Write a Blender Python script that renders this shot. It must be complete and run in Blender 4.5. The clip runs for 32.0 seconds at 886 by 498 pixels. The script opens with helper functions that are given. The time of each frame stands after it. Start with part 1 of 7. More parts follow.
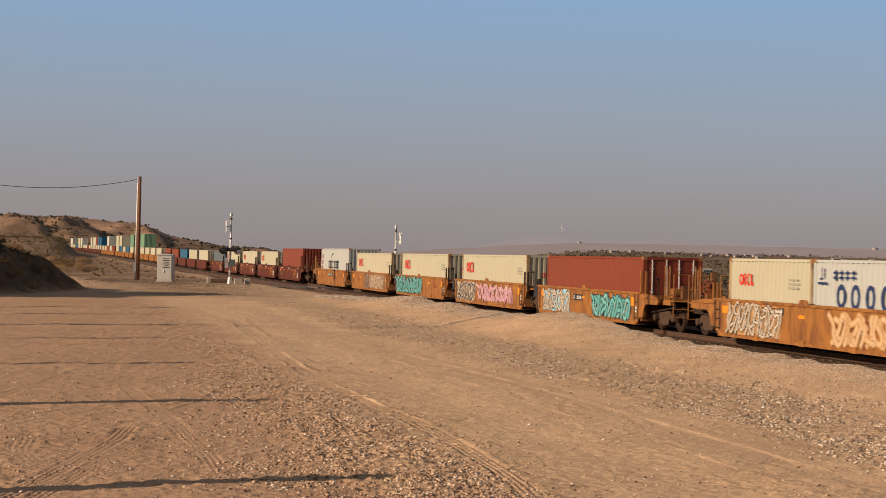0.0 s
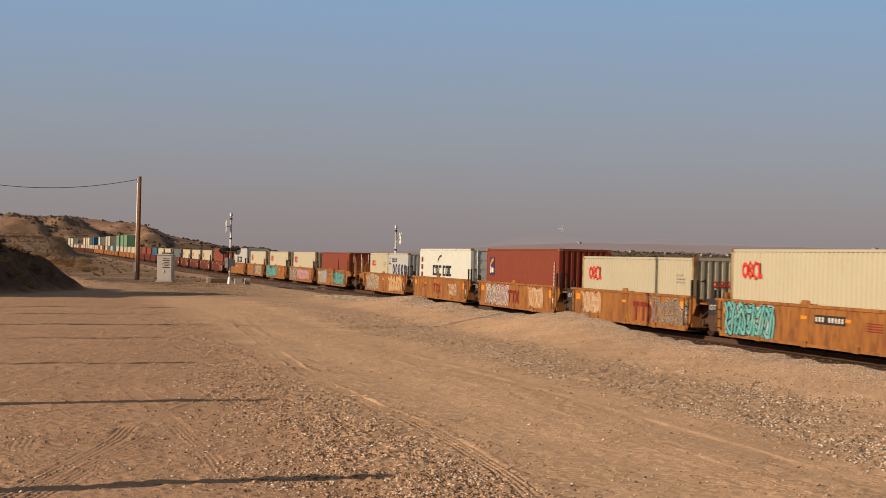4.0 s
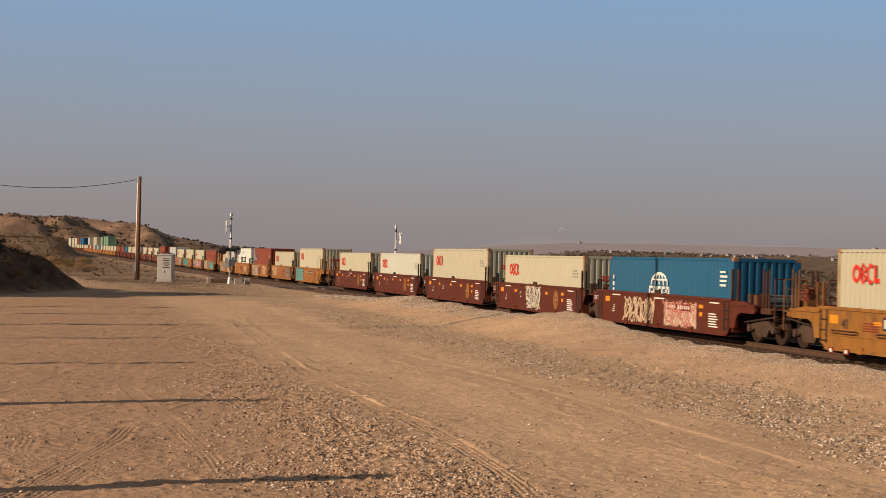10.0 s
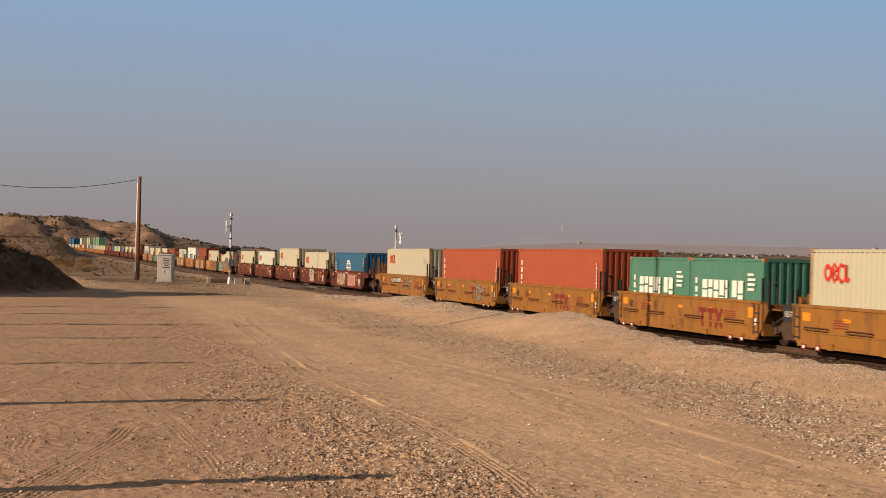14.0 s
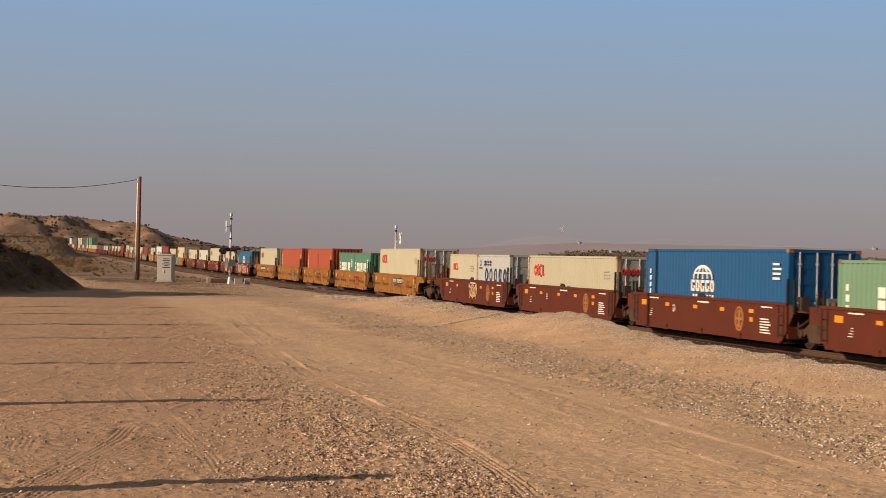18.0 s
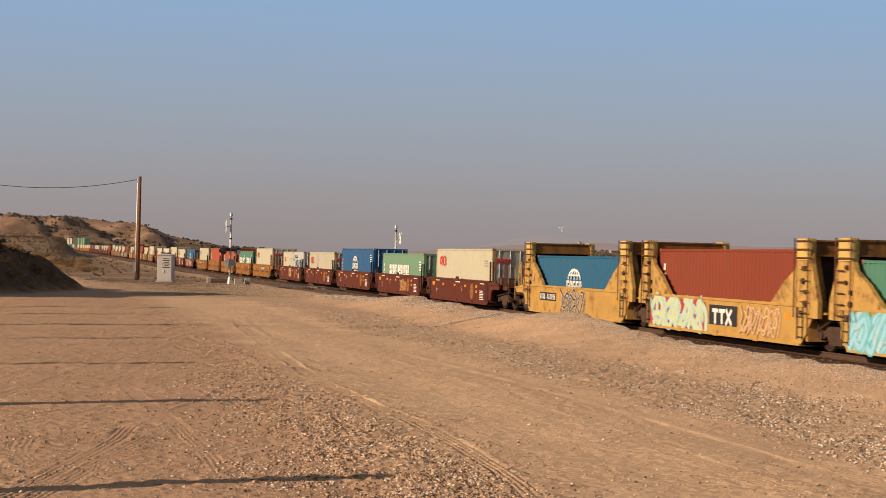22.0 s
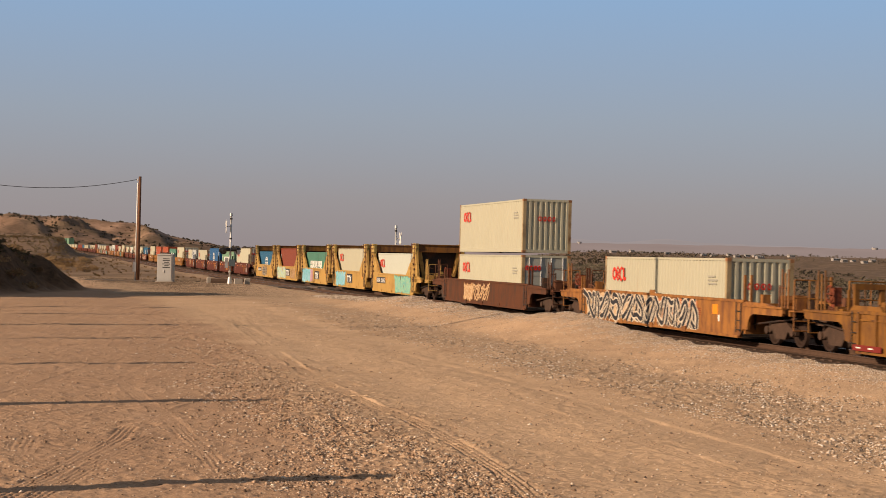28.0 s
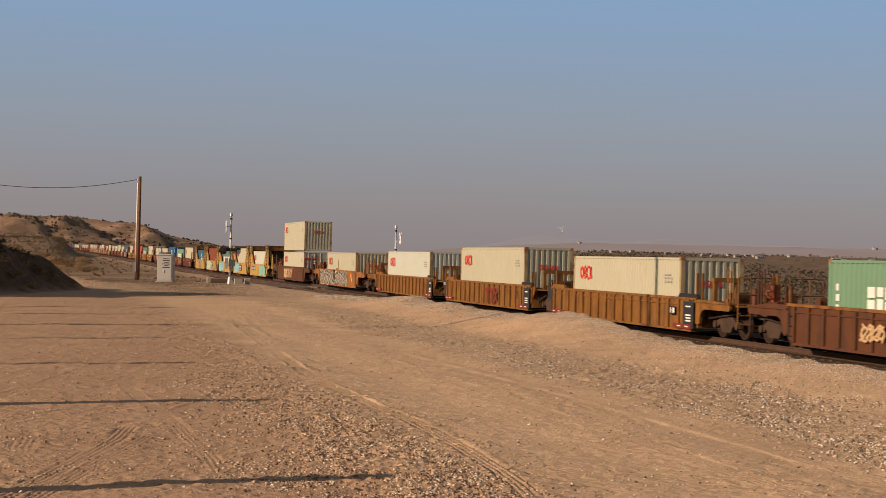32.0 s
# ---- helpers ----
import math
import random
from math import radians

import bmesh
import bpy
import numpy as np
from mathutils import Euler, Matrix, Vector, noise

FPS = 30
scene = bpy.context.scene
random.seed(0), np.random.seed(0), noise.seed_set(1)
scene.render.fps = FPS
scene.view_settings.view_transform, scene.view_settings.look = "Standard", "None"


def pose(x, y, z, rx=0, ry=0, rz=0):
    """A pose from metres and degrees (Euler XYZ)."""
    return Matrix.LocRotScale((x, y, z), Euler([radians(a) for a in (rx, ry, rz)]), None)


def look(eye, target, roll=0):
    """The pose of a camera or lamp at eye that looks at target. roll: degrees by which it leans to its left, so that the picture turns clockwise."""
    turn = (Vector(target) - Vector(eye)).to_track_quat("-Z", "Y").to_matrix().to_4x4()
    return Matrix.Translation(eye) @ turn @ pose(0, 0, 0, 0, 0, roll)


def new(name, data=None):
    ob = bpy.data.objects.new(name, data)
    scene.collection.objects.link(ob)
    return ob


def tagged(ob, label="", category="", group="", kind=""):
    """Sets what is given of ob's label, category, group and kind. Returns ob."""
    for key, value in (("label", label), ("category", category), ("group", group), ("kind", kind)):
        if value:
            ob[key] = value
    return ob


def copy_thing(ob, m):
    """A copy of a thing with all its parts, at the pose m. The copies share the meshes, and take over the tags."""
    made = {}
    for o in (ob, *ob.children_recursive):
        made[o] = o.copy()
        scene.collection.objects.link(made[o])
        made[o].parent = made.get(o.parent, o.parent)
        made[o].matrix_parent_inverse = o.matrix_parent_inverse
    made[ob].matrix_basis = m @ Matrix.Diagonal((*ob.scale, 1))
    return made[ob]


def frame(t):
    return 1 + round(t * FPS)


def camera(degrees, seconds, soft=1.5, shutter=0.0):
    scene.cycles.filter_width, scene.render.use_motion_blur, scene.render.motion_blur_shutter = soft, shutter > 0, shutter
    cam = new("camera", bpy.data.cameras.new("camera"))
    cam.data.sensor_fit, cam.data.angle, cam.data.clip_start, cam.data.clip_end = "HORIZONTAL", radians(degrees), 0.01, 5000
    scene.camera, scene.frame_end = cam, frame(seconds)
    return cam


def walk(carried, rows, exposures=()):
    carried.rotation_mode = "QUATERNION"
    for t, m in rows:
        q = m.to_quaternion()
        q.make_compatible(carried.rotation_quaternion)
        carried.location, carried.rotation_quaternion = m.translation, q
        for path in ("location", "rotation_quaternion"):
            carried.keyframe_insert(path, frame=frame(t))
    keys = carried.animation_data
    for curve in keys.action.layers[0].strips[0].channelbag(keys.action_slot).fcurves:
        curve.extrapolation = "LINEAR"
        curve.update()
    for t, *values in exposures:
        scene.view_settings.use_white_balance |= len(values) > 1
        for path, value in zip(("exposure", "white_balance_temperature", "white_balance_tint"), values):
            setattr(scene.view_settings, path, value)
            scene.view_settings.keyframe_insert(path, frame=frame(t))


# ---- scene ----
cam = camera(30.6, 32.0, soft=0.7, shutter=0.25)
EYE = 2.4
walk(cam, [(0.0, pose(0, 0, EYE, 90.321, 0, 0) @ pose(0, 0, 0, 0, 0, 1.438)),
           (32.0, pose(0, 0, EYE, 90.321, 0, 0) @ pose(0, 0, 0, 0, 0, 1.438))],
     exposures=[(0.0, 0.18), (3.0, 0.06), (6.0, 0.2), (9.0, 0.08), (13.0, 0.18), (19.0, 0.16), (23.0, 0.3), (28.0, 0.26), (32.0, 0.07)])

# ---- light ----
SUN_EL, SUN_DIR = radians(21.0), Vector((0.906, 0.423, 0)).normalized()
to_sun = Vector((-SUN_DIR.x * math.cos(SUN_EL), -SUN_DIR.y * math.cos(SUN_EL), math.sin(SUN_EL)))
sun = new("sun", bpy.data.lights.new("sun", "SUN"))
sun.data.energy, sun.data.angle, sun.data.color = 4.85, radians(0.53), (1.0, 0.735, 0.515)
sun.matrix_world = look((0, 0, 60), Vector((0, 0, 60)) - to_sun)

world = bpy.data.worlds.new("sky")
scene.world = world
world.use_nodes = True
wn, wl = world.node_tree.nodes, world.node_tree.links
wn.clear()
sky = wn.new("ShaderNodeTexSky")
sky.sky_type, sky.sun_disc = "NISHITA", False
sky.sun_elevation = SUN_EL
sky.sun_rotation = math.atan2(to_sun.x, to_sun.y)
sky.air_density, sky.dust_density, sky.ozone_density, sky.altitude = 1.0, 3.0, 2.0, 800
bg = wn.new("ShaderNodeBackground")
bg.inputs["Strength"].default_value = 0.085
out = wn.new("ShaderNodeOutputWorld")
# dusty haze that thickens towards the horizon
geo = wn.new("ShaderNodeTexCoord")
sep = wn.new("ShaderNodeSeparateXYZ")
wl.new(geo.outputs["Generated"], sep.inputs[0])
ramp = wn.new("ShaderNodeValToRGB")
wl.new(sep.outputs["Z"], ramp.inputs["Fac"])
cr = ramp.color_ramp
HAZE_STOPS = [(0.0, (3.28, 2.72, 2.76)), (0.035, (3.33, 2.98, 3.12)), (0.085, (3.24, 3.6, 4.32)), (0.165, (2.7, 4.2, 6.4)), (0.24, (1.5, 1.95, 2.5)), (0.6, (0.95, 1.15, 1.45))]
cr.elements.remove(cr.elements[1])
cr.elements[0].position, cr.elements[0].color = HAZE_STOPS[0][0], (*HAZE_STOPS[0][1], 1)
for p_, c_ in HAZE_STOPS[1:]:
    e_ = cr.elements.new(p_)
    e_.color = (*c_, 1)
mixh = wn.new("ShaderNodeMix")
mixh.data_type = "RGBA"
mixh.inputs["Factor"].default_value = 0.85
wl.new(sky.outputs[0], mixh.inputs["A"])
wl.new(ramp.outputs[0], mixh.inputs["B"])
# the dusty air glows warm round the sun
dotn = wn.new("ShaderNodeVectorMath")
dotn.operation = "DOT_PRODUCT"
wl.new(geo.outputs["Generated"], dotn.inputs[0])
dotn.inputs[1].default_value = to_sun
glow = wn.new("ShaderNodeMapRange")
glow.inputs["From Min"].default_value, glow.inputs["From Max"].default_value = 0.0, 0.9
glow.inputs["To Max"].default_value = 0.5
wl.new(dotn.outputs["Value"], glow.inputs["Value"])
mixg = wn.new("ShaderNodeMix")
mixg.data_type = "RGBA"
wl.new(glow.outputs[0], mixg.inputs["Factor"])
wl.new(mixh.outputs["Result"], mixg.inputs["A"])
mixg.inputs["B"].default_value = (4.9, 3.95, 3.0, 1)
wl.new(mixg.outputs["Result"], bg.inputs["Color"])
wl.new(bg.outputs[0], out.inputs[0])


# ---- materials ----
def mat(name, color, rough=0.7, metal=0.0, vary=0.25, scale=3.0, fine=40.0, bump=0.15, dirt=None, dirt_amt=0.0,
        dirt_scale=1.2, rnd=0.0, streak=False, spec=0.3):
    """A surface with broad and fine variation, and dirt patches on top."""
    m = bpy.data.materials.new(name)
    m.use_nodes = True
    n, l = m.node_tree.nodes, m.node_tree.links
    b = n["Principled BSDF"]
    b.inputs["Roughness"].default_value, b.inputs["Metallic"].default_value = rough, metal
    b.inputs["Specular IOR Level"].default_value = spec
    tc = n.new("ShaderNodeTexCoord")
    src = tc.outputs["Object"]
    info = n.new("ShaderNodeObjectInfo")
    add = n.new("ShaderNodeVectorMath")
    add.operation = "ADD"
    mul = n.new("ShaderNodeMath")
    mul.operation, mul.inputs[1].default_value = "MULTIPLY", 57.0
    l.new(info.outputs["Random"], mul.inputs[0])
    l.new(src, add.inputs[0])
    l.new(mul.outputs[0], add.inputs[1])
    n1 = n.new("ShaderNodeTexNoise")
    n1.inputs["Scale"].default_value, n1.inputs["Detail"].default_value = scale, 5
    n2 = n.new("ShaderNodeTexNoise")
    n2.inputs["Scale"].default_value, n2.inputs["Detail"].default_value = fine, 4
    l.new(add.outputs[0], n1.inputs["Vector"])
    l.new(add.outputs[0], n2.inputs["Vector"])
    mixn = n.new("ShaderNodeMath")
    mixn.operation = "ADD"
    l.new(n1.outputs["Fac"], mixn.inputs[0])
    l.new(n2.outputs["Fac"], mixn.inputs[1])
    mr = n.new("ShaderNodeMapRange")
    mr.inputs["From Min"].default_value, mr.inputs["From Max"].default_value = 0.6, 1.4
    mr.inputs["To Min"].default_value, mr.inputs["To Max"].default_value = 1 - vary, 1 + vary
    l.new(mixn.outputs[0], mr.inputs["Value"])
    val = mr.outputs[0]
    if rnd:
        r2 = n.new("ShaderNodeMapRange")
        r2.inputs["To Min"].default_value, r2.inputs["To Max"].default_value = 1 - rnd, 1 + rnd
        l.new(info.outputs["Random"], r2.inputs["Value"])
        mm = n.new("ShaderNodeMath")
        mm.operation = "MULTIPLY"
        l.new(val, mm.inputs[0])
        l.new(r2.outputs[0], mm.inputs[1])
        val = mm.outputs[0]
    col = n.new("ShaderNodeMix")
    col.data_type, col.blend_type = "RGBA", "MULTIPLY"
    col.inputs["Factor"].default_value = 1.0
    col.inputs["A"].default_value = (*color, 1)
    l.new(val, col.inputs["B"])
    res = col.outputs["Result"]
    if dirt:
        nd = n.new("ShaderNodeTexNoise")
        nd.inputs["Scale"].default_value, nd.inputs["Detail"].default_value, nd.inputs["Roughness"].default_value = dirt_scale, 8, 0.65
        if streak:
            mp = n.new("ShaderNodeMapping")
            mp.inputs["Scale"].default_value = (1.7, 1.7, 0.55)
            l.new(add.outputs[0], mp.inputs["Vector"])
            l.new(mp.outputs[0], nd.inputs["Vector"])
        else:
            l.new(add.outputs[0], nd.inputs["Vector"])
        rd = n.new("ShaderNodeMapRange")
        rd.inputs["From Min"].default_value, rd.inputs["From Max"].default_value = 0.62 - 0.3 * dirt_amt, 0.78 - 0.22 * dirt_amt
        rd.inputs["To Max"].default_value = min(1.0, 0.45 + dirt_amt)
        l.new(nd.outputs["Fac"], rd.inputs["Value"])
        md = n.new("ShaderNodeMix")
        md.data_type = "RGBA"
        l.new(rd.outputs[0], md.inputs["Factor"])
        l.new(res, md.inputs["A"])
        md.inputs["B"].default_value = (*dirt, 1)
        res = md.outputs["Result"]
    l.new(res, b.inputs["Base Color"])
    if bump:
        bp = n.new("ShaderNodeBump")
        bp.inputs["Strength"].default_value, bp.inputs["Distance"].default_value = bump, 0.02
        l.new(n2.outputs["Fac"], bp.inputs["Height"])
        l.new(bp.outputs[0], b.inputs["Normal"])
    return m


RUST = (0.10, 0.045, 0.025)
GRIME = (0.09, 0.065, 0.05)
M = {
    "cream": mat("cream_paint", (0.445, 0.435, 0.33), 0.55, vary=0.05, scale=0.8, fine=30, bump=0.03, dirt=(0.42, 0.34, 0.24), dirt_amt=0.12, streak=True, rnd=0.06),
    "white": mat("white_paint", (0.50, 0.53, 0.465), 0.5, vary=0.05, scale=0.8, fine=30, bump=0.03, dirt=(0.45, 0.36, 0.27), dirt_amt=0.14, streak=True),
    "bright_white": mat("bright_white_paint", (0.58, 0.63, 0.595), 0.5, vary=0.05, scale=0.8, fine=30, bump=0.03, dirt=(0.45, 0.36, 0.27), dirt_amt=0.14, streak=True),
    "grey": mat("pale_grey_paint", (0.42, 0.45, 0.44), 0.5, vary=0.06, scale=0.8, fine=30, bump=0.03, dirt=(0.35, 0.3, 0.25), dirt_amt=0.15, streak=True),
    "red": mat("oxide_red_paint", (0.205, 0.041, 0.018), 0.55, vary=0.08, scale=0.8, fine=30, bump=0.03, dirt=(0.16, 0.05, 0.03), dirt_amt=0.15, streak=True),
    "orange_red": mat("orange_red_paint", (0.34, 0.072, 0.029), 0.55, vary=0.06, scale=0.8, fine=30, bump=0.03, dirt=(0.3, 0.09, 0.05), dirt_amt=0.12, streak=True),
    "blue": mat("blue_paint", (0.011, 0.105, 0.21), 0.5, vary=0.08, scale=0.8, fine=30, bump=0.03, dirt=(0.05, 0.13, 0.2), dirt_amt=0.12, streak=True),
    "deep_blue": mat("deep_blue_paint", (0.009, 0.09, 0.235), 0.5, vary=0.08, scale=0.8, fine=30, bump=0.03, dirt=(0.04, 0.1, 0.2), dirt_amt=0.12, streak=True),
    "green": mat("sea_green_paint", (0.065, 0.20, 0.145), 0.55, vary=0.08, scale=0.8, fine=30, bump=0.03, dirt=(0.16, 0.22, 0.16), dirt_amt=0.14, streak=True),
    "pale_green": mat("faded_green_paint", (0.15, 0.28, 0.185), 0.6, vary=0.08, scale=0.8, fine=30, bump=0.03, dirt=(0.22, 0.27, 0.18), dirt_amt=0.16, streak=True),
    "slate": mat("slate_blue_paint", (0.10, 0.13, 0.15), 0.55, vary=0.08, scale=0.8, bump=0.03),
    "well_brown": mat("well_brown_paint", (0.098, 0.022, 0.0095), 0.6, vary=0.18, scale=1.0, fine=25, bump=0.05, dirt=(0.07, 0.034, 0.02), dirt_amt=0.25, streak=True),
    "well_orange": mat("well_orange_paint", (0.32, 0.138, 0.034), 0.65, vary=0.16, scale=1.0, fine=25, bump=0.05, dirt=(0.16, 0.066, 0.027), dirt_amt=0.62, dirt_scale=1.9, streak=True),
    "well_yellow": mat("well_yellow_paint", (0.27, 0.122, 0.024), 0.6, vary=0.14, scale=1.0, fine=25, bump=0.05, dirt=(0.14, 0.064, 0.027), dirt_amt=0.45, dirt_scale=1.4, streak=True),
    "bulk_yellow": mat("bulkhead_yellow_paint", (0.43, 0.265, 0.075), 0.65, vary=0.16, scale=1.0, fine=25, bump=0.05, dirt=(0.19, 0.08, 0.03), dirt_amt=0.3, dirt_scale=1.5),
    "bulk_post": mat("rust_spotted_yellow", (0.44, 0.275, 0.08), 0.7, vary=0.2, scale=1.5, fine=25, bump=0.08, dirt=(0.10, 0.042, 0.02), dirt_amt=0.42, dirt_scale=2.6),
    "bulk_cap": mat("pale_yellow_cap", (0.54, 0.38, 0.12), 0.65, vary=0.12, scale=2, fine=25, bump=0.05, dirt=(0.14, 0.07, 0.035), dirt_amt=0.4),
    "well_rust": mat("well_rusted_paint", (0.105, 0.038, 0.016), 0.75, vary=0.3, scale=1.0, fine=25, bump=0.08, dirt=(0.055, 0.03, 0.019), dirt_amt=0.5, dirt_scale=1.6, streak=True),
    "rib_ochre": mat("rib_ochre_paint", (0.225, 0.10, 0.02), 0.65, vary=0.14, scale=1.0, fine=25, bump=0.05, dirt=(0.10, 0.045, 0.02), dirt_amt=0.55, dirt_scale=1.5, streak=True),
    "end_brown": mat("end_brown_paint", (0.085, 0.028, 0.014), 0.7, vary=0.25, scale=3, fine=30, bump=0.1, dirt=(0.04, 0.027, 0.02), dirt_amt=0.5),
    "end_ochre": mat("grimy_end_ochre", (0.20, 0.085, 0.022), 0.7, vary=0.25, scale=3, fine=30, bump=0.1, dirt=(0.07, 0.04, 0.025), dirt_amt=0.55),
    "brake_red": mat("faded_red_paint", (0.20, 0.05, 0.022), 0.65, vary=0.2, scale=4, fine=30, bump=0.05, dirt=RUST, dirt_amt=0.3),
    "casting": mat("rusted_casting", (0.30, 0.15, 0.07), 0.75, vary=0.3, scale=5, fine=40, bump=0.1, dirt=RUST, dirt_amt=0.4),
    "steel": mat("dark_grimy_steel", (0.034, 0.025, 0.021), 0.7, 0.2, vary=0.3, scale=4, fine=40, bump=0.15, dirt=RUST, dirt_amt=0.4),
    "bogie": mat("rust_brown_casting", (0.075, 0.045, 0.031), 0.75, 0.1, vary=0.35, scale=5, fine=40, bump=0.2, dirt=(0.045, 0.03, 0.022), dirt_amt=0.4),
    "black": mat("black_paint", (0.022, 0.022, 0.024), 0.6, vary=0.2, scale=3, fine=40, bump=0.05, dirt=GRIME, dirt_amt=0.2),
    "rust": mat("rusted_steel", (0.13, 0.055, 0.03), 0.8, 0.1, vary=0.3, scale=4, fine=40, bump=0.2, dirt=(0.06, 0.035, 0.025), dirt_amt=0.4),
    "rail_side": mat("stained_rail", (0.085, 0.049, 0.032), 0.8, 0.1, vary=0.3, scale=4, fine=40, bump=0.2),
    "wheel": mat("wheel_steel", (0.055, 0.034, 0.026), 0.6, 0.4, vary=0.2, scale=4, fine=40, bump=0.1),
    "rail_top": mat("polished_rail", (0.35, 0.32, 0.3), 0.3, 0.9, vary=0.1, scale=4, fine=40, bump=0.02),
    "tie": mat("creosoted_tie", (0.075, 0.048, 0.034), 0.9, vary=0.35, scale=4, fine=30, bump=0.3, rnd=0.2),
    "mark_red": mat("red_decal", (0.62, 0.035, 0.02), 0.5, vary=0.05, bump=0),
    "mark_white": mat("white_decal", (0.78, 0.77, 0.72), 0.5, vary=0.08, bump=0, dirt=(0.5, 0.45, 0.36), dirt_amt=0.15),
    "mark_grey": mat("grey_decal", (0.33, 0.32, 0.27), 0.6, vary=0.05, bump=0),
    "rusty_cream": mat("rust_bitten_cream", (0.36, 0.28, 0.16), 0.7, vary=0.2, scale=2, fine=30, bump=0.08, dirt=(0.16, 0.085, 0.04), dirt_amt=0.55),
    "door_grey": mat("weathered_grey_doors", (0.36, 0.37, 0.33), 0.6, vary=0.1, scale=1.5, fine=30, bump=0.04, dirt=(0.2, 0.15, 0.1), dirt_amt=0.25, streak=True),
    "lens": mat("unlit_red_lens", (0.10, 0.008, 0.006), 0.2, vary=0.05, bump=0),
    "mark_navy": mat("navy_decal", (0.02, 0.04, 0.12), 0.5, vary=0.05, bump=0),
    "mark_ink": mat("dark_ink_decal", (0.028, 0.03, 0.045), 0.5, vary=0.05, bump=0),
    "mark_maroon": mat("maroon_decal", (0.19, 0.024, 0.018), 0.6, vary=0.1, bump=0),
    "mark_amber": mat("amber_reflector", (0.75, 0.27, 0.02), 0.4, vary=0.06, bump=0),
    "mark_brown": mat("faded_emblem", (0.36, 0.17, 0.05), 0.6, vary=0.12, bump=0),
    "g_teal": mat("teal_spray_paint", (0.12, 0.42, 0.42), 0.6, vary=0.1, bump=0, dirt=(0.30, 0.50, 0.46), dirt_amt=0.32, dirt_scale=1.8),
    "g_sky": mat("sky_spray_paint", (0.28, 0.55, 0.72), 0.6, vary=0.14, bump=0, dirt=(0.55, 0.62, 0.62), dirt_amt=0.32, dirt_scale=1.8),
    "g_pink": mat("mauve_spray_paint", (0.50, 0.20, 0.36), 0.6, vary=0.12, bump=0, dirt=(0.55, 0.42, 0.40), dirt_amt=0.32, dirt_scale=1.8),
    "g_haze": mat("thin_tan_spray_paint", (0.42, 0.235, 0.10), 0.6, vary=0.25, scale=4, bump=0),
    "g_white": mat("white_spray_paint", (0.56, 0.49, 0.39), 0.6, vary=0.1, bump=0, dirt=(0.40, 0.27, 0.15), dirt_amt=0.32, dirt_scale=1.8),
    "g_black": mat("black_spray_paint", (0.03, 0.03, 0.035), 0.6, vary=0.1, bump=0),
    "g_green": mat("green_spray_paint", (0.30, 0.52, 0.34), 0.6, vary=0.12, bump=0, dirt=(0.16, 0.42, 0.36), dirt_amt=0.32, dirt_scale=1.8),
    "g_lime": mat("lime_spray_paint", (0.52, 0.56, 0.26), 0.6, vary=0.12, bump=0, dirt=(0.62, 0.52, 0.20), dirt_amt=0.32, dirt_scale=1.8),
    "g_red": mat("red_spray_paint", (0.42, 0.05, 0.04), 0.6, vary=0.12, bump=0, dirt=(0.20, 0.05, 0.03), dirt_amt=0.32, dirt_scale=1.8),
    "g_orange": mat("orange_spray_paint", (0.50, 0.17, 0.06), 0.6, vary=0.15, bump=0),
    "g_tan": mat("tan_spray_paint", (0.56, 0.40, 0.24), 0.6, vary=0.12, bump=0, dirt=(0.40, 0.22, 0.09), dirt_amt=0.32, dirt_scale=1.8),
    "galv": mat("galvanised_steel", (0.55, 0.55, 0.54), 0.4, 0.5, vary=0.12, scale=3, fine=30, bump=0.03, dirt=(0.3, 0.27, 0.23), dirt_amt=0.15),
    "wood_pole": mat("weathered_pole_wood", (0.16, 0.075, 0.04), 0.85, vary=0.3, scale=2, fine=20, bump=0.3, dirt=(0.08, 0.045, 0.03), dirt_amt=0.3, streak=True),
    "concrete": mat("concrete", (0.36, 0.33, 0.29), 0.9, vary=0.15, scale=3, fine=40, bump=0.2, dirt=(0.22, 0.17, 0.12), dirt_amt=0.25),
    "asphalt": mat("worn_asphalt", (0.10, 0.085, 0.075), 0.9, vary=0.2, scale=2, fine=30, bump=0.2, dirt=(0.3, 0.2, 0.13), dirt_amt=0.4),
}


# ---- the track's line ----
S_MIN, S_MAX = -620, 1300
SS = np.arange(S_MIN, S_MAX + 1, 1.0)


def bend(s):
    k = 5.872e-5 - 1.0323e-7 * np.clip(s, 0, 600) - 1.128e-7 * np.clip(np.minimum(s, 600) - 300, 0, None)
    k = np.where(s < 0, 0.0, k)
    return np.where(s > 600, 1 / 2600.0, k)


_k = bend(SS)
HEAD = np.concatenate([[0], np.cumsum((_k[1:] + _k[:-1]) / 2)])
HEAD = HEAD - HEAD[-S_MIN] + 0.238683


def summed(v):
    c = np.concatenate([[0], np.cumsum((v[1:] + v[:-1]) / 2)])
    return c - c[-S_MIN]


LX = summed(-np.sin(HEAD)) + 12.7887
LY = summed(np.cos(HEAD)) + 46.0513


def rise(s):
    """How far the line has climbed at s."""
    return 0.0033 * np.clip(s - 180, 0, None)


RAIL_Z = -0.10


def along(s, left=0.0, up=0.0):
    """Place and heading s metres along the line, left of it and above its rails."""
    x, y, h = np.interp(s, SS, LX), np.interp(s, SS, LY), np.interp(s, SS, HEAD)
    return x - math.cos(h) * left, y - math.sin(h) * left, RAIL_Z + float(rise(s)) + up, h


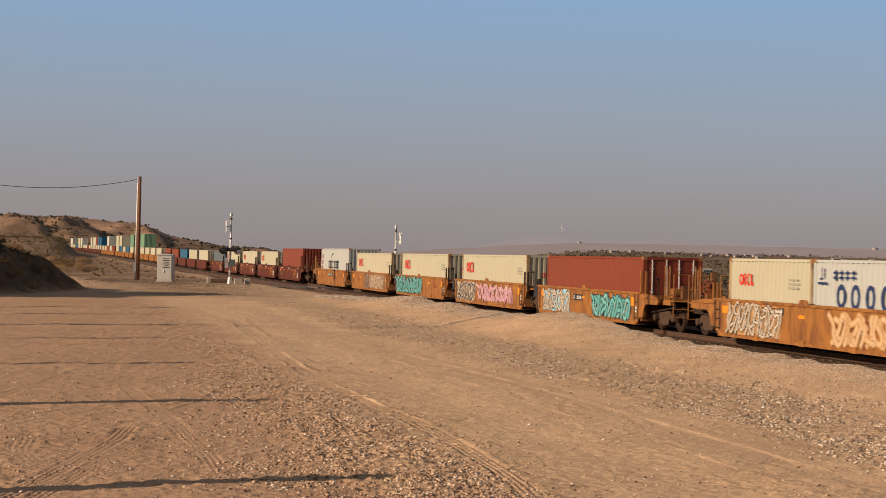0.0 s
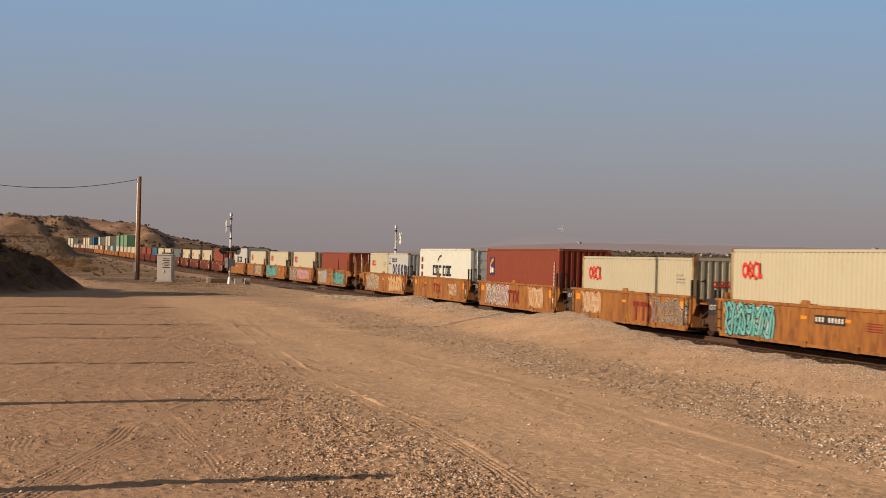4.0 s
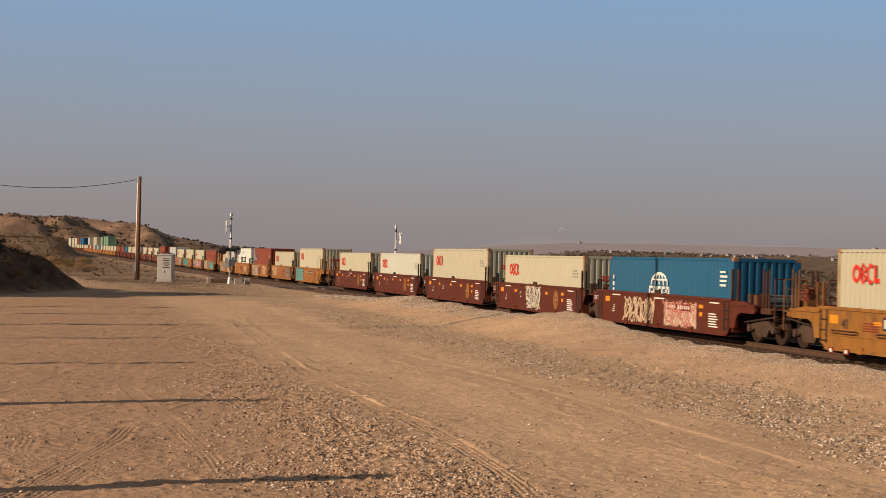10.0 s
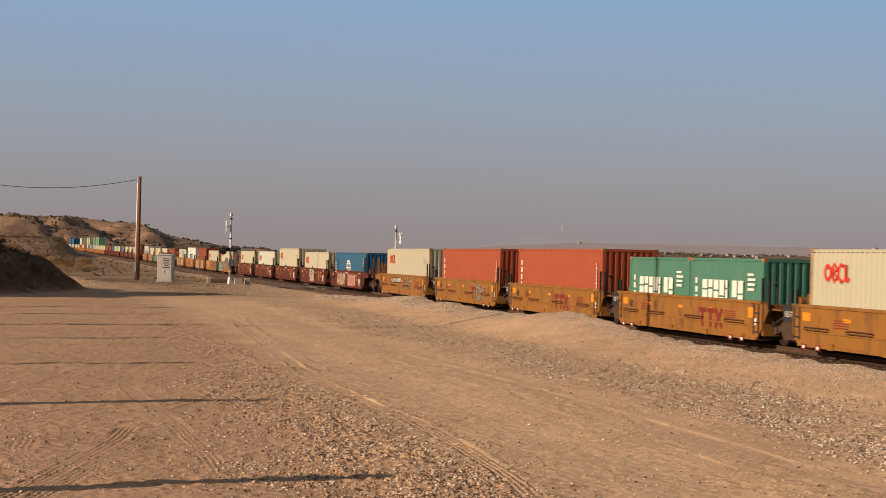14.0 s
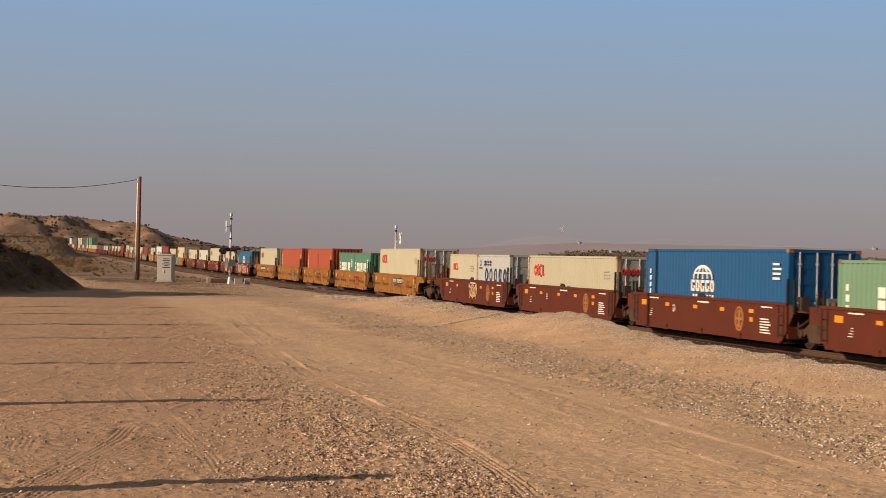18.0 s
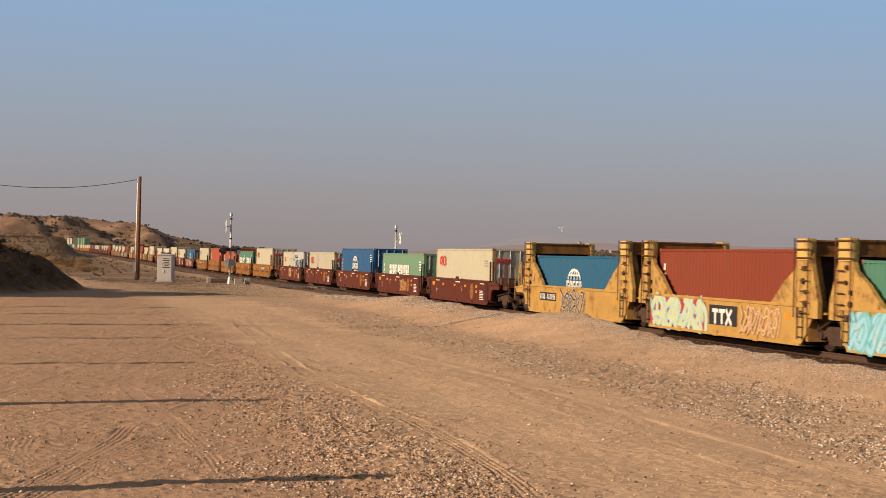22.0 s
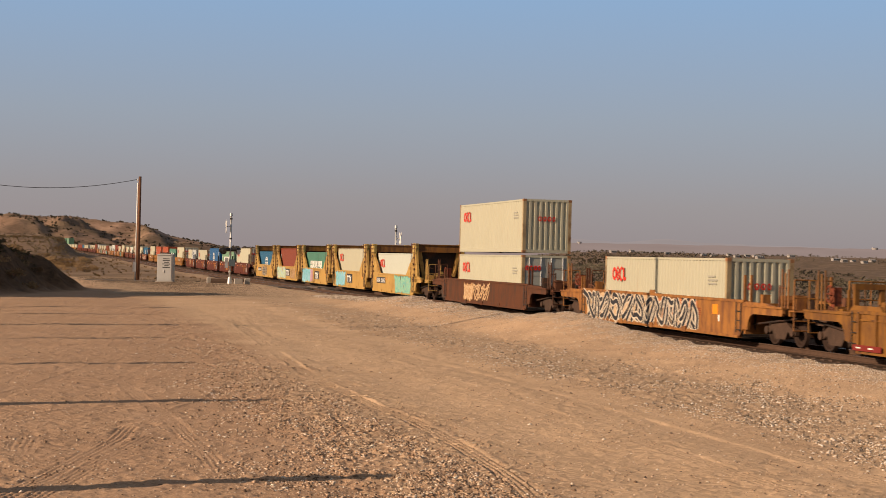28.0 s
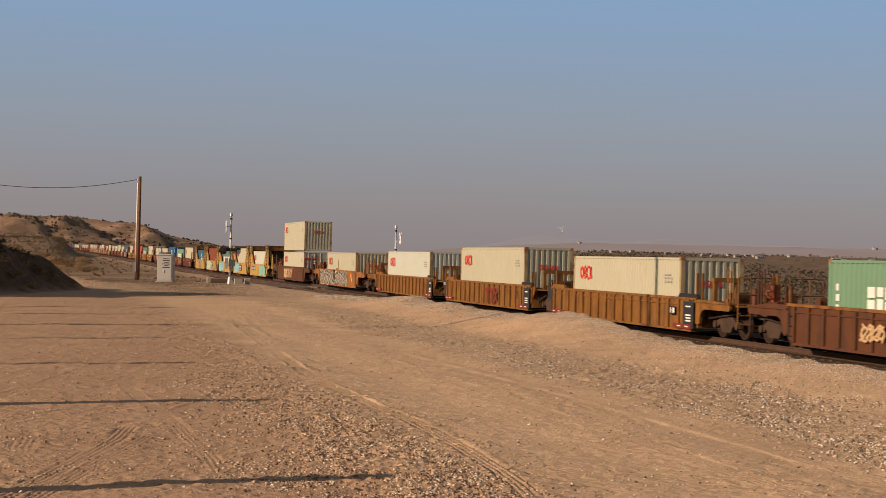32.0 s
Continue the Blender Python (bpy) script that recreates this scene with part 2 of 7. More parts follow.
def travelled(t):
    """Metres that the train has gone at t seconds; it speeds up a little."""
    return 16.02692 * t + 0.0231858 * ((t - 16) ** 2 - 256)


# ---- mesh helpers ----
def box(bm, x0, x1, y0, y1, z0, z1):
    v = [bm.verts.new(p) for p in ((x0, y0, z0), (x1, y0, z0), (x1, y1, z0), (x0, y1, z0), (x0, y0, z1), (x1, y0, z1), (x1, y1, z1), (x0, y1, z1))]
    for q in ((3, 2, 1, 0), (4, 5, 6, 7), (0, 1, 5, 4), (1, 2, 6, 5), (2, 3, 7, 6), (3, 0, 4, 7)):
        bm.faces.new([v[i] for i in q])


def prism(bm, pts, a, b, axis="y"):
    """A flat outline carried from a to b along an axis. Outline in (x, z) for y, (y, z) for x, (x, y) for z."""
    def at(p, w):
        return {"y": (p[0], w, p[1]), "x": (w, p[0], p[1]), "z": (p[0], p[1], w)}[axis]
    lo = [bm.verts.new(at(p, a)) for p in pts]
    hi = [bm.verts.new(at(p, b)) for p in pts]
    k = len(pts)
    bm.faces.new(lo)
    bm.faces.new(list(reversed(hi)))
    for i in range(k):
        bm.faces.new([lo[(i + 1) % k], lo[i], hi[i], hi[(i + 1) % k]])


def rod(bm, p, q, r, seg=8, r2=None):
    p, q = Vector(p), Vector(q)
    d = (q - p).normalized()
    u = d.orthogonal().normalized()
    w = d.cross(u)
    r2 = r if r2 is None else r2
    A = [bm.verts.new(p + (u * math.cos(2 * math.pi * i / seg) + w * math.sin(2 * math.pi * i / seg)) * r) for i in range(seg)]
    B = [bm.verts.new(q + (u * math.cos(2 * math.pi * i / seg) + w * math.sin(2 * math.pi * i / seg)) * r2) for i in range(seg)]
    for i in range(seg):
        bm.faces.new([A[i], A[(i + 1) % seg], B[(i + 1) % seg], B[i]])
    bm.faces.new(list(reversed(A)))
    bm.faces.new(B)


def mesh_of(name, bm, material, smooth=False):
    bmesh.ops.recalc_face_normals(bm, faces=bm.faces)
    me = bpy.data.meshes.new(name)
    bm.to_mesh(me)
    bm.free()
    me.materials.append(material)
    if smooth:
        for p in me.polygons:
            p.use_smooth = True
    return me


def part(name, bm, material, parent, label="", smooth=False):
    ob = new(name, mesh_of(name, bm, material, smooth) if isinstance(bm, bmesh.types.BMesh) else bm)
    ob.parent = parent
    if label:
        ob["label"] = label
    return ob


def thing(name, bm, material, label, category, group="", kind="", smooth=False):
    ob = new(name, mesh_of(name, bm, material, smooth))
    return tagged(ob, label, category, group, kind)


def holder(name, label, category, group=""):
    return tagged(new(name), label, category, group)


GLYPHS = {}


def lettering(text, size):
    """A flat mesh of letters, lower left at the origin, in the xz plane facing -y."""
    key = (text, size)
    if key not in GLYPHS:
        cu = bpy.data.curves.new("letters", "FONT")
        cu.body, cu.size = text, size
        ob = new("letters", cu)
        dg = bpy.context.evaluated_depsgraph_get()
        me = bpy.data.meshes.new_from_object(ob.evaluated_get(dg))
        bpy.data.objects.remove(ob)
        me.transform(Matrix.Rotation(radians(90), 4, "X"))
        GLYPHS[key] = me
    return GLYPHS[key]


# ---- ground ----
def smooth(a, b, v):
    t = np.clip((v - a) / (b - a), 0, 1)
    return t * t * (3 - 2 * t)


def wave(x, y, scale, seed=0.0):
    """Cheap smooth noise from -1 to 1 on arrays."""
    r = np.random.RandomState(int(seed * 10) + 7)
    v = np.zeros_like(x)
    for _ in range(9):
        a, p, w = r.uniform(0, 6.283), r.uniform(0, 6.283), r.uniform(0.6, 1.7)
        v += np.sin((x * math.cos(a) + y * math.sin(a)) * w * 6.283 / scale + p)
    return v / 4.5


BERM_S = [-60, -12.4, -9.3, -6.1, -2.9, -0.3, 3, 5.1, 6.8, 10, 14, 17.1, 21.6, 24.5, 27.1, 29.8, 33.8, 44.6, 49.1, 60, 80]
BERM_Z = [0.35, 0.35, 0.36, 0.35, 0.35, 0.43, 0.62, 0.71, 0.71, 0.49, 0.48, 0.45, 0.53, 0.41, 0.62, 0.56, 0.36, 0.15, 0.08, 0.02, 0]


def ground_z(x, y):
    x, y = np.asarray(x, float), np.asarray(y, float)
    s = np.interp(y, LY, SS)
    lat = (np.interp(s, SS, LX) - x) * np.cos(np.interp(s, SS, HEAD))
    z = 0.06 * wave(x, y, 14, 1) + 0.025 * wave(x, y, 3.1, 2) + 0.012 * wave(x, y, 1.1, 3)
    z *= smooth(4, 30, np.abs(lat - 20) + y * 0.2)
    up = rise(s)
    # the bed of the two tracks, and the gravel berm beside it
    crest = np.interp(s, BERM_S, BERM_Z) + 0.05 * wave(x, y, 1.9, 4)
    berm = crest * smooth(5.9, 7.0, lat) * (1 - smooth(7.0, 10.5, lat))
    bed = smooth(7.0, 6.0, lat) * smooth(-4.6, -3.2, lat)
    z = z * (1 - bed) + bed * (RAIL_Z - 0.42) + np.where(lat > 5.9, berm, 0)
    # beyond the line the land falls to a scrub valley and climbs again far off
    right = smooth(-3.2, -9, lat)
    z += right * (-1.6 - 7.5 * smooth(30, 500, -lat)) 
    col = 784 + x / np.maximum(y, 1.0) * 2866.0
    far = np.clip(y - 700, 0, 900) * 0.0205 * smooth(-20, -200, lat) * smooth(760, 1080, col)
    z += far + 0.5 * wave(x, y, 160, 5) * smooth(60, 400, -lat) * smooth(2600, 1500, y)
    # low hills where the line goes out of sight
    px = x / np.maximum(y, 1.0)
    col = 784 + px * 2866.0
    crest_h = np.interp(col, [-900, -300, 0, 60, 130, 190, 250, 268, 300, 350, 400, 440, 470, 495, 520], [34, 44, 61, 62, 59, 56, 51.5, 44, 32, 24, 15, 16, 17, 9, 0]) / 2866.0
    hill = crest_h * 1150 * smooth(880, 1180, y + 60 * wave(x, y, 130, 6)) 
    gully = 1 + 0.16 * wave(x, y, 150, 7) * smooth(1200, 1040, y) - 0.24 * np.abs(wave(x, y, 80, 8)) * smooth(1230, 1100, y) + 0.045 * wave(x, y, 34, 14) + 0.02 * wave(x, y, 17, 18)
    # the table's broken edge: it drops towards the line, nearer the camera the farther right
    lip = np.interp(y, [930, 1010, 1090, 1180], [246, 222, 178, 128]) + 7 * wave(x, y, 55, 16) + 3 * wave(x, y, 21, 26)
    lip2 = np.interp(y, [960, 1060, 1180], [312, 296, 262]) + 5 * wave(x, y, 50, 17)
    lip3 = np.interp(y, [900, 1150], [96, 60]) + 6 * wave(x, y, 60, 27)
    drop = smooth(-13, 13, col - lip) * smooth(262, 236, col) * 0.42 + smooth(-8, 8, col - lip2) * 0.30 + 0.20 * smooth(-9, 9, col - lip3) * smooth(46, 22, col - lip3)
    hill = hill * (gully - drop * smooth(1215, 1150, y)) * (y > 700)
    foot = 7.5 * smooth(560, 900, y) * smooth(150, 60, col + (y - 900) * 0.08) * (1 + 0.12 * wave(x, y, 70, 28)) * (y < 1250)
    hill = np.maximum(hill, foot)
    spur = 4.3 * smooth(127, 110, col + 2 * wave(x, y, 40, 15)) * smooth(300, 400, y) * smooth(640, 450, y) * (1 + 0.10 * wave(x, y, 60, 9) + 0.06 * wave(x, y, 22, 29))
    z += np.where(col < 530, np.maximum(hill - far * (hill > 0), spur * (y > 250)), 0)
    # dirt bank beside the yard
    edge = -21.5 + 0.9 * wave(x, y, 9, 10) + 0.4 * wave(x, y, 3, 11)
    bank = 2.55 * smooth(0, 3.4, edge - x) * smooth(76, 82.5, y + 1.2 * wave(x, y, 6, 12)) * smooth(104, 92, y)
    z += bank * (1 + 0.07 * wave(x, y, 2.3, 13))
    # unseen taller mound left of view, added to throw shade over bank and sand
    z += 5.0 * smooth(-24.4, -28.0, x + 0.5 * wave(x, y, 4, 19)) * smooth(70, 76, y) * smooth(92, 85, y) * smooth(-52, -42, x) - bank * 0.6 * smooth(-24.0, -26.5, x) * smooth(89, 82, y)
    return z + up


def steps(*spans):
    v = []
    for a, b, n in spans:
        v += list(np.linspace(a, b, n, endpoint=False))
    return v + [spans[-1][1]]


gx = np.array(steps((-4800, -900, 14), (-900, -330, 30), (-330, -44, 115), (-44, 22, 130), (22, 120, 50), (120, 900, 45), (900, 4800, 24)))
gy = np.array(steps((-640, -40, 30), (-40, 9, 24), (9, 45, 40), (45, 150, 160), (150, 420, 80), (420, 1300, 130), (1300, 4800, 40)))


def quick_mesh(name, v, f, material):
    """A mesh from arrays of places and of faces that all have the same number of corners."""
    me = bpy.data.meshes.new(name)
    k = f.shape[1]
    me.vertices.add(len(v))
    me.vertices.foreach_set("co", np.ascontiguousarray(v, np.float32).ravel())
    me.loops.add(f.size)
    me.loops.foreach_set("vertex_index", np.ascontiguousarray(f, np.int32).ravel())
    me.polygons.add(len(f))
    me.polygons.foreach_set("loop_start", np.arange(0, f.size, k, dtype=np.int32))
    me.update(calc_edges=True)
    if material:
        me.materials.append(material)
    return me


def grain(x, y, cell, seed):
    """Random bumps about one cell wide, from -1 to 1."""
    tab = np.random.RandomState(seed).rand(256, 256) * 2 - 1
    u, v = x / cell + 0.37 * y / cell, y / cell - 0.37 * x / cell
    i, j = np.floor(u).astype(int), np.floor(v).astype(int)
    a, b = u - i, v - j
    a, b = a * a * (3 - 2 * a), b * b * (3 - 2 * b)
    i0, i1, j0, j1 = i & 255, (i + 1) & 255, j & 255, (j + 1) & 255
    return (tab[i0, j0] * (1 - a) + tab[i1, j0] * a) * (1 - b) + (tab[i0, j1] * (1 - a) + tab[i1, j1] * a) * b


def off_line(x, y):
    """Metres to the left of the track's centre line."""
    q = np.interp(y, LY, SS)
    return (np.interp(q, SS, LX) - x) * np.cos(np.interp(q, SS, HEAD))


# where tyres have pressed their tread into the sand: points, half width, rib spacing, depth
TREADS = [([(-8.1, 61.1), (-3.96, 39.3), (-2.37, 31.2), (-1.22, 26.7), (-0.37, 23.8), (0.31, 20.6), (0.82, 17.9), (1.16, 15.2)], 0.15, 0.075, 0.021),
          ([(-7.6, 60.8), (-3.55, 39.4), (-1.95, 31.3), (-0.75, 26.8), (0.15, 23.8), (0.95, 20.6)], 0.11, 0.07, 0.008),
          ([(-5.19, 20.5), (-5.02, 19.5), (-4.83, 18.8), (-4.55, 18.1), (-4.1, 17.4)], 0.20, 0.08, 0.006),
          ([(-4.16, 15.3), (-4.13, 16.8), (-4.1, 18.5), (-4.1, 20.5), (-4.2, 22.0)], 0.14, 0.07, 0.010),
          ([(-3.85, 15.3), (-3.84, 17.0), (-3.80, 18.8), (-3.76, 21.0)], 0.12, 0.065, 0.009),
          ([(-6.9, 33.0), (-6.0, 30.2), (-5.2, 27.5), (-3.8, 22.9), (-2.6, 18.7), (-2.2, 17.0)], 0.13, 0.07, 0.0065),
          ([(-4.2, 22.8), (-3.72, 26.1), (-3.75, 30.0), (-3.83, 33.4), (-4.21, 40.3)], 0.13, 0.07, 0.007),
          ([(-7.05, 26.0), (-7.0, 28.9), (-7.1, 32.2), (-7.3, 36.7)], 0.13, 0.07, 0.007),
          ([(3.9, 16.8), (2.7, 22.0), (0.9, 29.0), (-1.9, 40.0)], 0.15, 0.08, 0.007),
          ([(5.0, 18.2), (3.9, 23.0), (2.1, 30.0), (-0.9, 41.0)], 0.15, 0.08, 0.007)]


def relief(x, y):
    """Clods, grit, wheel ruts and tread marks on the sand beside the line."""
    la = off_line(x, y)
    wander = 0.35 * grain(x, y, 3.0, 3)
    smooth_road = np.exp(-((la - 14.3 + wander) / 0.55) ** 2) + np.exp(-((la - 16.8 + wander) / 0.6) ** 2)
    strip = smooth(18.4, 18.9, la + 0.4 * wander) * smooth(20.6, 19.6, la + wander)
    band = smooth(9.2, 10.2, la + wander) * smooth(13.6, 12.4, la + wander)
    amp = 0.85 + 0.45 * strip + 0.55 * band - 0.30 * np.clip(smooth_road, 0, 1) + 0.25 * grain(x, y, 0.9, 4)
    z = amp * (0.010 * grain(x, y, 0.31, 5) + 0.012 * grain(x, y, 0.12, 6) + (0.005 + 0.008 * np.clip(strip + band, 0, 1)) * grain(x, y, 0.07, 7))
    z += 0.012 * grain(x, y, 1.1, 8) - 0.022 * smooth_road
    for pts, hw, pitch, deep in TREADS:
        P = np.array(pts)
        sel = np.flatnonzero((x > P[:, 0].min() - 0.5) & (x < P[:, 0].max() + 0.5) & (y > P[:, 1].min()) & (y < P[:, 1].max()))
        if not len(sel):
            continue
        # the tread's middle at each distance from the camera's side of the yard
        o = np.argsort(P[:, 1])
        cx = np.interp(y[sel], P[o, 1], P[o, 0])
        slope = np.interp(y[sel], P[o, 1], np.gradient(P[o, 0], P[o, 1]))
        d = (x[sel] - cx) / np.sqrt(1 + slope ** 2) + 0.02 * grain(x[sel], y[sel], 0.8, 9)
        inside = smooth(hw, hw - 0.025, np.abs(d))
        worn = np.clip(0.7 + 0.6 * grain(x[sel], y[sel], 0.9, 10), 0.1, 1)
        lugs = 0.75 + 0.25 * np.sign(np.sin(6.283 * y[sel] / 0.16))
        cut = inside * worn * (-0.5 * deep + deep * np.cos(6.283 * d / pitch) * lugs) + 0.5 * deep * worn * np.exp(-((np.abs(d) - hw - 0.04) / 0.035) ** 2)
        z[sel] = z[sel] * (1 - 0.7 * inside) + cut
    return z * smooth(78.0, 70.0, y) * smooth(6.6, 7.6, la)


def surface(x, y):
    return ground_z(x, y) + np.where((y > 14) & (y < 78), relief(x, y), 0)


GX, GY = np.meshgrid(gx, gy)
GZ = ground_z(GX, GY)
nx, ny = len(gx), len(gy)
FAN, NEAR, FAR_Y = 0.298, 14.5, 78.0
fu, fv = np.meshgrid(np.linspace(-FAN, FAN, 580), 1 / np.linspace(1 / NEAR, 1 / FAR_Y, 640))
FX, FY = fu * fv, fv
FZ = surface(FX.ravel(), FY.ravel()).reshape(FX.shape) + 0.004
# the coarse sheet dips under the finely worked part
GZ = GZ - 0.2 * ((np.abs(GX / np.maximum(GY, 1)) < FAN - 0.02) & (GY > NEAR + 0.3) & (GY < FAR_Y - 0.5))
idx = np.arange(nx * ny).reshape(ny, nx)
fid = np.arange(FX.size).reshape(FX.shape) + nx * ny
quads = [np.stack([q[:-1, :-1], q[:-1, 1:], q[1:, 1:], q[1:, :-1]], -1).reshape(-1, 4) for q in (idx, fid)]
GX, GY, GZ = (np.concatenate([a.ravel(), b.ravel()]) for a, b in ((GX, FX), (GY, FY), (GZ, FZ)))
gm = quick_mesh("ground", np.stack([GX, GY, GZ], -1), np.concatenate(quads), None)
gm.polygons.foreach_set("use_smooth", np.ones(len(gm.polygons), bool))
# where gravel, track bed, wheel-packed sand and scrub lie
lat_ = off_line(GX, GY)
wob = 0.8 * wave(GX, GY, 7, 20) + 0.45 * wave(GX, GY, 2.2, 21)
m_bed = smooth(7.0, 6.3, lat_) * smooth(-6, -4, lat_)
stony = 0.55 * smooth(9.0, 10.6, lat_ + 0.6 * wob) * smooth(13.8, 12.2, lat_ + 0.7 * wob) + smooth(6.2, 6.6, lat_) * smooth(8.2, 7.4, lat_ + 0.5 * wob)
stony += 0.5 * smooth(17.7, 18.4, lat_ + 0.4 * wob) * smooth(20.2, 19.2, lat_ + 0.4 * wob) * smooth(48, 26, GY)
stony += 0.9 * smooth(8, 9, lat_) * smooth(21, 19, lat_ + wob) * smooth(84, 92, GY) * smooth(142, 130, GY)
m_grav = np.clip(stony, 0, 1)
m_scrub = np.clip(smooth(-8, -30, lat_) + smooth(150, 260, GY) * smooth(16, 26, lat_) + 0.85 * smooth(129, 148, GY) * smooth(7, 11, lat_), 0, 1)
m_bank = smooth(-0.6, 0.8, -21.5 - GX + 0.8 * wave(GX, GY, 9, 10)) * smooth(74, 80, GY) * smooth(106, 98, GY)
m_road = smooth(12.9, 13.9, lat_ + 0.4 * wob) * smooth(18.3, 17.6, lat_ + 0.3 * wob) * smooth(90, 75, GY)
m_yard = smooth(17.4, 19.5, lat_ + 0.5 * wob) * smooth(140, 80, GY)
m_hill = np.clip(smooth(260, 420, GY) * smooth(10, 34, lat_) + smooth(900, 1000, GY) * (784 + GX / np.maximum(GY, 1) * 2866 < 520), 0, 1)
for nm, arr in (("gravel", m_grav), ("bed", m_bed), ("scrub", m_scrub), ("bank", m_bank), ("road", m_road), ("yard", m_yard), ("hills", m_hill)):
    at = gm.attributes.new(nm, "FLOAT", "POINT")
    at.data.foreach_set("value", arr.astype(np.float32))


def ground_material():
    m = bpy.data.materials.new("desert_ground")
    m.use_nodes = True
    n, l = m.node_tree.nodes, m.node_tree.links
    b = n["Principled BSDF"]
    b.inputs["Roughness"].default_value, b.inputs["Specular IOR Level"].default_value = 0.95, 0.1
    tc = n.new("ShaderNodeTexCoord")

    def noise_(scale, detail=6, rough=0.6):
        q = n.new("ShaderNodeTexNoise")
        q.inputs["Scale"].default_value, q.inputs["Detail"].default_value, q.inputs["Roughness"].default_value = scale, detail, rough
        l.new(tc.outputs["Object"], q.inputs["Vector"])
        return q.outputs["Fac"]

    def ramp_(fac, stops):
        q = n.new("ShaderNodeValToRGB")
        l.new(fac, q.inputs["Fac"])
        r = q.color_ramp
        r.elements[0].position, r.elements[0].color = stops[0][0], (*stops[0][1], 1)
        r.elements[1].position, r.elements[1].color = stops[-1][0], (*stops[-1][1], 1)
        for p, c in stops[1:-1]:
            r.elements.new(p).color = (*c, 1)
        return q.outputs["Color"]

    def mix_(f, a, c):
        q = n.new("ShaderNodeMix")
        q.data_type = "RGBA"
        l.new(f, q.inputs["Factor"])
        l.new(a, q.inputs["A"])
        l.new(c, q.inputs["B"])
        return q.outputs["Result"]

    def attr_(name):
        q = n.new("ShaderNodeAttribute")
        q.attribute_name = name
        return q.outputs["Fac"]

    sand = ramp_(noise_(0.35, 9, 0.62), [(0.3, (0.36, 0.235, 0.145)), (0.5, (0.51, 0.347, 0.22)), (0.7, (0.65, 0.455, 0.30))])
    # grit specks; the dark tones also paint in small pebble shadows
    speck = ramp_(noise_(46, 4, 0.7), [(0.36, (0.25, 0.162, 0.105)), (0.5, (0.52, 0.355, 0.222)), (0.66, (0.76, 0.57, 0.40))])
    half = n.new("ShaderNodeValue")
    half.outputs[0].default_value = 0.62
    calm = n.new("ShaderNodeMath")
    calm.operation, calm.inputs[1].default_value = "MULTIPLY_ADD", -0.38
    l.new(attr_("road"), calm.inputs[0])
    l.new(half.outputs[0], calm.inputs[2])
    sand = mix_(calm.outputs[0], sand, speck)
    dull = n.new("ShaderNodeRGB")
    dull.outputs[0].default_value = (0.31, 0.180, 0.118, 1)
    dfac = n.new("ShaderNodeMath")
    dfac.operation, dfac.inputs[1].default_value = "MULTIPLY", 0.40
    l.new(attr_("yard"), dfac.inputs[0])
    sand = mix_(dfac.outputs[0], sand, dull.outputs[0])
    vor = n.new("ShaderNodeTexVoronoi")
    vor.inputs["Scale"].default_value = 17
    l.new(tc.outputs["Object"], vor.inputs["Vector"])
    sepc = n.new("ShaderNodeSeparateColor")
    l.new(vor.outputs["Color"], sepc.inputs[0])
    rfac = n.new("ShaderNodeMath")
    rfac.operation, rfac.inputs[1].default_value = "MULTIPLY", 0.55
    l.new(attr_("road"), rfac.inputs[0])
    sand = mix_(rfac.outputs[0], sand, ramp_(noise_(3.0, 8, 0.7), [(0.3, (0.52, 0.36, 0.225)), (0.7, (0.70, 0.50, 0.33))]))
    stones = ramp_(sepc.outputs[0], [(0.0, (0.33, 0.23, 0.15)), (0.3, (0.42, 0.295, 0.19)), (0.7, (0.50, 0.36, 0.24)), (1.0, (0.60, 0.46, 0.33))])
    gfac = n.new("ShaderNodeMapRange")
    gfac.inputs["From Min"].default_value, gfac.inputs["From Max"].default_value = 0.25, 0.75
    gm1 = n.new("ShaderNodeMath")
    gm1.operation = "ADD"
    gn = n.new("ShaderNodeMath")
    gn.operation, gn.inputs[1].default_value = "MULTIPLY_ADD", 0.9
    gn.inputs[2].default_value = -0.45
    l.new(noise_(1.3, 7, 0.7), gn.inputs[0])
    l.new(attr_("gravel"), gm1.inputs[0])
    l.new(gn.outputs[0], gm1.inputs[1])
    l.new(gm1.outputs[0], gfac.inputs["Value"])
    colr = mix_(gfac.outputs[0], sand, stones)
    bedc = ramp_(noise_(9, 6, 0.7), [(0.3, (0.05, 0.032, 0.022)), (0.55, (0.105, 0.066, 0.043)), (0.75, (0.16, 0.11, 0.075))])
    colr = mix_(attr_("bed"), colr, bedc)
    scr = ramp_(noise_(0.11, 10, 0.75), [(0.36, (0.085, 0.068, 0.045)), (0.5, (0.165, 0.116, 0.078)), (0.66, (0.28, 0.195, 0.135))])
    colr = mix_(attr_("scrub"), colr, scr)
    # rock tones raised a little to put in the air's haze over the hills
    rock = ramp_(noise_(0.028, 9, 0.7), [(0.38, (0.115, 0.085, 0.056)), (0.48, (0.20, 0.135, 0.09)), (0.56, (0.30, 0.195, 0.135)), (0.66, (0.44, 0.29, 0.21))])
    hmix = n.new("ShaderNodeMath")
    hmix.operation, hmix.inputs[1].default_value = "MULTIPLY", 0.8
    l.new(attr_("hills"), hmix.inputs[0])
    colr = mix_(hmix.outputs[0], colr, rock)
    # dark bank soil, its colour taken down further for the face's shade
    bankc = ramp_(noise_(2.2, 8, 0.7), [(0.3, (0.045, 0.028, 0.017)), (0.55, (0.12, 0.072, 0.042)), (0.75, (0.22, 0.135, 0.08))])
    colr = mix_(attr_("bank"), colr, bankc)
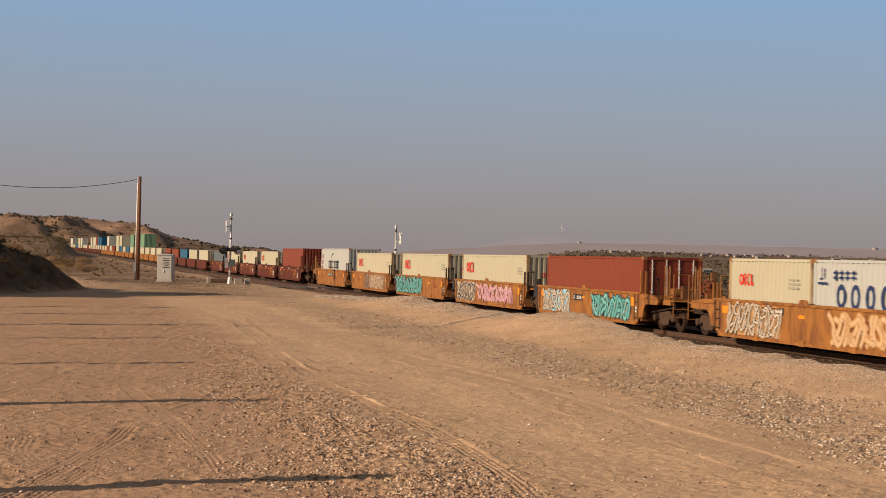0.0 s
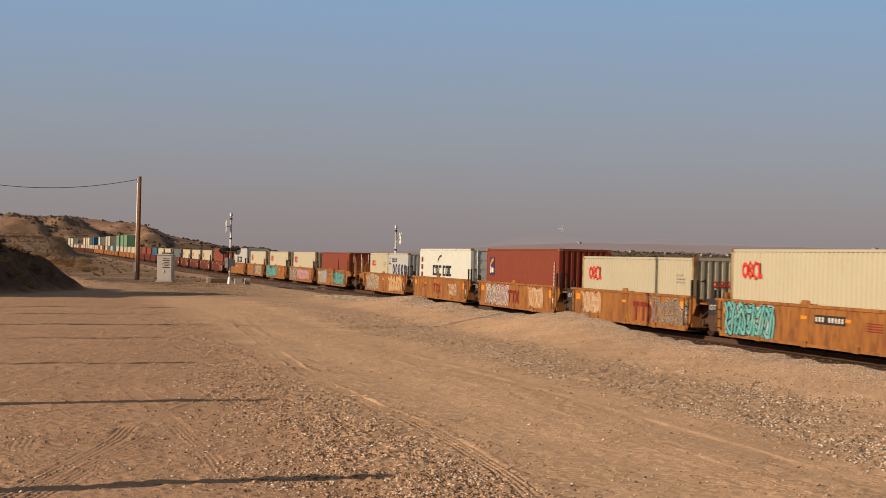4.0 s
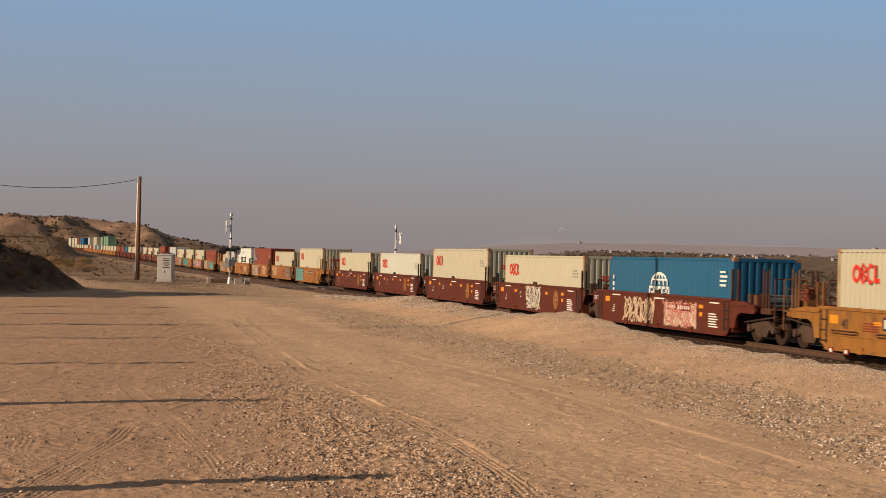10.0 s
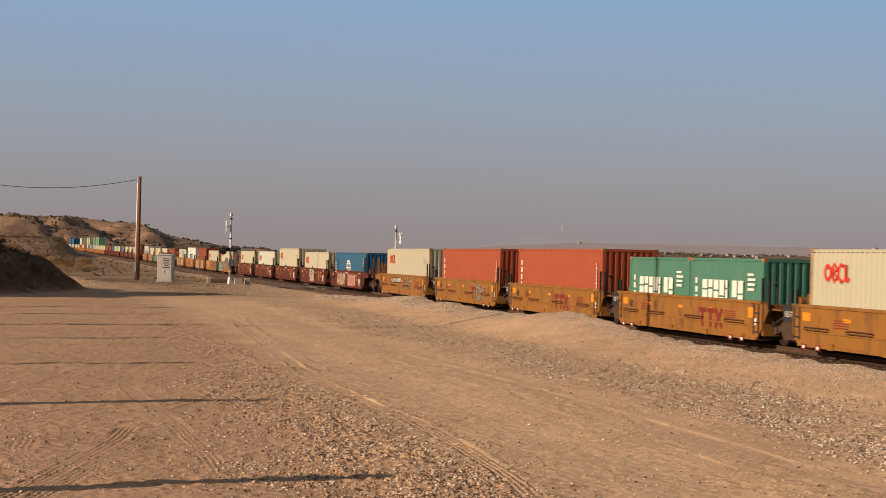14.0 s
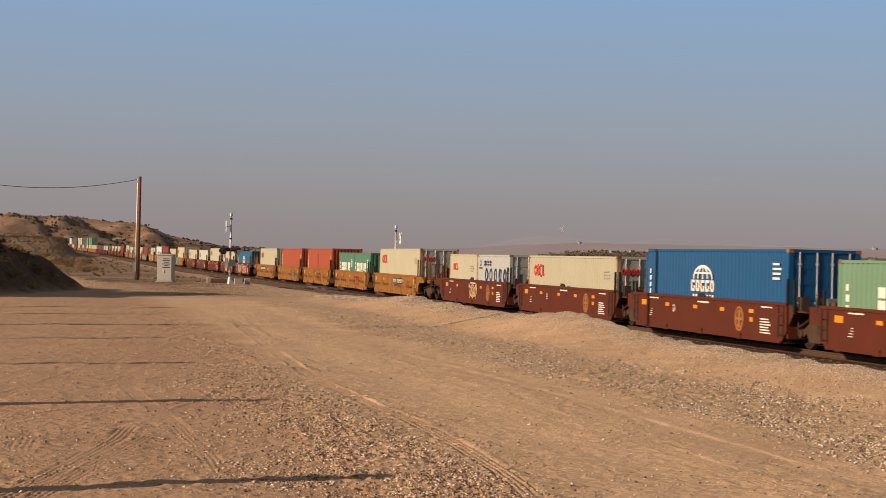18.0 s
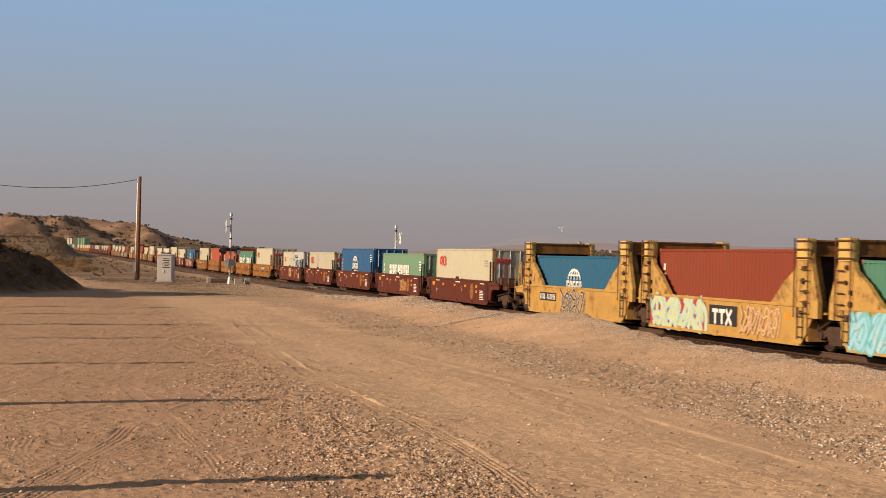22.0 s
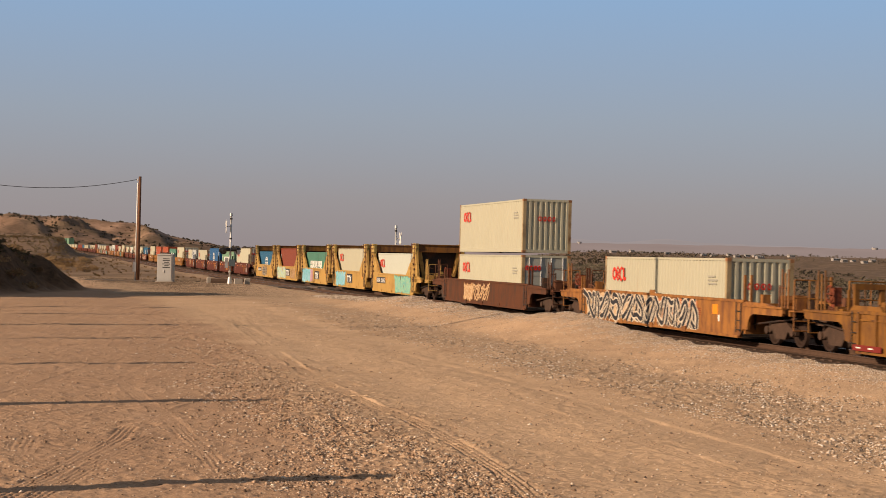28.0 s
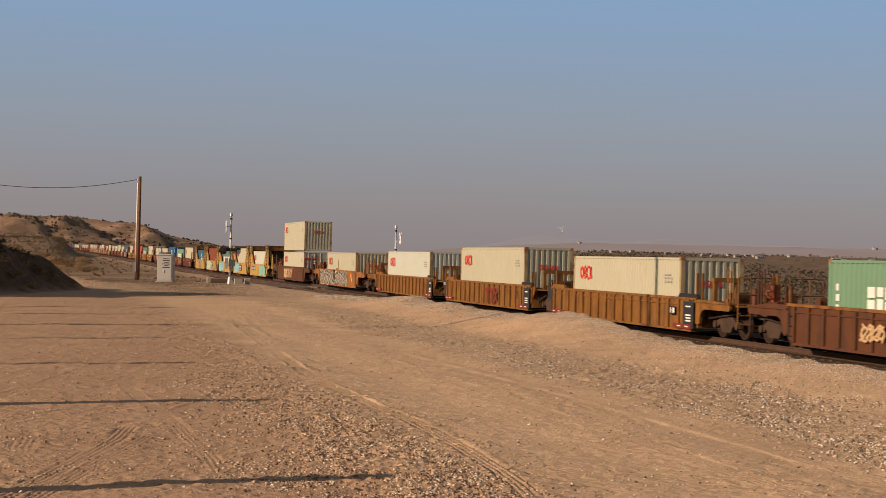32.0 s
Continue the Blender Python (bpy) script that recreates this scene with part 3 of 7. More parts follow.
    l.new(colr, b.inputs["Base Color"])
    bp = n.new("ShaderNodeBump")
    bp.inputs["Strength"].default_value, bp.inputs["Distance"].default_value = 0.45, 0.016
    hsum = n.new("ShaderNodeMath")
    hsum.operation = "ADD"
    fine_ = n.new("ShaderNodeMath")
    fine_.operation, fine_.inputs[1].default_value = "MULTIPLY_ADD", 0.55
    l.new(noise_(48, 4, 0.7), fine_.inputs[0])
    l.new(noise_(13, 6, 0.7), fine_.inputs[2])
    l.new(fine_.outputs[0], hsum.inputs[0])
    l.new(vor.outputs["Distance"], hsum.inputs[1])
    l.new(hsum.outputs[0], bp.inputs["Height"])
    l.new(bp.outputs[0], b.inputs["Normal"])
    return m


gm.materials.append(ground_material())
ground = tagged(new("ground", gm), "sandy desert ground with gravel bands and wheel ruts", "ground", kind="structure")


# ---- track ----
def rail_line(name, left, s0, s1, step):
    """One rail: a T-shaped section carried along the line."""
    sec = [(-0.07, -0.18), (0.07, -0.18), (0.07, -0.165), (0.012, -0.14), (0.012, -0.045), (0.036, -0.035), (0.036, 0.0), (-0.036, 0.0), (-0.036, -0.035), (-0.012, -0.045), (-0.012, -0.14), (-0.07, -0.165)]
    st = list(np.arange(s0, s1 + 0.1, step))
    vs, fs = [], []
    for s in st:
        for dy, dz in sec:
            x, y, z, h = along(s, left + dy, dz)
            vs.append((x, y, z))
    k = len(sec)
    for i in range(len(st) - 1):
        for j in range(k):
            fs.append((i * k + j, i * k + (j + 1) % k, (i + 1) * k + (j + 1) % k, (i + 1) * k + j))
    me = bpy.data.meshes.new(name)
    me.from_pydata(vs, [], fs)
    me.materials.append(M["rail_side"])
    me.materials.append(M["rail_top"])
    for i, p in enumerate(me.polygons):
        if i % k == 6:
            p.material_index = 1
    return me


def track(left, label):
    t = tagged(new("railway_track"), label, "railway track", "main line tracks", "structure")
    for side in (0.7535, -0.7535):
        part("rail", rail_line("rail", left + side, -300, 1000, 5), None, t, "rusted steel rail with a polished running surface")
    vs, fs = [], []
    rnd = random.Random(3)
    for i in range(int(640 / 0.52)):
        s = -40 + i * 0.52 if left == 0 else -20 + i * 0.52
        w, a = 0.115, rnd.uniform(-0.02, 0.02)
        for dz in (-0.36, -0.17):
            for ds, dl in ((-w, -1.3), (w, -1.3), (w, 1.3), (-w, 1.3)):
                x, y, z, h = along(s + ds, left + dl + a, dz + rnd.uniform(-0.008, 0.008))
                vs.append((x, y, z))
        o = len(vs) - 8
        for q in ((4, 5, 6, 7), (0, 1, 5, 4), (1, 2, 6, 5), (2, 3, 7, 6), (3, 0, 4, 7)):
            fs.append([o + j for j in q])
    me = bpy.data.meshes.new("ties")
    me.from_pydata(vs, [], fs)
    me.materials.append(M["tie"])
    tagged(part("ties", me, None, t, "row of dark creosoted wooden ties"), kind="stuff")
    return t


track(0.0, "rust-brown railway track under the freight train")
track(4.3, "empty rust-brown railway track beside the freight train")


def ballast_bed():
    """The low bank of dark stained ballast that carries both tracks; colour deepened for the train's shade."""
    sec = [(7.5, -0.85), (6.55, -0.2), (3.0, -0.19), (1.6, -0.2), (0.0, -0.185), (-1.6, -0.2), (-2.6, -0.25), (-3.9, -1.1)]
    st = list(np.arange(-300, 1001, 3.0))
    vs, fs = [], []
    rr = random.Random(6)
    for s in st:
        for la, dz in sec:
            x, y, z, h = along(s, la + rr.uniform(-0.12, 0.12), dz + rr.uniform(-0.015, 0.01))
            vs.append((x, y, z))
    k = len(sec)
    for i in range(len(st) - 1):
        for j in range(k - 1):
            fs.append((i * k + j, (i + 1) * k + j, (i + 1) * k + j + 1, i * k + j + 1))
    me = bpy.data.meshes.new("ballast_bed")
    me.from_pydata(vs, [], fs)
    me.materials.append(mat("stained_shaded_ballast_bed", (0.078, 0.048, 0.031), 0.95, vary=0.45, scale=1.2, fine=14, bump=0.6, dirt=(0.045, 0.03, 0.021), dirt_amt=0.4))
    return tagged(new("ballast_bed", me), "dark rust-stained ballast bed under two tracks, deepened for shade", "ballast", kind="structure")


ballast_bed()


# ---- freight train: containers ----
def corrugated(length, z0, z1, y, pitch, depth, slope=0.14):
    """A pressed panel along x: trapezoid waves between z0 and z1, its outer face at y (waves go inwards)."""
    bm = bmesh.new()
    n = max(4, int(length / pitch))
    p = length / n
    xs = []
    for i in range(n):
        a = -length / 2 + i * p
        xs += [(a, 0), (a + (0.5 - slope) * p, 0), (a + 0.50 * p, 1), (a + (1 - slope) * p, 1)]
    xs.append((length / 2, 0))
    sg = 1 if y > 0 else -1
    lo = [bm.verts.new((a, y - sg * d * depth, z0)) for a, d in xs]
    hi = [bm.verts.new((a, y - sg * d * depth, z1)) for a, d in xs]
    for i in range(len(xs) - 1):
        bm.faces.new([lo[i], lo[i + 1], hi[i + 1], hi[i]])
    # inner skin, so the panel has thickness
    a = [bm.verts.new((x, y - sg * (depth + 0.02), z)) for x, z in ((-length / 2, z0), (length / 2, z0), (length / 2, z1), (-length / 2, z1))]
    bm.faces.new(a)
    return bm


def turn(bm, m):
    bmesh.ops.transform(bm, matrix=m, verts=bm.verts)
    return bm


W2 = 1.219
LOGO_Y = 0.006


def decal(parent, name, material, rects=(), discs=(), rings=(), strokes=(), y=W2 + LOGO_Y, step=0.0, label=""):
    """Flat paint on the left side: boxes (x0, x1, z0, z1), discs (x, z, rx, rz), rings (x, z, rx, rz, w), strokes ((x, z), ..., width)."""
    bm = bmesh.new()
    for x0, x1, z0, z1 in rects:
        box(bm, min(x0, x1), max(x0, x1), y - 0.006, y, z0, z1)
    for x, z, rx, rz in discs:
        prism(bm, [(x + rx * math.cos(a * math.pi / 10), z + rz * math.sin(a * math.pi / 10)) for a in range(20)], y - 0.006, y)
    for x, z, rx, rz, w in rings:
        for a in range(20):
            a0, a1 = a * math.pi / 10, (a + 1) * math.pi / 10
            pts = [(x + (rx - k) * math.cos(b), z + (rz - k) * math.sin(b)) for b, k in ((a0, 0), (a1, 0), (a1, w), (a0, w))]
            prism(bm, pts, y - 0.006, y)
    for k, (pts, w) in enumerate(strokes):
        ribbon(bm, pts, w, y + (step * k if step else 0.0004 * (k % 7)))
    ob = part(name, bm, material, parent, label)
    return tagged(ob, kind="stuff") if name in ("graffiti", "number_strip", "small_marking", "lettering_block", "end_emblem", "emblem", "painted_mark") else ob


def ribbon(bm, pts, w, y):
    """A painted stroke of width w through points in (x, z)."""
    lo, hi = [], []
    for i, (x, z) in enumerate(pts):
        a, b = pts[max(i - 1, 0)], pts[min(i + 1, len(pts) - 1)]
        d = math.hypot(b[0] - a[0], b[1] - a[1]) or 1
        nx_, nz_ = -(b[1] - a[1]) / d, (b[0] - a[0]) / d
        k = w / 2
        lo.append(bm.verts.new((x - nx_ * k, y, z - nz_ * k)))
        hi.append(bm.verts.new((x + nx_ * k, y, z + nz_ * k)))
    for i in range(len(pts) - 1):
        bm.faces.new([lo[i], lo[i + 1], hi[i + 1], hi[i]])


def words(parent, text, size, x, z, material, y, label=""):
    """Readable letters on the left side, starting at x (the reader's left), on the line z."""
    src = lettering(text, size)
    me = src.copy()
    me.transform(Matrix(((-1, 0, 0, x), (0, -1, 0, y), (0, 0, 1, z), (0, 0, 0, 1))))
    me.materials.clear()
    me.materials.append(material)
    return part("lettering", me, None, parent, label)


def container(paint, length=12.192, height=2.591, rear="ribs", label="", category="shipping container", mark="", trim=None, far=False):
    """A steel box: origin at the middle of its underside; its rear faces -x."""
    c = holder("shipping_container", label, category, "containers on the train")
    pm = M[paint]
    tm = M[trim or paint]
    L, H = length, height
    part("side_panel", corrugated(L - 0.30, 0.16, H - 0.10, W2 - 0.012, 0.29, 0.048), pm, c)
    part("side_panel", corrugated(L - 0.30, 0.16, H - 0.10, -(W2 - 0.012), 0.29, 0.048), pm, c)
    roof = corrugated(L - 0.2, -W2 + 0.06, W2 - 0.06, H - 0.03, 0.42, 0.02)
    part("roof_panel", turn(roof, Matrix.Rotation(radians(90), 4, "X")), pm, c)
    for x in (L / 2, -L / 2):
        sg = 1 if x > 0 else -1
        if x > 0 or rear != "doors":
            e = corrugated(2 * W2 - 0.30, 0.16, H - 0.12, 1.0, 0.265, 0.06, 0.10)
            turn(e, Matrix.Translation((x - sg * 1.012, 0, 0)) @ Matrix.Rotation(radians(-90 * sg), 4, "Z"))
            part("end_panel", e, pm, c)
        else:
            for y0, y1 in ((0.008, 1.09), (-1.09, -0.008)):
                bm = bmesh.new()
                box(bm, x + 0.03, x + 0.08, y0, y1, 0.17, H - 0.13)
                for k in range(5):
                    zz = 0.32 + k * (H - 0.75) / 4.4
                    box(bm, x + 0.018, x + 0.03, y0 + 0.1, y1 - 0.1, zz, zz + 0.28)
                d = part("door", bm, M["door_grey"] if paint in ("cream", "white", "grey") else pm, c)
                bm = bmesh.new()
                for yy in (y0 + 0.25, y1 - 0.25):
                    rod(bm, (x + 0.005, yy, 0.12), (x + 0.005, yy, H - 0.1), 0.02, 6)
                    for zz in (0.35, 1.2, H - 0.5):
                        box(bm, x - 0.01, x + 0.03, yy - 0.05, yy + 0.05, zz, zz + 0.07)
                    box(bm, x - 0.015, x + 0.005, yy - 0.02, yy + 0.32, 1.05, 1.09)
                part("locking_rod", bm, M["galv"], d, "galvanised locking rod with keepers")
        for y in (W2 - 0.08, -W2 + 0.08):
            bm = bmesh.new()
            box(bm, x - sg * 0.15, x - sg * 0.002, y - 0.078, y + 0.078, 0.11, H - 0.11)
            part("corner_post", bm, M["rusty_cream"] if paint in ("cream", "white") else tm, c)
            for z in (0.0, H - 0.118) if not far else ():
                bm = bmesh.new()
                box(bm, x - sg * 0.178, x + sg * 0.002, y - 0.081, y + 0.081, z, z + 0.118)
                part("corner_casting", bm, M["casting"], c)
        for z0, z1, d in ((H - 0.12, H - 0.01, 0.10), (0.01, 0.16, 0.12)):
            bm = bmesh.new()
            box(bm, x - sg * d, x - sg * 0.004, -W2 + 0.15, W2 - 0.15, z0, z1)
            part("end_rail", bm, tm, c)
    for y in (W2 - 0.035, -W2 + 0.035):
        bm = bmesh.new()
        box(bm, -L / 2 + 0.15, L / 2 - 0.15, y - 0.03, y + 0.03, H - 0.10, H - 0.02)
        part("top_rail", bm, tm, c)
        bm = bmesh.new()
        box(bm, -L / 2 + 0.15, L / 2 - 0.15, y - 0.04, y + 0.03, 0.02, 0.16)
        part("bottom_rail", bm, tm, c)
    F = L / 2
    if far:
        return c
    if mark == "petal":           # red four-part emblem near the front
        z, k_ = H - 0.70, 1.0 if L > 7 else 0.72
        f0 = F - 0.62 - 0.2 * k_

        def em_(pts):
            return [(f0 - a * k_, z + b * k_) for a, b in pts]

        decal(c, "emblem", M["mark_red"], rings=[(f0 - 0.30 * k_, z, 0.23 * k_, 0.26 * k_, 0.11 * k_)],
              rects=[(f0 - 1.30 * k_, f0 - 1.42 * k_, z - 0.25 * k_, z + 0.25 * k_), (f0 - 1.42 * k_, f0 - 1.62 * k_, z - 0.25 * k_, z - 0.12 * k_)],
              strokes=[(em_([(0.70, 0.26), (0.56, 0.12), (0.70, 0.0), (0.84, 0.12), (0.70, 0.26), (0.56, 0.12)]), 0.10 * k_), (em_([(0.70, 0.0), (0.56, -0.13), (0.70, -0.26), (0.84, -0.13), (0.70, 0.0), (0.56, -0.13)]), 0.10 * k_),
                       (em_([(1.20, 0.20), (1.08, 0.25), (0.97, 0.12), (0.95, 0.0), (0.97, -0.12), (1.08, -0.25), (1.20, -0.20)]), 0.11 * k_)],
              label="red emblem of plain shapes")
        bars(c, "grey", F - L + 1.6, H - 0.62, 3, 0.8, 0.055, "mark_grey", 0.07)
        if rear == "ribs":
            bm = bmesh.new()
            for y0, y1 in ((0.46, 0.28), (0.22, 0.04), (-0.02, -0.20), (-0.26, -0.40)):
                for a in range(12):
                    q = [((y0 + y1) / 2 + (y1 - y0) / 2 * f_ * math.cos(b * math.pi / 6), H - 0.95 + 0.12 * f_ * math.sin(b * math.pi / 6)) for b, f_ in ((a, 1), (a + 1, 1), (a + 1, 0.55), (a, 0.55))]
                    prism(bm, q, -F - 0.012, -F - 0.002, "x")
            tagged(part("end_emblem", bm, M["mark_red"], c, "small red emblem on the end panel"), kind="stuff")
        elif rear == "doors":
            bm = bmesh.new()
            for y0, y1 in ((1.04, 0.88), (0.83, 0.67), (0.62, 0.46), (0.41, 0.28)):
                for a in range(12):
                    q = [((y0 + y1) / 2 + (y1 - y0) / 2 * f_ * math.cos(b * math.pi / 6), H - 0.62 + 0.12 * f_ * math.sin(b * math.pi / 6)) for b, f_ in ((a, 1), (a + 1, 1), (a + 1, 0.5), (a, 0.5))]
                    prism(bm, q, -F - 0.03, -F + 0.02, "x")
            tagged(part("end_emblem", bm, M["mark_red"], c, "small red emblem on the door"), kind="stuff")
    elif mark == "globe":         # white globe over a white band of blocks
        x, z = 0.6, H - 1.05
        arcs = [([(x + r_ * math.cos(a * math.pi / 12), z + 0.44 * math.sin(a * math.pi / 12)) for a in range(13)], 0.09) for r_ in (0.82, 0.42)]
        decal(c, "emblem", M["mark_white"], strokes=arcs + [([(x, z), (x, z + 0.44)], 0.08), ([(x - 0.7, z + 0.2), (x + 0.7, z + 0.2)], 0.06)],
              label="white domed emblem of plain arcs")
        blk = []
        for k in range(5):
            a = x + 1.02 - 0.42 * k
            blk += [(a, a - 0.11, z - 0.44, z - 0.04), (a, a - 0.34, z - 0.14, z - 0.04), (a, a - 0.34, z - 0.44, z - 0.34)] + ([(a - 0.23, a - 0.34, z - 0.44, z - 0.04)] if k in (1, 4) else [(a - 0.23, a - 0.34, z - 0.44, z - 0.24)])
        decal(c, "lettering_block", M["mark_white"], rects=blk + [(x + 0.85 - 0.24 * k, x + 0.70 - 0.24 * k, z - 0.76, z - 0.54) for k in range(8)], label="row of white block shapes")
        bars(c, "mark_white", F - 0.45, H - 0.75, 7, 0.16, 0.17, "mark_white", 0.08)
        bars(c, "mark_white", F - L + 1.1, H - 0.45, 4, 0.6, 0.07, "mark_white")
    elif mark == "blocks":        # a long row of white block shapes
        rr = random.Random(5)
        x = 3.75 if L > 7 else 1.9
        rects = []
        for k in range(14 if L > 7 else 8):
            w = rr.choice((0.34, 0.38, 0.42, 0.16))
            cut_ = rr.uniform(1.25, 1.6)
            if k != 5:
                rects += [(x, x - w, 1.02, cut_ - 0.03), (x, x - w, cut_ + 0.03, 1.84)]
            x -= w + 0.11
        decal(c, "lettering_block", M["mark_white"], rects=rects, label="row of white block shapes")
        bars(c, "mark_white", F - 0.5, H - 0.7, 4, 0.2, 0.2, "mark_white", 0.1)
        bars(c, "mark_white", F - L + 1.2, H - 0.5, 4, 0.6, 0.08, "mark_white")
    elif mark == "tall_bars":     # white vertical row of letters down the front
        bars(c, "mark_white", F - 0.55, H - 0.55, 7, 0.20, 0.24, "mark_white", 0.10)
        bars(c, "mark_white", F - L + 0.75, H - 0.6, 9, 0.10, 0.11, "mark_white", 0.05)
    elif mark == "navy_word":     # swoosh above a row of navy blocks
        rects = []
        x = 2.6
        for k in range(7):
            if k != 3:
                rects += [(x, x - 0.16, 1.32, 1.92), (x, x - 0.54, 1.78, 1.92), (x, x - 0.54, 1.32, 1.45)] + ([(x - 0.40, x - 0.54, 1.32, 1.92)] if k % 2 else [])
            x -= 0.70 if k != 3 else 0.32
        decal(c, "lettering_block", M["mark_ink"], rects=rects, strokes=[([(1.45, 2.10), (1.30, 2.28), (1.0, 2.42), (0.55, 2.50)], 0.09)], label="navy swoosh over plain blocks")
        bars(c, "mark_maroon", F - 0.5, H - 0.5, 4, 0.4, 0.3, "mark_maroon", 0.15)
    elif mark == "navy_blocks":   # navy blocks on a short pale container
        rects = []
        for k in range(5):
            x = 1.55 - k * 0.85
            rects.append((x - 0.28, 1.52, 0.27, 0.36, 0.13))
        decal(c, "lettering_block", M["mark_navy"], rings=rects, rects= [(F - 1.25 - 0.36 * q, F - 1.53 - 0.36 * q, 2.03, 2.09) for q in range(4)] + [(F - 1.25 - 0.36 * q, F - 1.53 - 0.36 * q, 2.17, 2.23) for q in range(4)] + [(F - 1.37 - 0.36 * q, F - 1.43 - 0.36 * q, 1.98, 2.28) for q in range(4)], strokes=[([(F - 0.55, 2.35), (F - 0.58, 2.05), (F - 0.42, 2.0)], 0.05), ([(F - 0.75, 2.3), (F - 0.72, 2.02)], 0.04), ([(F - 0.3, 1.88), (F - 0.9, 1.88)], 0.07)], label="navy shapes in a row")
    elif mark == "badge":         # small dark badge with an amber wedge
        decal(c, "badge", M["mark_navy"], rects=[(F - 0.6, F - 1.5, H - 1.35, H - 0.45)], label="small dark square badge")
        decal(c, "badge", M["mark_amber"], strokes=[([(F - 0.75, H - 0.85), (F - 1.05, H - 0.62), (F - 1.35, H - 0.55)], 0.16)], y=W2 + 0.012)
        decal(c, "badge", M["mark_white"], rects=[(F - 0.78, F - 0.92, H - 1.25, H - 0.9), (F - 1.0, F - 1.36, H - 1.22, H - 0.98)], y=W2 + 0.012)
        bars(c, "mark_white", F - L + 0.75, H - 0.6, 9, 0.10, 0.11, "mark_white", 0.05)
    return c


def bars(parent, _, x, z, n, w, h, material, gap=0.08):
    """A short column of small bars where writing is too small to read."""
    m = M.get(material) or M["slate"]
    decal(parent, "small_marking", m, rects=[(x, x - w * (0.75 + 0.25 * ((k * 7) % 4) / 3), z - k * (h + gap) - h, z - k * (h + gap)) for k in range(n)])


# ---- freight train: running gear ----
def wheel_mesh():
    bm = bmesh.new()
    for sg in (1, -1):
        prof = [(0.0, 0.10), (0.10, 0.10), (0.13, 0.06), (0.36, 0.045), (0.40, 0.13), (0.46, 0.13), (0.485, 0.02), (0.46, 0.0), (0.36, 0.0)]
        seg = 20
        rings = [[bm.verts.new((r * math.cos(2 * math.pi * i / seg), sg * (0.70 + w), r * math.sin(2 * math.pi * i / seg))) for i in range(seg)] for r, w in prof[1:]]
        for a, b in zip(rings, rings[1:]):
            for i in range(seg):
                bm.faces.new([a[i], a[(i + 1) % seg], b[(i + 1) % seg], b[i]])
        bm.faces.new(rings[0])
    rod(bm, (0, -0.7, 0), (0, 0.7, 0), 0.08, 8)
    return mesh_of("wheelset", bm, M["wheel"])


WHEEL = wheel_mesh()


def truck_meshes():
    bm = bmesh.new()
    box(bm, -0.18, 0.18, -1.0, 1.0, 0.42, 0.72)
    rod(bm, (0, 0, 0.6), (0, 0, 0.9), 0.25, 12)
    bol = mesh_of("truck", bm, M["steel"])
    frames = []
    for y in (1.02, -1.02):
        bm = bmesh.new()
        prism(bm, [(-1.06, 0.40), (-0.74, 0.40), (-0.56, 0.50), (-0.36, 0.24), (0.36, 0.24), (0.56, 0.50), (0.74, 0.40), (1.06, 0.40), (1.06, 0.57), (0.72, 0.62), (0.42, 0.78), (-0.42, 0.78), (-0.72, 0.62), (-1.06, 0.57)], y - 0.07, y + 0.07)
        for k in (-0.2, 0.0, 0.2):
            rod(bm, (k, y, 0.26), (k, y, 0.5), 0.075, 8)
        for x in (-0.89, 0.89):
            rod(bm, (x, y - 0.09, 0.485), (x, y + 0.12, 0.485), 0.13, 10)
        frames.append(mesh_of("side_frame", bm, M["bogie"]))
    return bol, frames


TRUCK, FRAMES = truck_meshes()


def add_truck(car, x):
    t = part("truck", TRUCK, None, car, "dark steel bogie")
    t.location = (x, 0, 0)
    for f in FRAMES:
        part("side_frame", f, None, t)
    for dx in (-0.89, 0.89):
        w = part("wheelset", WHEEL, None, t, "worn steel wheels on an axle")
        w.location = (dx, 0, 0.485)
    return t


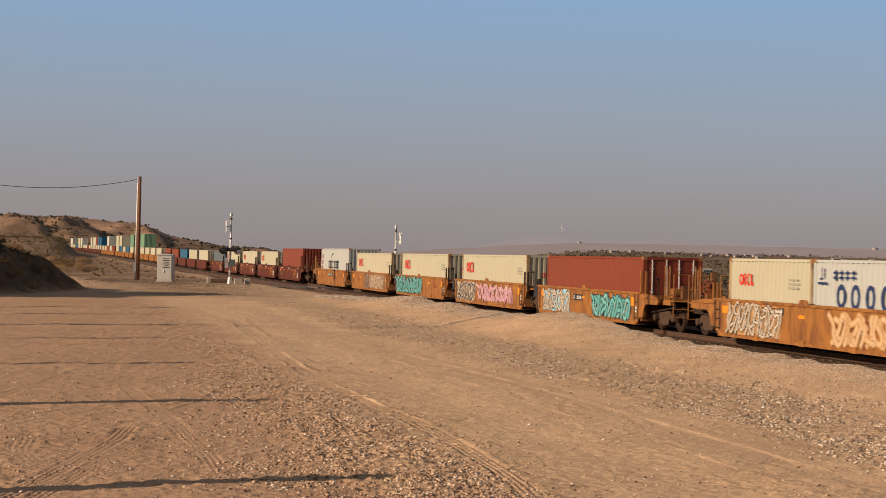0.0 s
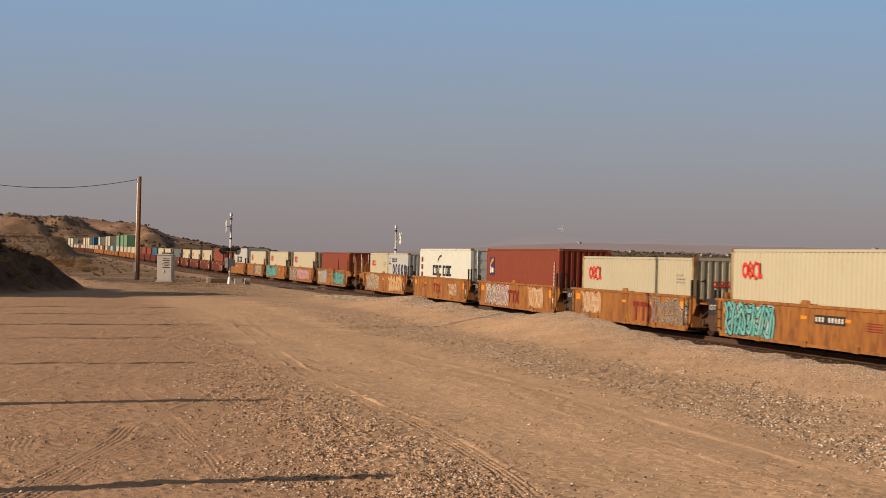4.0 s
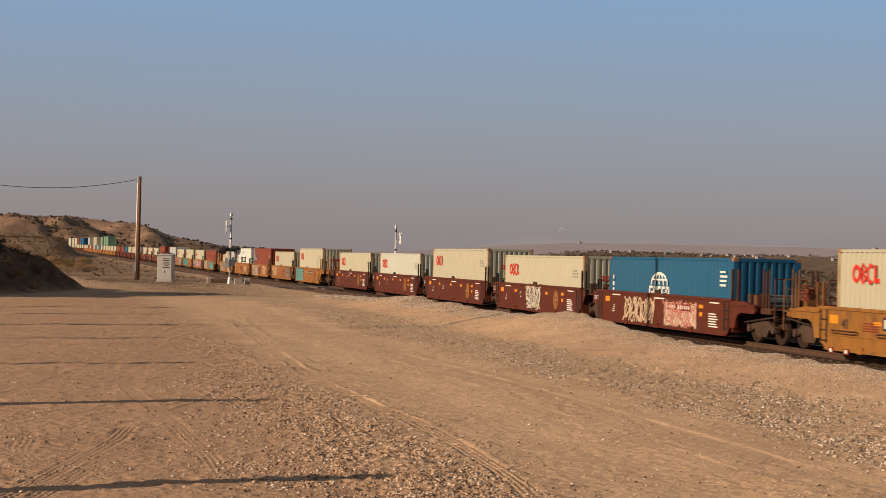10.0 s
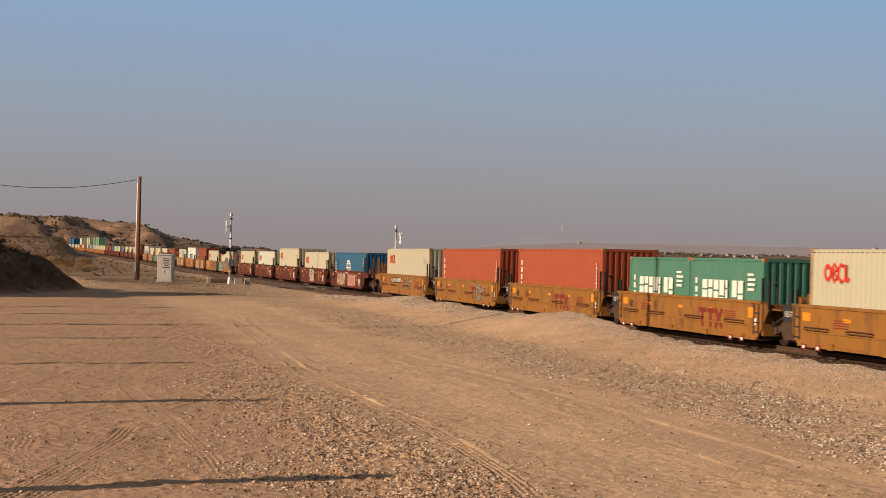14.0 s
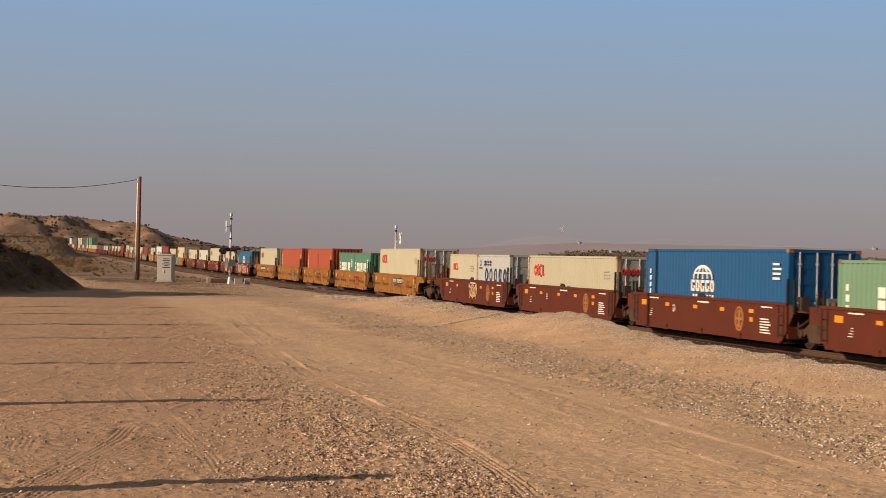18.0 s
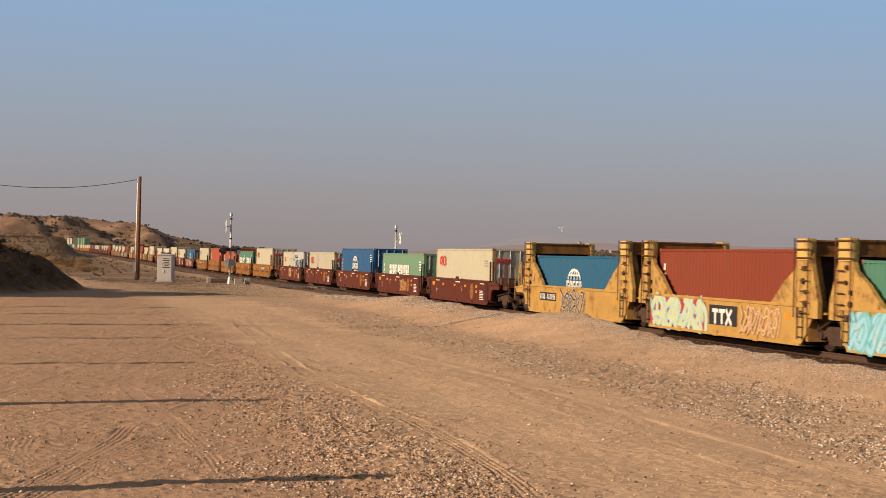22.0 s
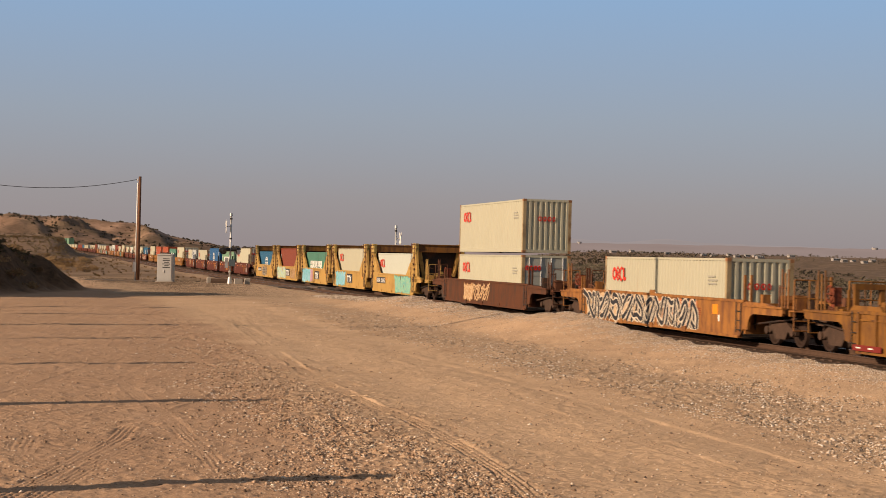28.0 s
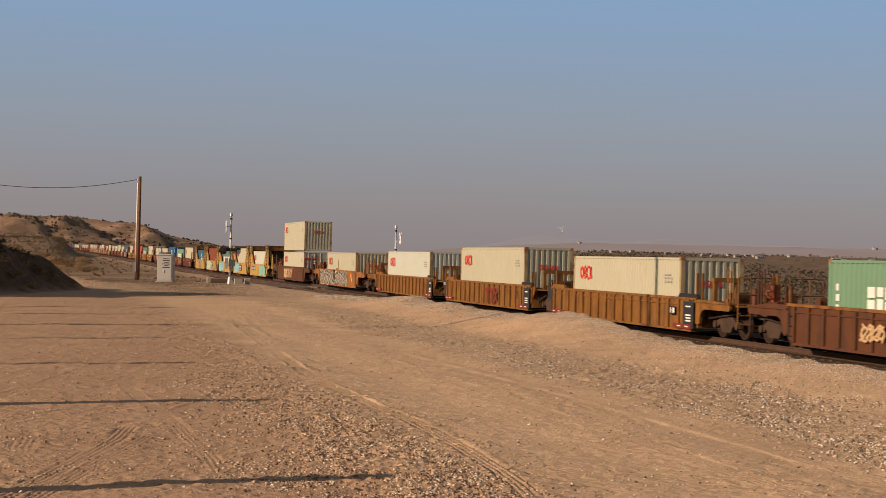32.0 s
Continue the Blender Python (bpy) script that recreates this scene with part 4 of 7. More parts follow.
# ---- freight train: well cars ----
def graffiti(car, seed, x0, x1, z0, z1, base, line, y, n=6, w=0.07, fill=True):
    """A sprayed piece on a car side: a ragged cloud, then crowded fat swerving strokes, edged dark or pale, with thin shines on top."""
    r = random.Random(seed)
    hh, wid = z1 - z0, (x1 - x0) / n
    fat = min(max(w, 0.05), 0.17)
    body, shine = [], []

    def sway(pts):
        """The points joined by a smooth line."""
        out_ = []
        q = [pts[0]] + pts + [pts[-1]]
        for i in range(1, len(q) - 2):
            for k in range(5):
                t = k / 5
                out_.append(tuple(0.5 * (2 * q[i][a] + (q[i + 1][a] - q[i - 1][a]) * t + (2 * q[i - 1][a] - 5 * q[i][a] + 4 * q[i + 1][a] - q[i + 2][a]) * t * t + (3 * q[i][a] - q[i - 1][a] - 3 * q[i + 1][a] + q[i + 2][a]) * t ** 3) for a in (0, 1)))
        return [(p, min(max(z, z0 + 0.02), z1 - 0.02)) for p, z in out_ + [pts[-1]]]

    for k in range(n):
        cx, lean = x0 + (k + 0.5) * wid, r.uniform(-0.25, 0.25) * wid

        def at(u, v):
            return cx + wid * 0.62 * u + lean * v, (z0 + z1) / 2 + hh * 0.5 * v

        j = [r.uniform(-0.22, 0.22) for _ in range(14)]
        st = [[(0.75 * math.cos(a + j[0] * 9) + j[1], 0.80 * math.sin(a + j[0] * 9) * (0.7 + 0.3 * math.cos(3 * a)) + j[2]) for a in (0.5 * i for i in range(11 + int(20 * abs(j[3]))))],
              [(1.1 + j[4], 0.9), (0.5, 0.35 + j[5]), (0.65 + j[6], -0.3), (-0.1, -0.85 + j[7]), (-0.5 + j[8], 0.1), (-0.9, 0.95 + j[9])],
              [(0.9 + j[10], -0.95), (0.1 + j[11], -0.1), (-0.35, 0.75 + j[12]), (-1.0, 0.2 + j[13]), (-0.7, -0.95)]]
        r.shuffle(st)
        for pts in st:
            body.append(sway([at(*p) for p in pts]))
        for _ in range(2):
            a = (r.uniform(-0.6, 0.6), r.uniform(-0.7, 0.8))
            shine.append((sway([at(*a), at(a[0] + r.uniform(-0.3, 0.3), a[1] - 0.2), at(a[0] + r.uniform(-0.4, 0.4), a[1] - 0.45)]), 0.024))
    if fill:
        bm = bmesh.new()
        m = 3 * n + 2
        up = [(x0 - 0.1 + (x1 - x0 + 0.2) * i / m, z1 - hh * r.uniform(0.0, 0.16)) for i in range(m + 1)]
        dn = [(x1 + 0.1 - (x1 - x0 + 0.2) * i / m, z0 + hh * r.uniform(0.0, 0.14)) for i in range(m + 1)]
        bm.faces.new([bm.verts.new((p[0], y, p[1])) for p in up + dn])
        part("graffiti", bm, M[base], car, "spray-painted graffiti patch")
    edge_m = {"g_white": "g_black", "g_black": "g_white", "g_teal": "g_black", "g_sky": "g_teal", "g_green": "g_teal", "g_lime": "g_sky", "g_tan": "g_haze", "g_pink": "g_white", "g_red": "g_white"}.get(line, "g_haze")
    if edge_m == "g_black" and w < 0.062:
        edge_m = "g_haze"
    decal(car, "graffiti", M[edge_m], strokes=[(p, fat * 1.7) for p in body], y=y + 0.003, step=0.0016, label="dark edge of the spray-painted strokes")
    decal(car, "graffiti", M[line], strokes=[(p, fat) for p in body], y=y + 0.0038, step=0.0016, label="spray-painted graffiti strokes")
    if w > 0.08:
        decal(car, "graffiti", M[{"g_black": "g_tan", "g_white": "g_sky"}.get(line, "g_white")], strokes=shine, y=y + 0.006 + 0.0016 * len(body), label="thin strokes inside the graffiti")


def side_outline(half, z0, z1, slope=0.35):
    return [(-half, 0.52), (-half + slope, z0), (half - slope, z0), (half, 0.52), (half, z1), (-half, z1)]


def ladder(car, x, y, z0, z1, width=0.40, material="steel"):
    bm = bmesh.new()
    for dx in (-width / 2, width / 2):
        rod(bm, (x + dx, y, z0), (x + dx, y, z1), 0.018, 6)
    z = z0 + 0.08
    while z < z1:
        rod(bm, (x - width / 2, y, z), (x + width / 2, y, z), 0.014, 6)
        z += 0.30
    part("ladder", bm, M[material], car, "steel grab ladder")


def well_car(style, front="joint", rear="joint", half=6.62, joint=7.706, reach=10.02, label="", far=False):
    """One well of a well car, its middle over the origin at rail height. Ends: joint (shared bogie) or coupler (own bogie)."""
    paint = {"brown": "well_brown", "orange": "well_orange", "yellow": "well_yellow", "bulk": "bulk_yellow", "rib": "rib_ochre", "rust": "well_rust", "single": "well_orange", "single_brown": "well_rust"}[style]
    pm = M[paint]
    em = M[{"brown": "end_brown", "orange": "well_orange", "single": "well_orange", "yellow": "end_ochre", "bulk": "bulk_post", "rib": "rib_ochre"}.get(style, "well_rust")]
    car = holder("well_car", label, "rail car", "cars of the freight train")
    top = 1.36 if style != "rib" else 1.30
    Y = 1.50
    for sg in (1, -1):
        bm = bmesh.new()
        prism(bm, side_outline(half, 0.20, top), sg * (Y - 0.06), sg * Y)
        s = part("side_wall", bm, pm, car)
        bm = bmesh.new()
        box(bm, -half, half, sg * (Y - 0.13), sg * (Y + 0.035), top - 0.05, top + 0.035)
        part("top_chord", bm, M["rib_ochre"] if style == "rust" else pm, car)
        bm = bmesh.new()
        box(bm, -half + 0.4, half - 0.4, sg * (Y - 0.12), sg * (Y + 0.03), 0.15, 0.235)
        part("bottom_sill", bm, pm, car)
        if style in ("rib", "rust"):
            n = 17
            for k in range(n):
                bm = bmesh.new()
                x = -half + 0.55 + k * (2 * half - 1.1) / (n - 1)
                prism(bm, [(x - 0.06, 0.24), (x + 0.06, 0.24), (x + 0.06, top - 0.05), (x - 0.06, top - 0.05)], sg * Y, sg * (Y + 0.07))
                part("rib", bm, pm, s)
            bm = bmesh.new()
            box(bm, -half + 0.3, half - 0.3, sg * Y, sg * (Y + 0.035), top - 0.24, top - 0.19)
            part("rub_strip", bm, pm, s)
        elif not far:
            for x in ((-3.2, 0.0, 3.2) if style != "yellow" else (-5.2, -2.2, 0.9, 4.1)):
                bm = bmesh.new()
                box(bm, x - 0.16, x + 0.16, sg * (Y - 0.05), sg * (Y + 0.05), 0.13, 0.32)
                part("bracket", bm, pm, s)
        if style == "yellow":
            bm = bmesh.new()
            box(bm, -half + 0.1, half - 0.1, sg * Y, sg * (Y + 0.025), 0.58, 0.62)
            part("rub_strip", bm, pm, s)
            for x in (-4.6, -1.2, 2.4, 5.0):
                bm = bmesh.new()
                for z in (0.66, 0.74):
                    rod(bm, (x - 0.75, sg * (Y + 0.07), z), (x + 0.75, sg * (Y + 0.07), z), 0.016, 6)
                for dx in (-0.75, 0.75):
                    rod(bm, (x + dx, sg * Y, 0.70), (x + dx, sg * (Y + 0.07), 0.70), 0.016, 6)
                part("grab_rail", bm, M["rust"], s)
        if style == "rib":
            for q in (1, -1):
                bm = bmesh.new()
                prism(bm, [(q * (half - 1.75), top + 0.03), (q * (half - 1.6), top + 0.17), (q * (half - 0.1), top + 0.17), (q * (half + 0.1), top + 0.03)], sg * (Y - 0.12), sg * (Y - 0.02))
                part("box_guide", bm, pm if q > 0 else M["black"], car, "sloped guide on the car's top edge")
        if style in ("brown", "orange", "single") and not far:
            bm = bmesh.new()
            prism(bm, [(-0.35, top), (0.35, top), (0.2, top + 0.16), (-0.2, top + 0.16)], sg * (Y - 0.02), sg * (Y + 0.03))
            part("guide_cleat", bm, M["steel"] if style == "brown" else pm, car)
    bm = bmesh.new()
    box(bm, -half + 0.3, half - 0.3, -1.38, 1.38, 0.14, 0.19)
    part("floor_pan", bm, M["steel"], car)
    for sg, kind in ((1, front), (-1, rear)):
        jx = joint if kind == "joint" else reach
        bm = bmesh.new()
        box(bm, sg * (half - 0.12), sg * half, -1.44, 1.44, 0.3, top - 0.06)
        part("end_wall", bm, pm, car)
        bm = bmesh.new()
        box(bm, sg * half, sg * (jx - 0.1), -0.42, 0.42, 0.72, 1.02)
        part("draft_sill", bm, M["bogie"], car)
        bm = bmesh.new()
        deck = jx - 0.16 if kind == "joint" else jx - 0.55
        # one plate, its top pressed into cross ridges
        prof = [(sg * half, 1.12)]
        for k in range(6):
            xx = half + 0.08 + k * (deck - half - 0.16) / 5
            prof += [(sg * (xx - 0.03), 1.165), (sg * (xx - 0.03), 1.19), (sg * (xx + 0.03), 1.19), (sg * (xx + 0.03), 1.165)]
        prism(bm, prof + [(sg * deck, 1.12)], -1.30, 1.30)
        part("end_platform", bm, em, car, "ridged steel end platform")
        if kind == "coupler" and not far:
            # the side sill runs on over the bogie, arched above its wheels
            ln = 1.75 if half < 7 else 2.75
            for y in (1.46, -1.46):
                bm = bmesh.new()
                arch = [(sg * (half + 0.28 + 0.42 * (1 - math.cos(a))), 0.45 + 0.52 * math.sin(a)) for a in (0.0, 0.5, 1.0, 1.57)]
                prism(bm, [(sg * (half - 0.02), 0.45)] + arch + [(sg * (half + ln), 0.97), (sg * (half + ln + 0.08), 1.05), (sg * (half + ln + 0.08), 1.20), (sg * (half + ln * 0.55), top - 0.02), (sg * (half - 0.02), top - 0.02)], y - 0.05, y + 0.05)
                part("end_sill", bm, pm, car)
                bm = bmesh.new()
                box(bm, sg * (half - 0.02), sg * (half + ln + 0.1), y - 0.09, y + 0.09, 1.19, 1.25)
                part("end_chord", bm, pm, car)
        for y in (1.38, -1.38):
            bm = bmesh.new()
            prism(bm, [(sg * half, 0.70), (sg * (half + 0.30), 1.08), (sg * (half + 0.30), 1.24), (sg * half, top)], y - 0.05, y + 0.05)
            part("end_gusset", bm, em, car)
            if sg > 0 and y > 0 and kind == "joint" and style not in ("bulk", "rust"):
                bm = bmesh.new()
                box(bm, half + 0.02, half + 0.80, 1.385, 1.432, 0.80, 1.33)
                part("load_plate", bm, pm if style == "brown" else M["g_black"], car, "black plate with a stencilled load figure")
        bm = bmesh.new()
        rod(bm, (sg * (half + 0.25), -0.75, 1.38), (sg * (half + 0.25), 0.35, 1.38), 0.19, 12)
        box(bm, sg * (half + 0.1), sg * (half + 0.4), -0.7, 0.3, 1.17, 1.24)
        part("air_reservoir", bm, M["slate"] if style == "brown" else em, car, "brake reservoir on its cradle")
        if far:
            if kind == "coupler" or sg < 0:
                add_truck(car, sg * (jx - 1.95 if kind == "coupler" else jx))
            continue
        # pipes, valves and levers crowded on the end platform
        rr = random.Random(int(half * 10) + (3 if sg > 0 else 5) + len(style))
        for _ in range(9 if kind == "coupler" else 5):
            xx, yy, zz = rr.uniform(half + 0.15, deck - 0.15), rr.uniform(-1.15, 1.25), rr.uniform(1.35, 2.0)
            bm = bmesh.new()
            if rr.random() < 0.55:
                rod(bm, (sg * xx, yy, 1.17), (sg * xx, yy, zz), 0.035, 6)
                rod(bm, (sg * xx, yy, zz - 0.05), (sg * (xx + rr.uniform(-0.4, 0.4)), yy + rr.uniform(-0.5, 0.5), zz - 0.1), 0.028, 6)
                part("brake_pipe", bm, M[rr.choice(("steel", "rust", "rust"))], car)
            else:
                box(bm, sg * (xx - 0.12), sg * (xx + 0.12), yy - 0.14, yy + 0.14, 1.17, 1.17 + (zz - 1.17) * 0.7)
                part("valve_box", bm, rr.choice((em, em, M["bogie"], M["rust"])), car)
        for yy in (1.15, -1.15):
            bm = bmesh.new()
            rod(bm, (sg * half, yy, 0.62), (sg * (deck - 0.1), yy, 0.92), 0.035, 6)
            rod(bm, (sg * (half + 0.1), yy, 0.45), (sg * (half + 0.1), yy, 1.15), 0.03, 6)
            part("brake_pipe", bm, M["steel"], car)
        if style == "rib":
            # an open steel frame between the wells
            bm = bmesh.new()
            fx = half + 0.55
            for yy in (0.25, 1.05):
                box(bm, sg * (fx - 0.07), sg * (fx + 0.07), yy - 0.07, yy + 0.07, 1.15, 1.92)
            box(bm, sg * (fx - 0.09), sg * (fx + 0.09), 0.16, 1.14, 1.90, 2.06)
            part("guide_frame", bm, pm, car, "ochre steel frame on the end platform")
        # posts that guide the boxes, and hand holds
        if style != "bulk":
            tall = 2.12 if style in ("brown", "yellow") else 1.95
            if kind == "coupler":
                tall += 0.25
            for x_, y_ in ((half - 0.12, 1.43), (half + 0.30, 1.40), (half + 0.30, -1.40), (half - 0.12, -1.43)):
                bm = bmesh.new()
                box(bm, sg * (x_ - 0.035), sg * (x_ + 0.035), y_ - 0.035, y_ + 0.035, 1.15, tall - (0.3 if sg > 0 else 0))
                part("stanchion", bm, em if kind == "coupler" or style in ("rib", "single") else M["black"], car)
        ladder(car, sg * (half - 0.35), 1.545, 0.34, 1.30, 0.36, "black")
        ladder(car, sg * (half - 0.35), -1.545, 0.34, 1.30, 0.36, "black")
        if kind == "coupler":
            add_truck(car, sg * (jx - 1.95))
            bm = bmesh.new()
            box(bm, sg * (jx - 0.75), sg * (jx + 0.0), -0.11, 0.11, 0.76, 0.99)
            prism(bm, [(sg * (jx - 0.08), -0.16), (sg * (jx + 0.10), -0.16), (sg * (jx + 0.12), 0.02), (sg * (jx - 0.02), 0.16), (sg * (jx - 0.1), 0.16)], 0.70, 1.02, "z")
            part("coupler", bm, M["rust"], car, "rusty knuckle coupler")
            for q in (1, -1):
                bm = bmesh.new()
                xx = sg * (deck - 0.06)
                rod(bm, (xx, q * 1.28, 0.55), (xx, q * 1.28, 2.10), 0.024, 6)
                rod(bm, (xx, q * 0.55, 1.15), (xx, q * 0.55, 2.10), 0.024, 6)
                for z in (1.55, 2.10, 0.55, 0.85):
                    rod(bm, (xx, q * (0.55 if z > 1 else 0.75), z), (xx, q * 1.28, z), 0.02, 6)
                part("end_railing", bm, em, car, "steel end railing")
            for y in (1.2, -1.2):
                bm = bmesh.new()
                box(bm, sg * (half + 0.6), sg * (deck - 0.3), y - 0.10, y + 0.10, 0.98, 1.12)
                part("side_beam", bm, em, car)
            for k in range(3):
                bm = bmesh.new()
                xx = sg * (deck - 0.55 - 0.22 * k)
                rod(bm, (xx, 1.24, 1.0), (xx, 1.24, 2.42 - 0.1 * (k % 2)), 0.03, 6)
                part("guide_post", bm, em, car)
            bm = bmesh.new()
            if sg < 0:
                bm.free()
                continue
            cx_ = deck - 0.3
            box(bm, cx_ - 0.14, cx_ + 0.14, 0.42, 0.64, 1.17, 1.92)
            rod(bm, (cx_, 0.64, 1.72), (cx_, 0.74, 1.72), 0.05, 8)
            for i in range(14):
                a0, a1 = i * math.pi / 7, (i + 1) * math.pi / 7
                rod(bm, (cx_ + 0.25 * math.cos(a0), 0.74, 1.72 + 0.25 * math.sin(a0)), (cx_ + 0.25 * math.cos(a1), 0.74, 1.72 + 0.25 * math.sin(a1)), 0.024, 5)
            for i in range(4):
                rod(bm, (cx_, 0.74, 1.72), (cx_ + 0.25 * math.cos(i * 1.571), 0.74, 1.72 + 0.25 * math.sin(i * 1.571)), 0.018, 5)
            part("hand_brake", bm, M["brake_red"], car, "red hand brake wheel and housing")
        elif sg < 0:
            add_truck(car, -jx)
    if style == "bulk":
        for sg in (1, -1):
            for y in (1.44, -1.44):
                bm = bmesh.new()
                prism(bm, [(sg * 4.15, top), (sg * 5.1, 2.05), (sg * 5.85, 2.45), (sg * 6.05, 2.90), (sg * 6.05, 3.30), (sg * 6.75, 3.30), (sg * 6.9, 2.6), (sg * 7.35, 1.5), (sg * 7.35, 1.0), (sg * 6.62, 1.0), (sg * 6.62, top)], y - 0.07, y + 0.07)
                b = part("bulkhead_post", bm, M["bulk_post"], car, "yellow bulkhead post with a sloping gusset")
                bm = bmesh.new()
                box(bm, sg * 6.0, sg * 6.80, y - 0.12, y + 0.10, 2.70, 3.35)
                part("post_cap", bm, M["bulk_cap"], b)
                bm = bmesh.new()
                for z in (2.78, 3.03, 3.28):
                    rod(bm, (sg * 5.9, y + 0.16, z), (sg * 6.9, y + 0.16, z), 0.022, 6)
                for x in (5.95, 6.85):
                    rod(bm, (sg * x, y + 0.16, 1.0), (sg * x, y + 0.16, 3.36), 0.022, 6)
                z = 1.15
                while z < 2.6:
                    rod(bm, (sg * 6.35, y + 0.16, z), (sg * 6.85, y + 0.16, z), 0.018, 6)
                    z += 0.32
                part("ladder", bm, M["rust"], b)
                if y > 0:
                    rq = random.Random(7 if sg > 0 else 9)
                    for k in range(5):
                        bm = bmesh.new()
                        hx, hz, hs = rq.uniform(6.0, 6.7), 1.15 + 0.33 * k + rq.uniform(-0.06, 0.06), rq.uniform(0.06, 0.13)
                        if k % 2:
                            rod(bm, (sg * hx, y + 0.06, hz), (sg * hx, y + 0.15, hz), hs, 10)
                        else:
                            box(bm, sg * (hx - hs), sg * (hx + hs), y + 0.06, y + 0.14, hz - 0.05, hz + 0.07)
                        part("latch", bm, M["bogie"], b)
            bm = bmesh.new()
            box(bm, sg * 6.05, sg * 6.72, -1.36, 1.36, 2.86, 3.28)
            box(bm, sg * 6.0, sg * 6.78, -1.36, 1.36, 3.26, 3.31)
            box(bm, sg * 6.0, sg * 6.78, -1.36, 1.36, 2.83, 2.88)
            part("bulkhead_beam", bm, M["rib_ochre"], car, "heavy cross beam of the bulkhead")
            # dark sheet added behind the beam to give the deep shade there
            bm = bmesh.new()
            box(bm, sg * 6.28, sg * 6.32, -1.36, 1.36, 1.19, 2.84)
            part("bulkhead_plate", bm, M["steel"], car, "dark sheet for the deep shade behind the bulkhead")
            for y in (0.9, -0.9):
                bm = bmesh.new()
                prism(bm, [(y - 0.1, 1.17), (y + 0.1, 1.17), (y + 0.45 * (1 if y > 0 else -1), 2.85), (y + 0.2 * (1 if y > 0 else -1), 2.85)], sg * 6.5, sg * 6.62, "x")
                part("brace", bm, M["bulk_post"], car)
    if far:
        return car
    # lettering panels and reflectors on the left side
    y = Y + 0.008
    amb, wh = [], []
    if style == "brown":
        amb = [(5.7, 5.2, 0.95, 1.15), (3.3, 2.95, 0.98, 1.10), (0.7, 0.35, 0.98, 1.10), (-1.6, -1.95, 0.98, 1.10), (-3.9, -4.25, 1.0, 1.12), (-3.95, -4.2, 0.72, 0.86)]
        wh = [(4.9, 4.0, 1.22, 1.26), (-4.8, -5.6, 1.2, 1.24), (0.35, -0.65, 1.20, 1.25)] + [(-4.75, -5.35 - 0.08 * (k % 3), 0.82 - 0.085 * k, 0.86 - 0.085 * k) for k in range(6)]
        wh += [(4.9 - 0.06 * k, 4.6, 0.58 + 0.08 * k, 0.60 + 0.08 * k) for k in range(4)] + [(x, x - 0.75, 0.165, 0.20) for x in (5.0, 2.4, -0.6, -3.1)]
        decal(car, "emblem", M["mark_brown"], rings=[(-3.15, 0.78, 0.34, 0.40, 0.06), (-3.15, 0.78, 0.24, 0.30, 0.04)], rects=[(-2.9, -3.4, 0.74, 0.82), (-3.09, -3.21, 0.5, 1.06)], y=y, label="faded round emblem")
    elif style in ("yellow", "orange", "single"):
        amb = [(5.95, 5.45, 0.92, 1.16), (3.4, 3.0, 0.96, 1.06), (0.3, -0.1, 0.96, 1.06), (-2.4, -2.8, 0.96, 1.06), (-5.6, -6.05, 0.85, 1.18)]
        wh = [(-6.1, -6.22, 0.62, 0.84)]
        if style == "yellow":
            decal(car, "conspicuity_strip", M["mark_maroon"], rects=[(x, x - 0.3, 0.07, 0.24) for x in (5.9, 5.0, -4.2, -5.1)], y=Y + 0.055)
            decal(car, "conspicuity_strip", M["mark_white"], rects=[(x - 0.08, x - 0.22, 0.11, 0.2) for x in (5.9, 5.0, -4.2, -5.1)], y=Y + 0.061)
        decal(car, "small_marking", M["mark_maroon"], rects=[(x, x - 0.9, 0.98 - 0.07 * k, 1.01 - 0.07 * k) for x in (4.0, -3.7) for k in range(4)], y=y)
    elif style == "rib":
        decal(car, "conspicuity_strip", M["mark_maroon"], rects=[(half - 0.3, half - 1.9, 0.235, 0.40), (-half + 1.9, -half + 0.3, 0.235, 0.40)], y=Y + 0.085)
        wh = [(half - 0.5, half - 0.75, 0.30, 0.34), (half - 1.2, half - 1.45, 0.30, 0.34), (-half + 0.8, -half + 0.5, 0.30, 0.34), (-half + 1.5, -half + 1.2, 0.30, 0.34)]
        y = Y + 0.092
        decal(car, "load_plate", M["g_black"], rects=[(-half + 1.0, -half + 0.06, 0.26, 1.2)], y=Y + 0.082, label="black plate with white bars")
        wh += [(-half + 0.75, -half + 0.3, z_, z_ + 0.05) for z_ in (0.5, 0.6, 0.7, 1.0)]
    elif style == "bulk":
        amb = [(5.4, 5.1, 0.9, 1.1), (-5.2, -5.5, 0.9, 1.1), (2.0, 1.7, 0.95, 1.1)]
    if amb:
        for a in amb:
            decal(car, "reflector", M["mark_amber"], rects=[a], y=y, label="amber reflective patch")
    if wh:
        decal(car, "small_marking", M["mark_white"], rects=wh, y=y)
    return car


# ---- freight train: the consist ----
MOVERS = []      # (object, metres ahead of the train's zero point, metres above the rails)
FLOOR = 0.16     # underside of the boxes above the rails
H8, H9 = 2.591, 2.896
PROTO = {}

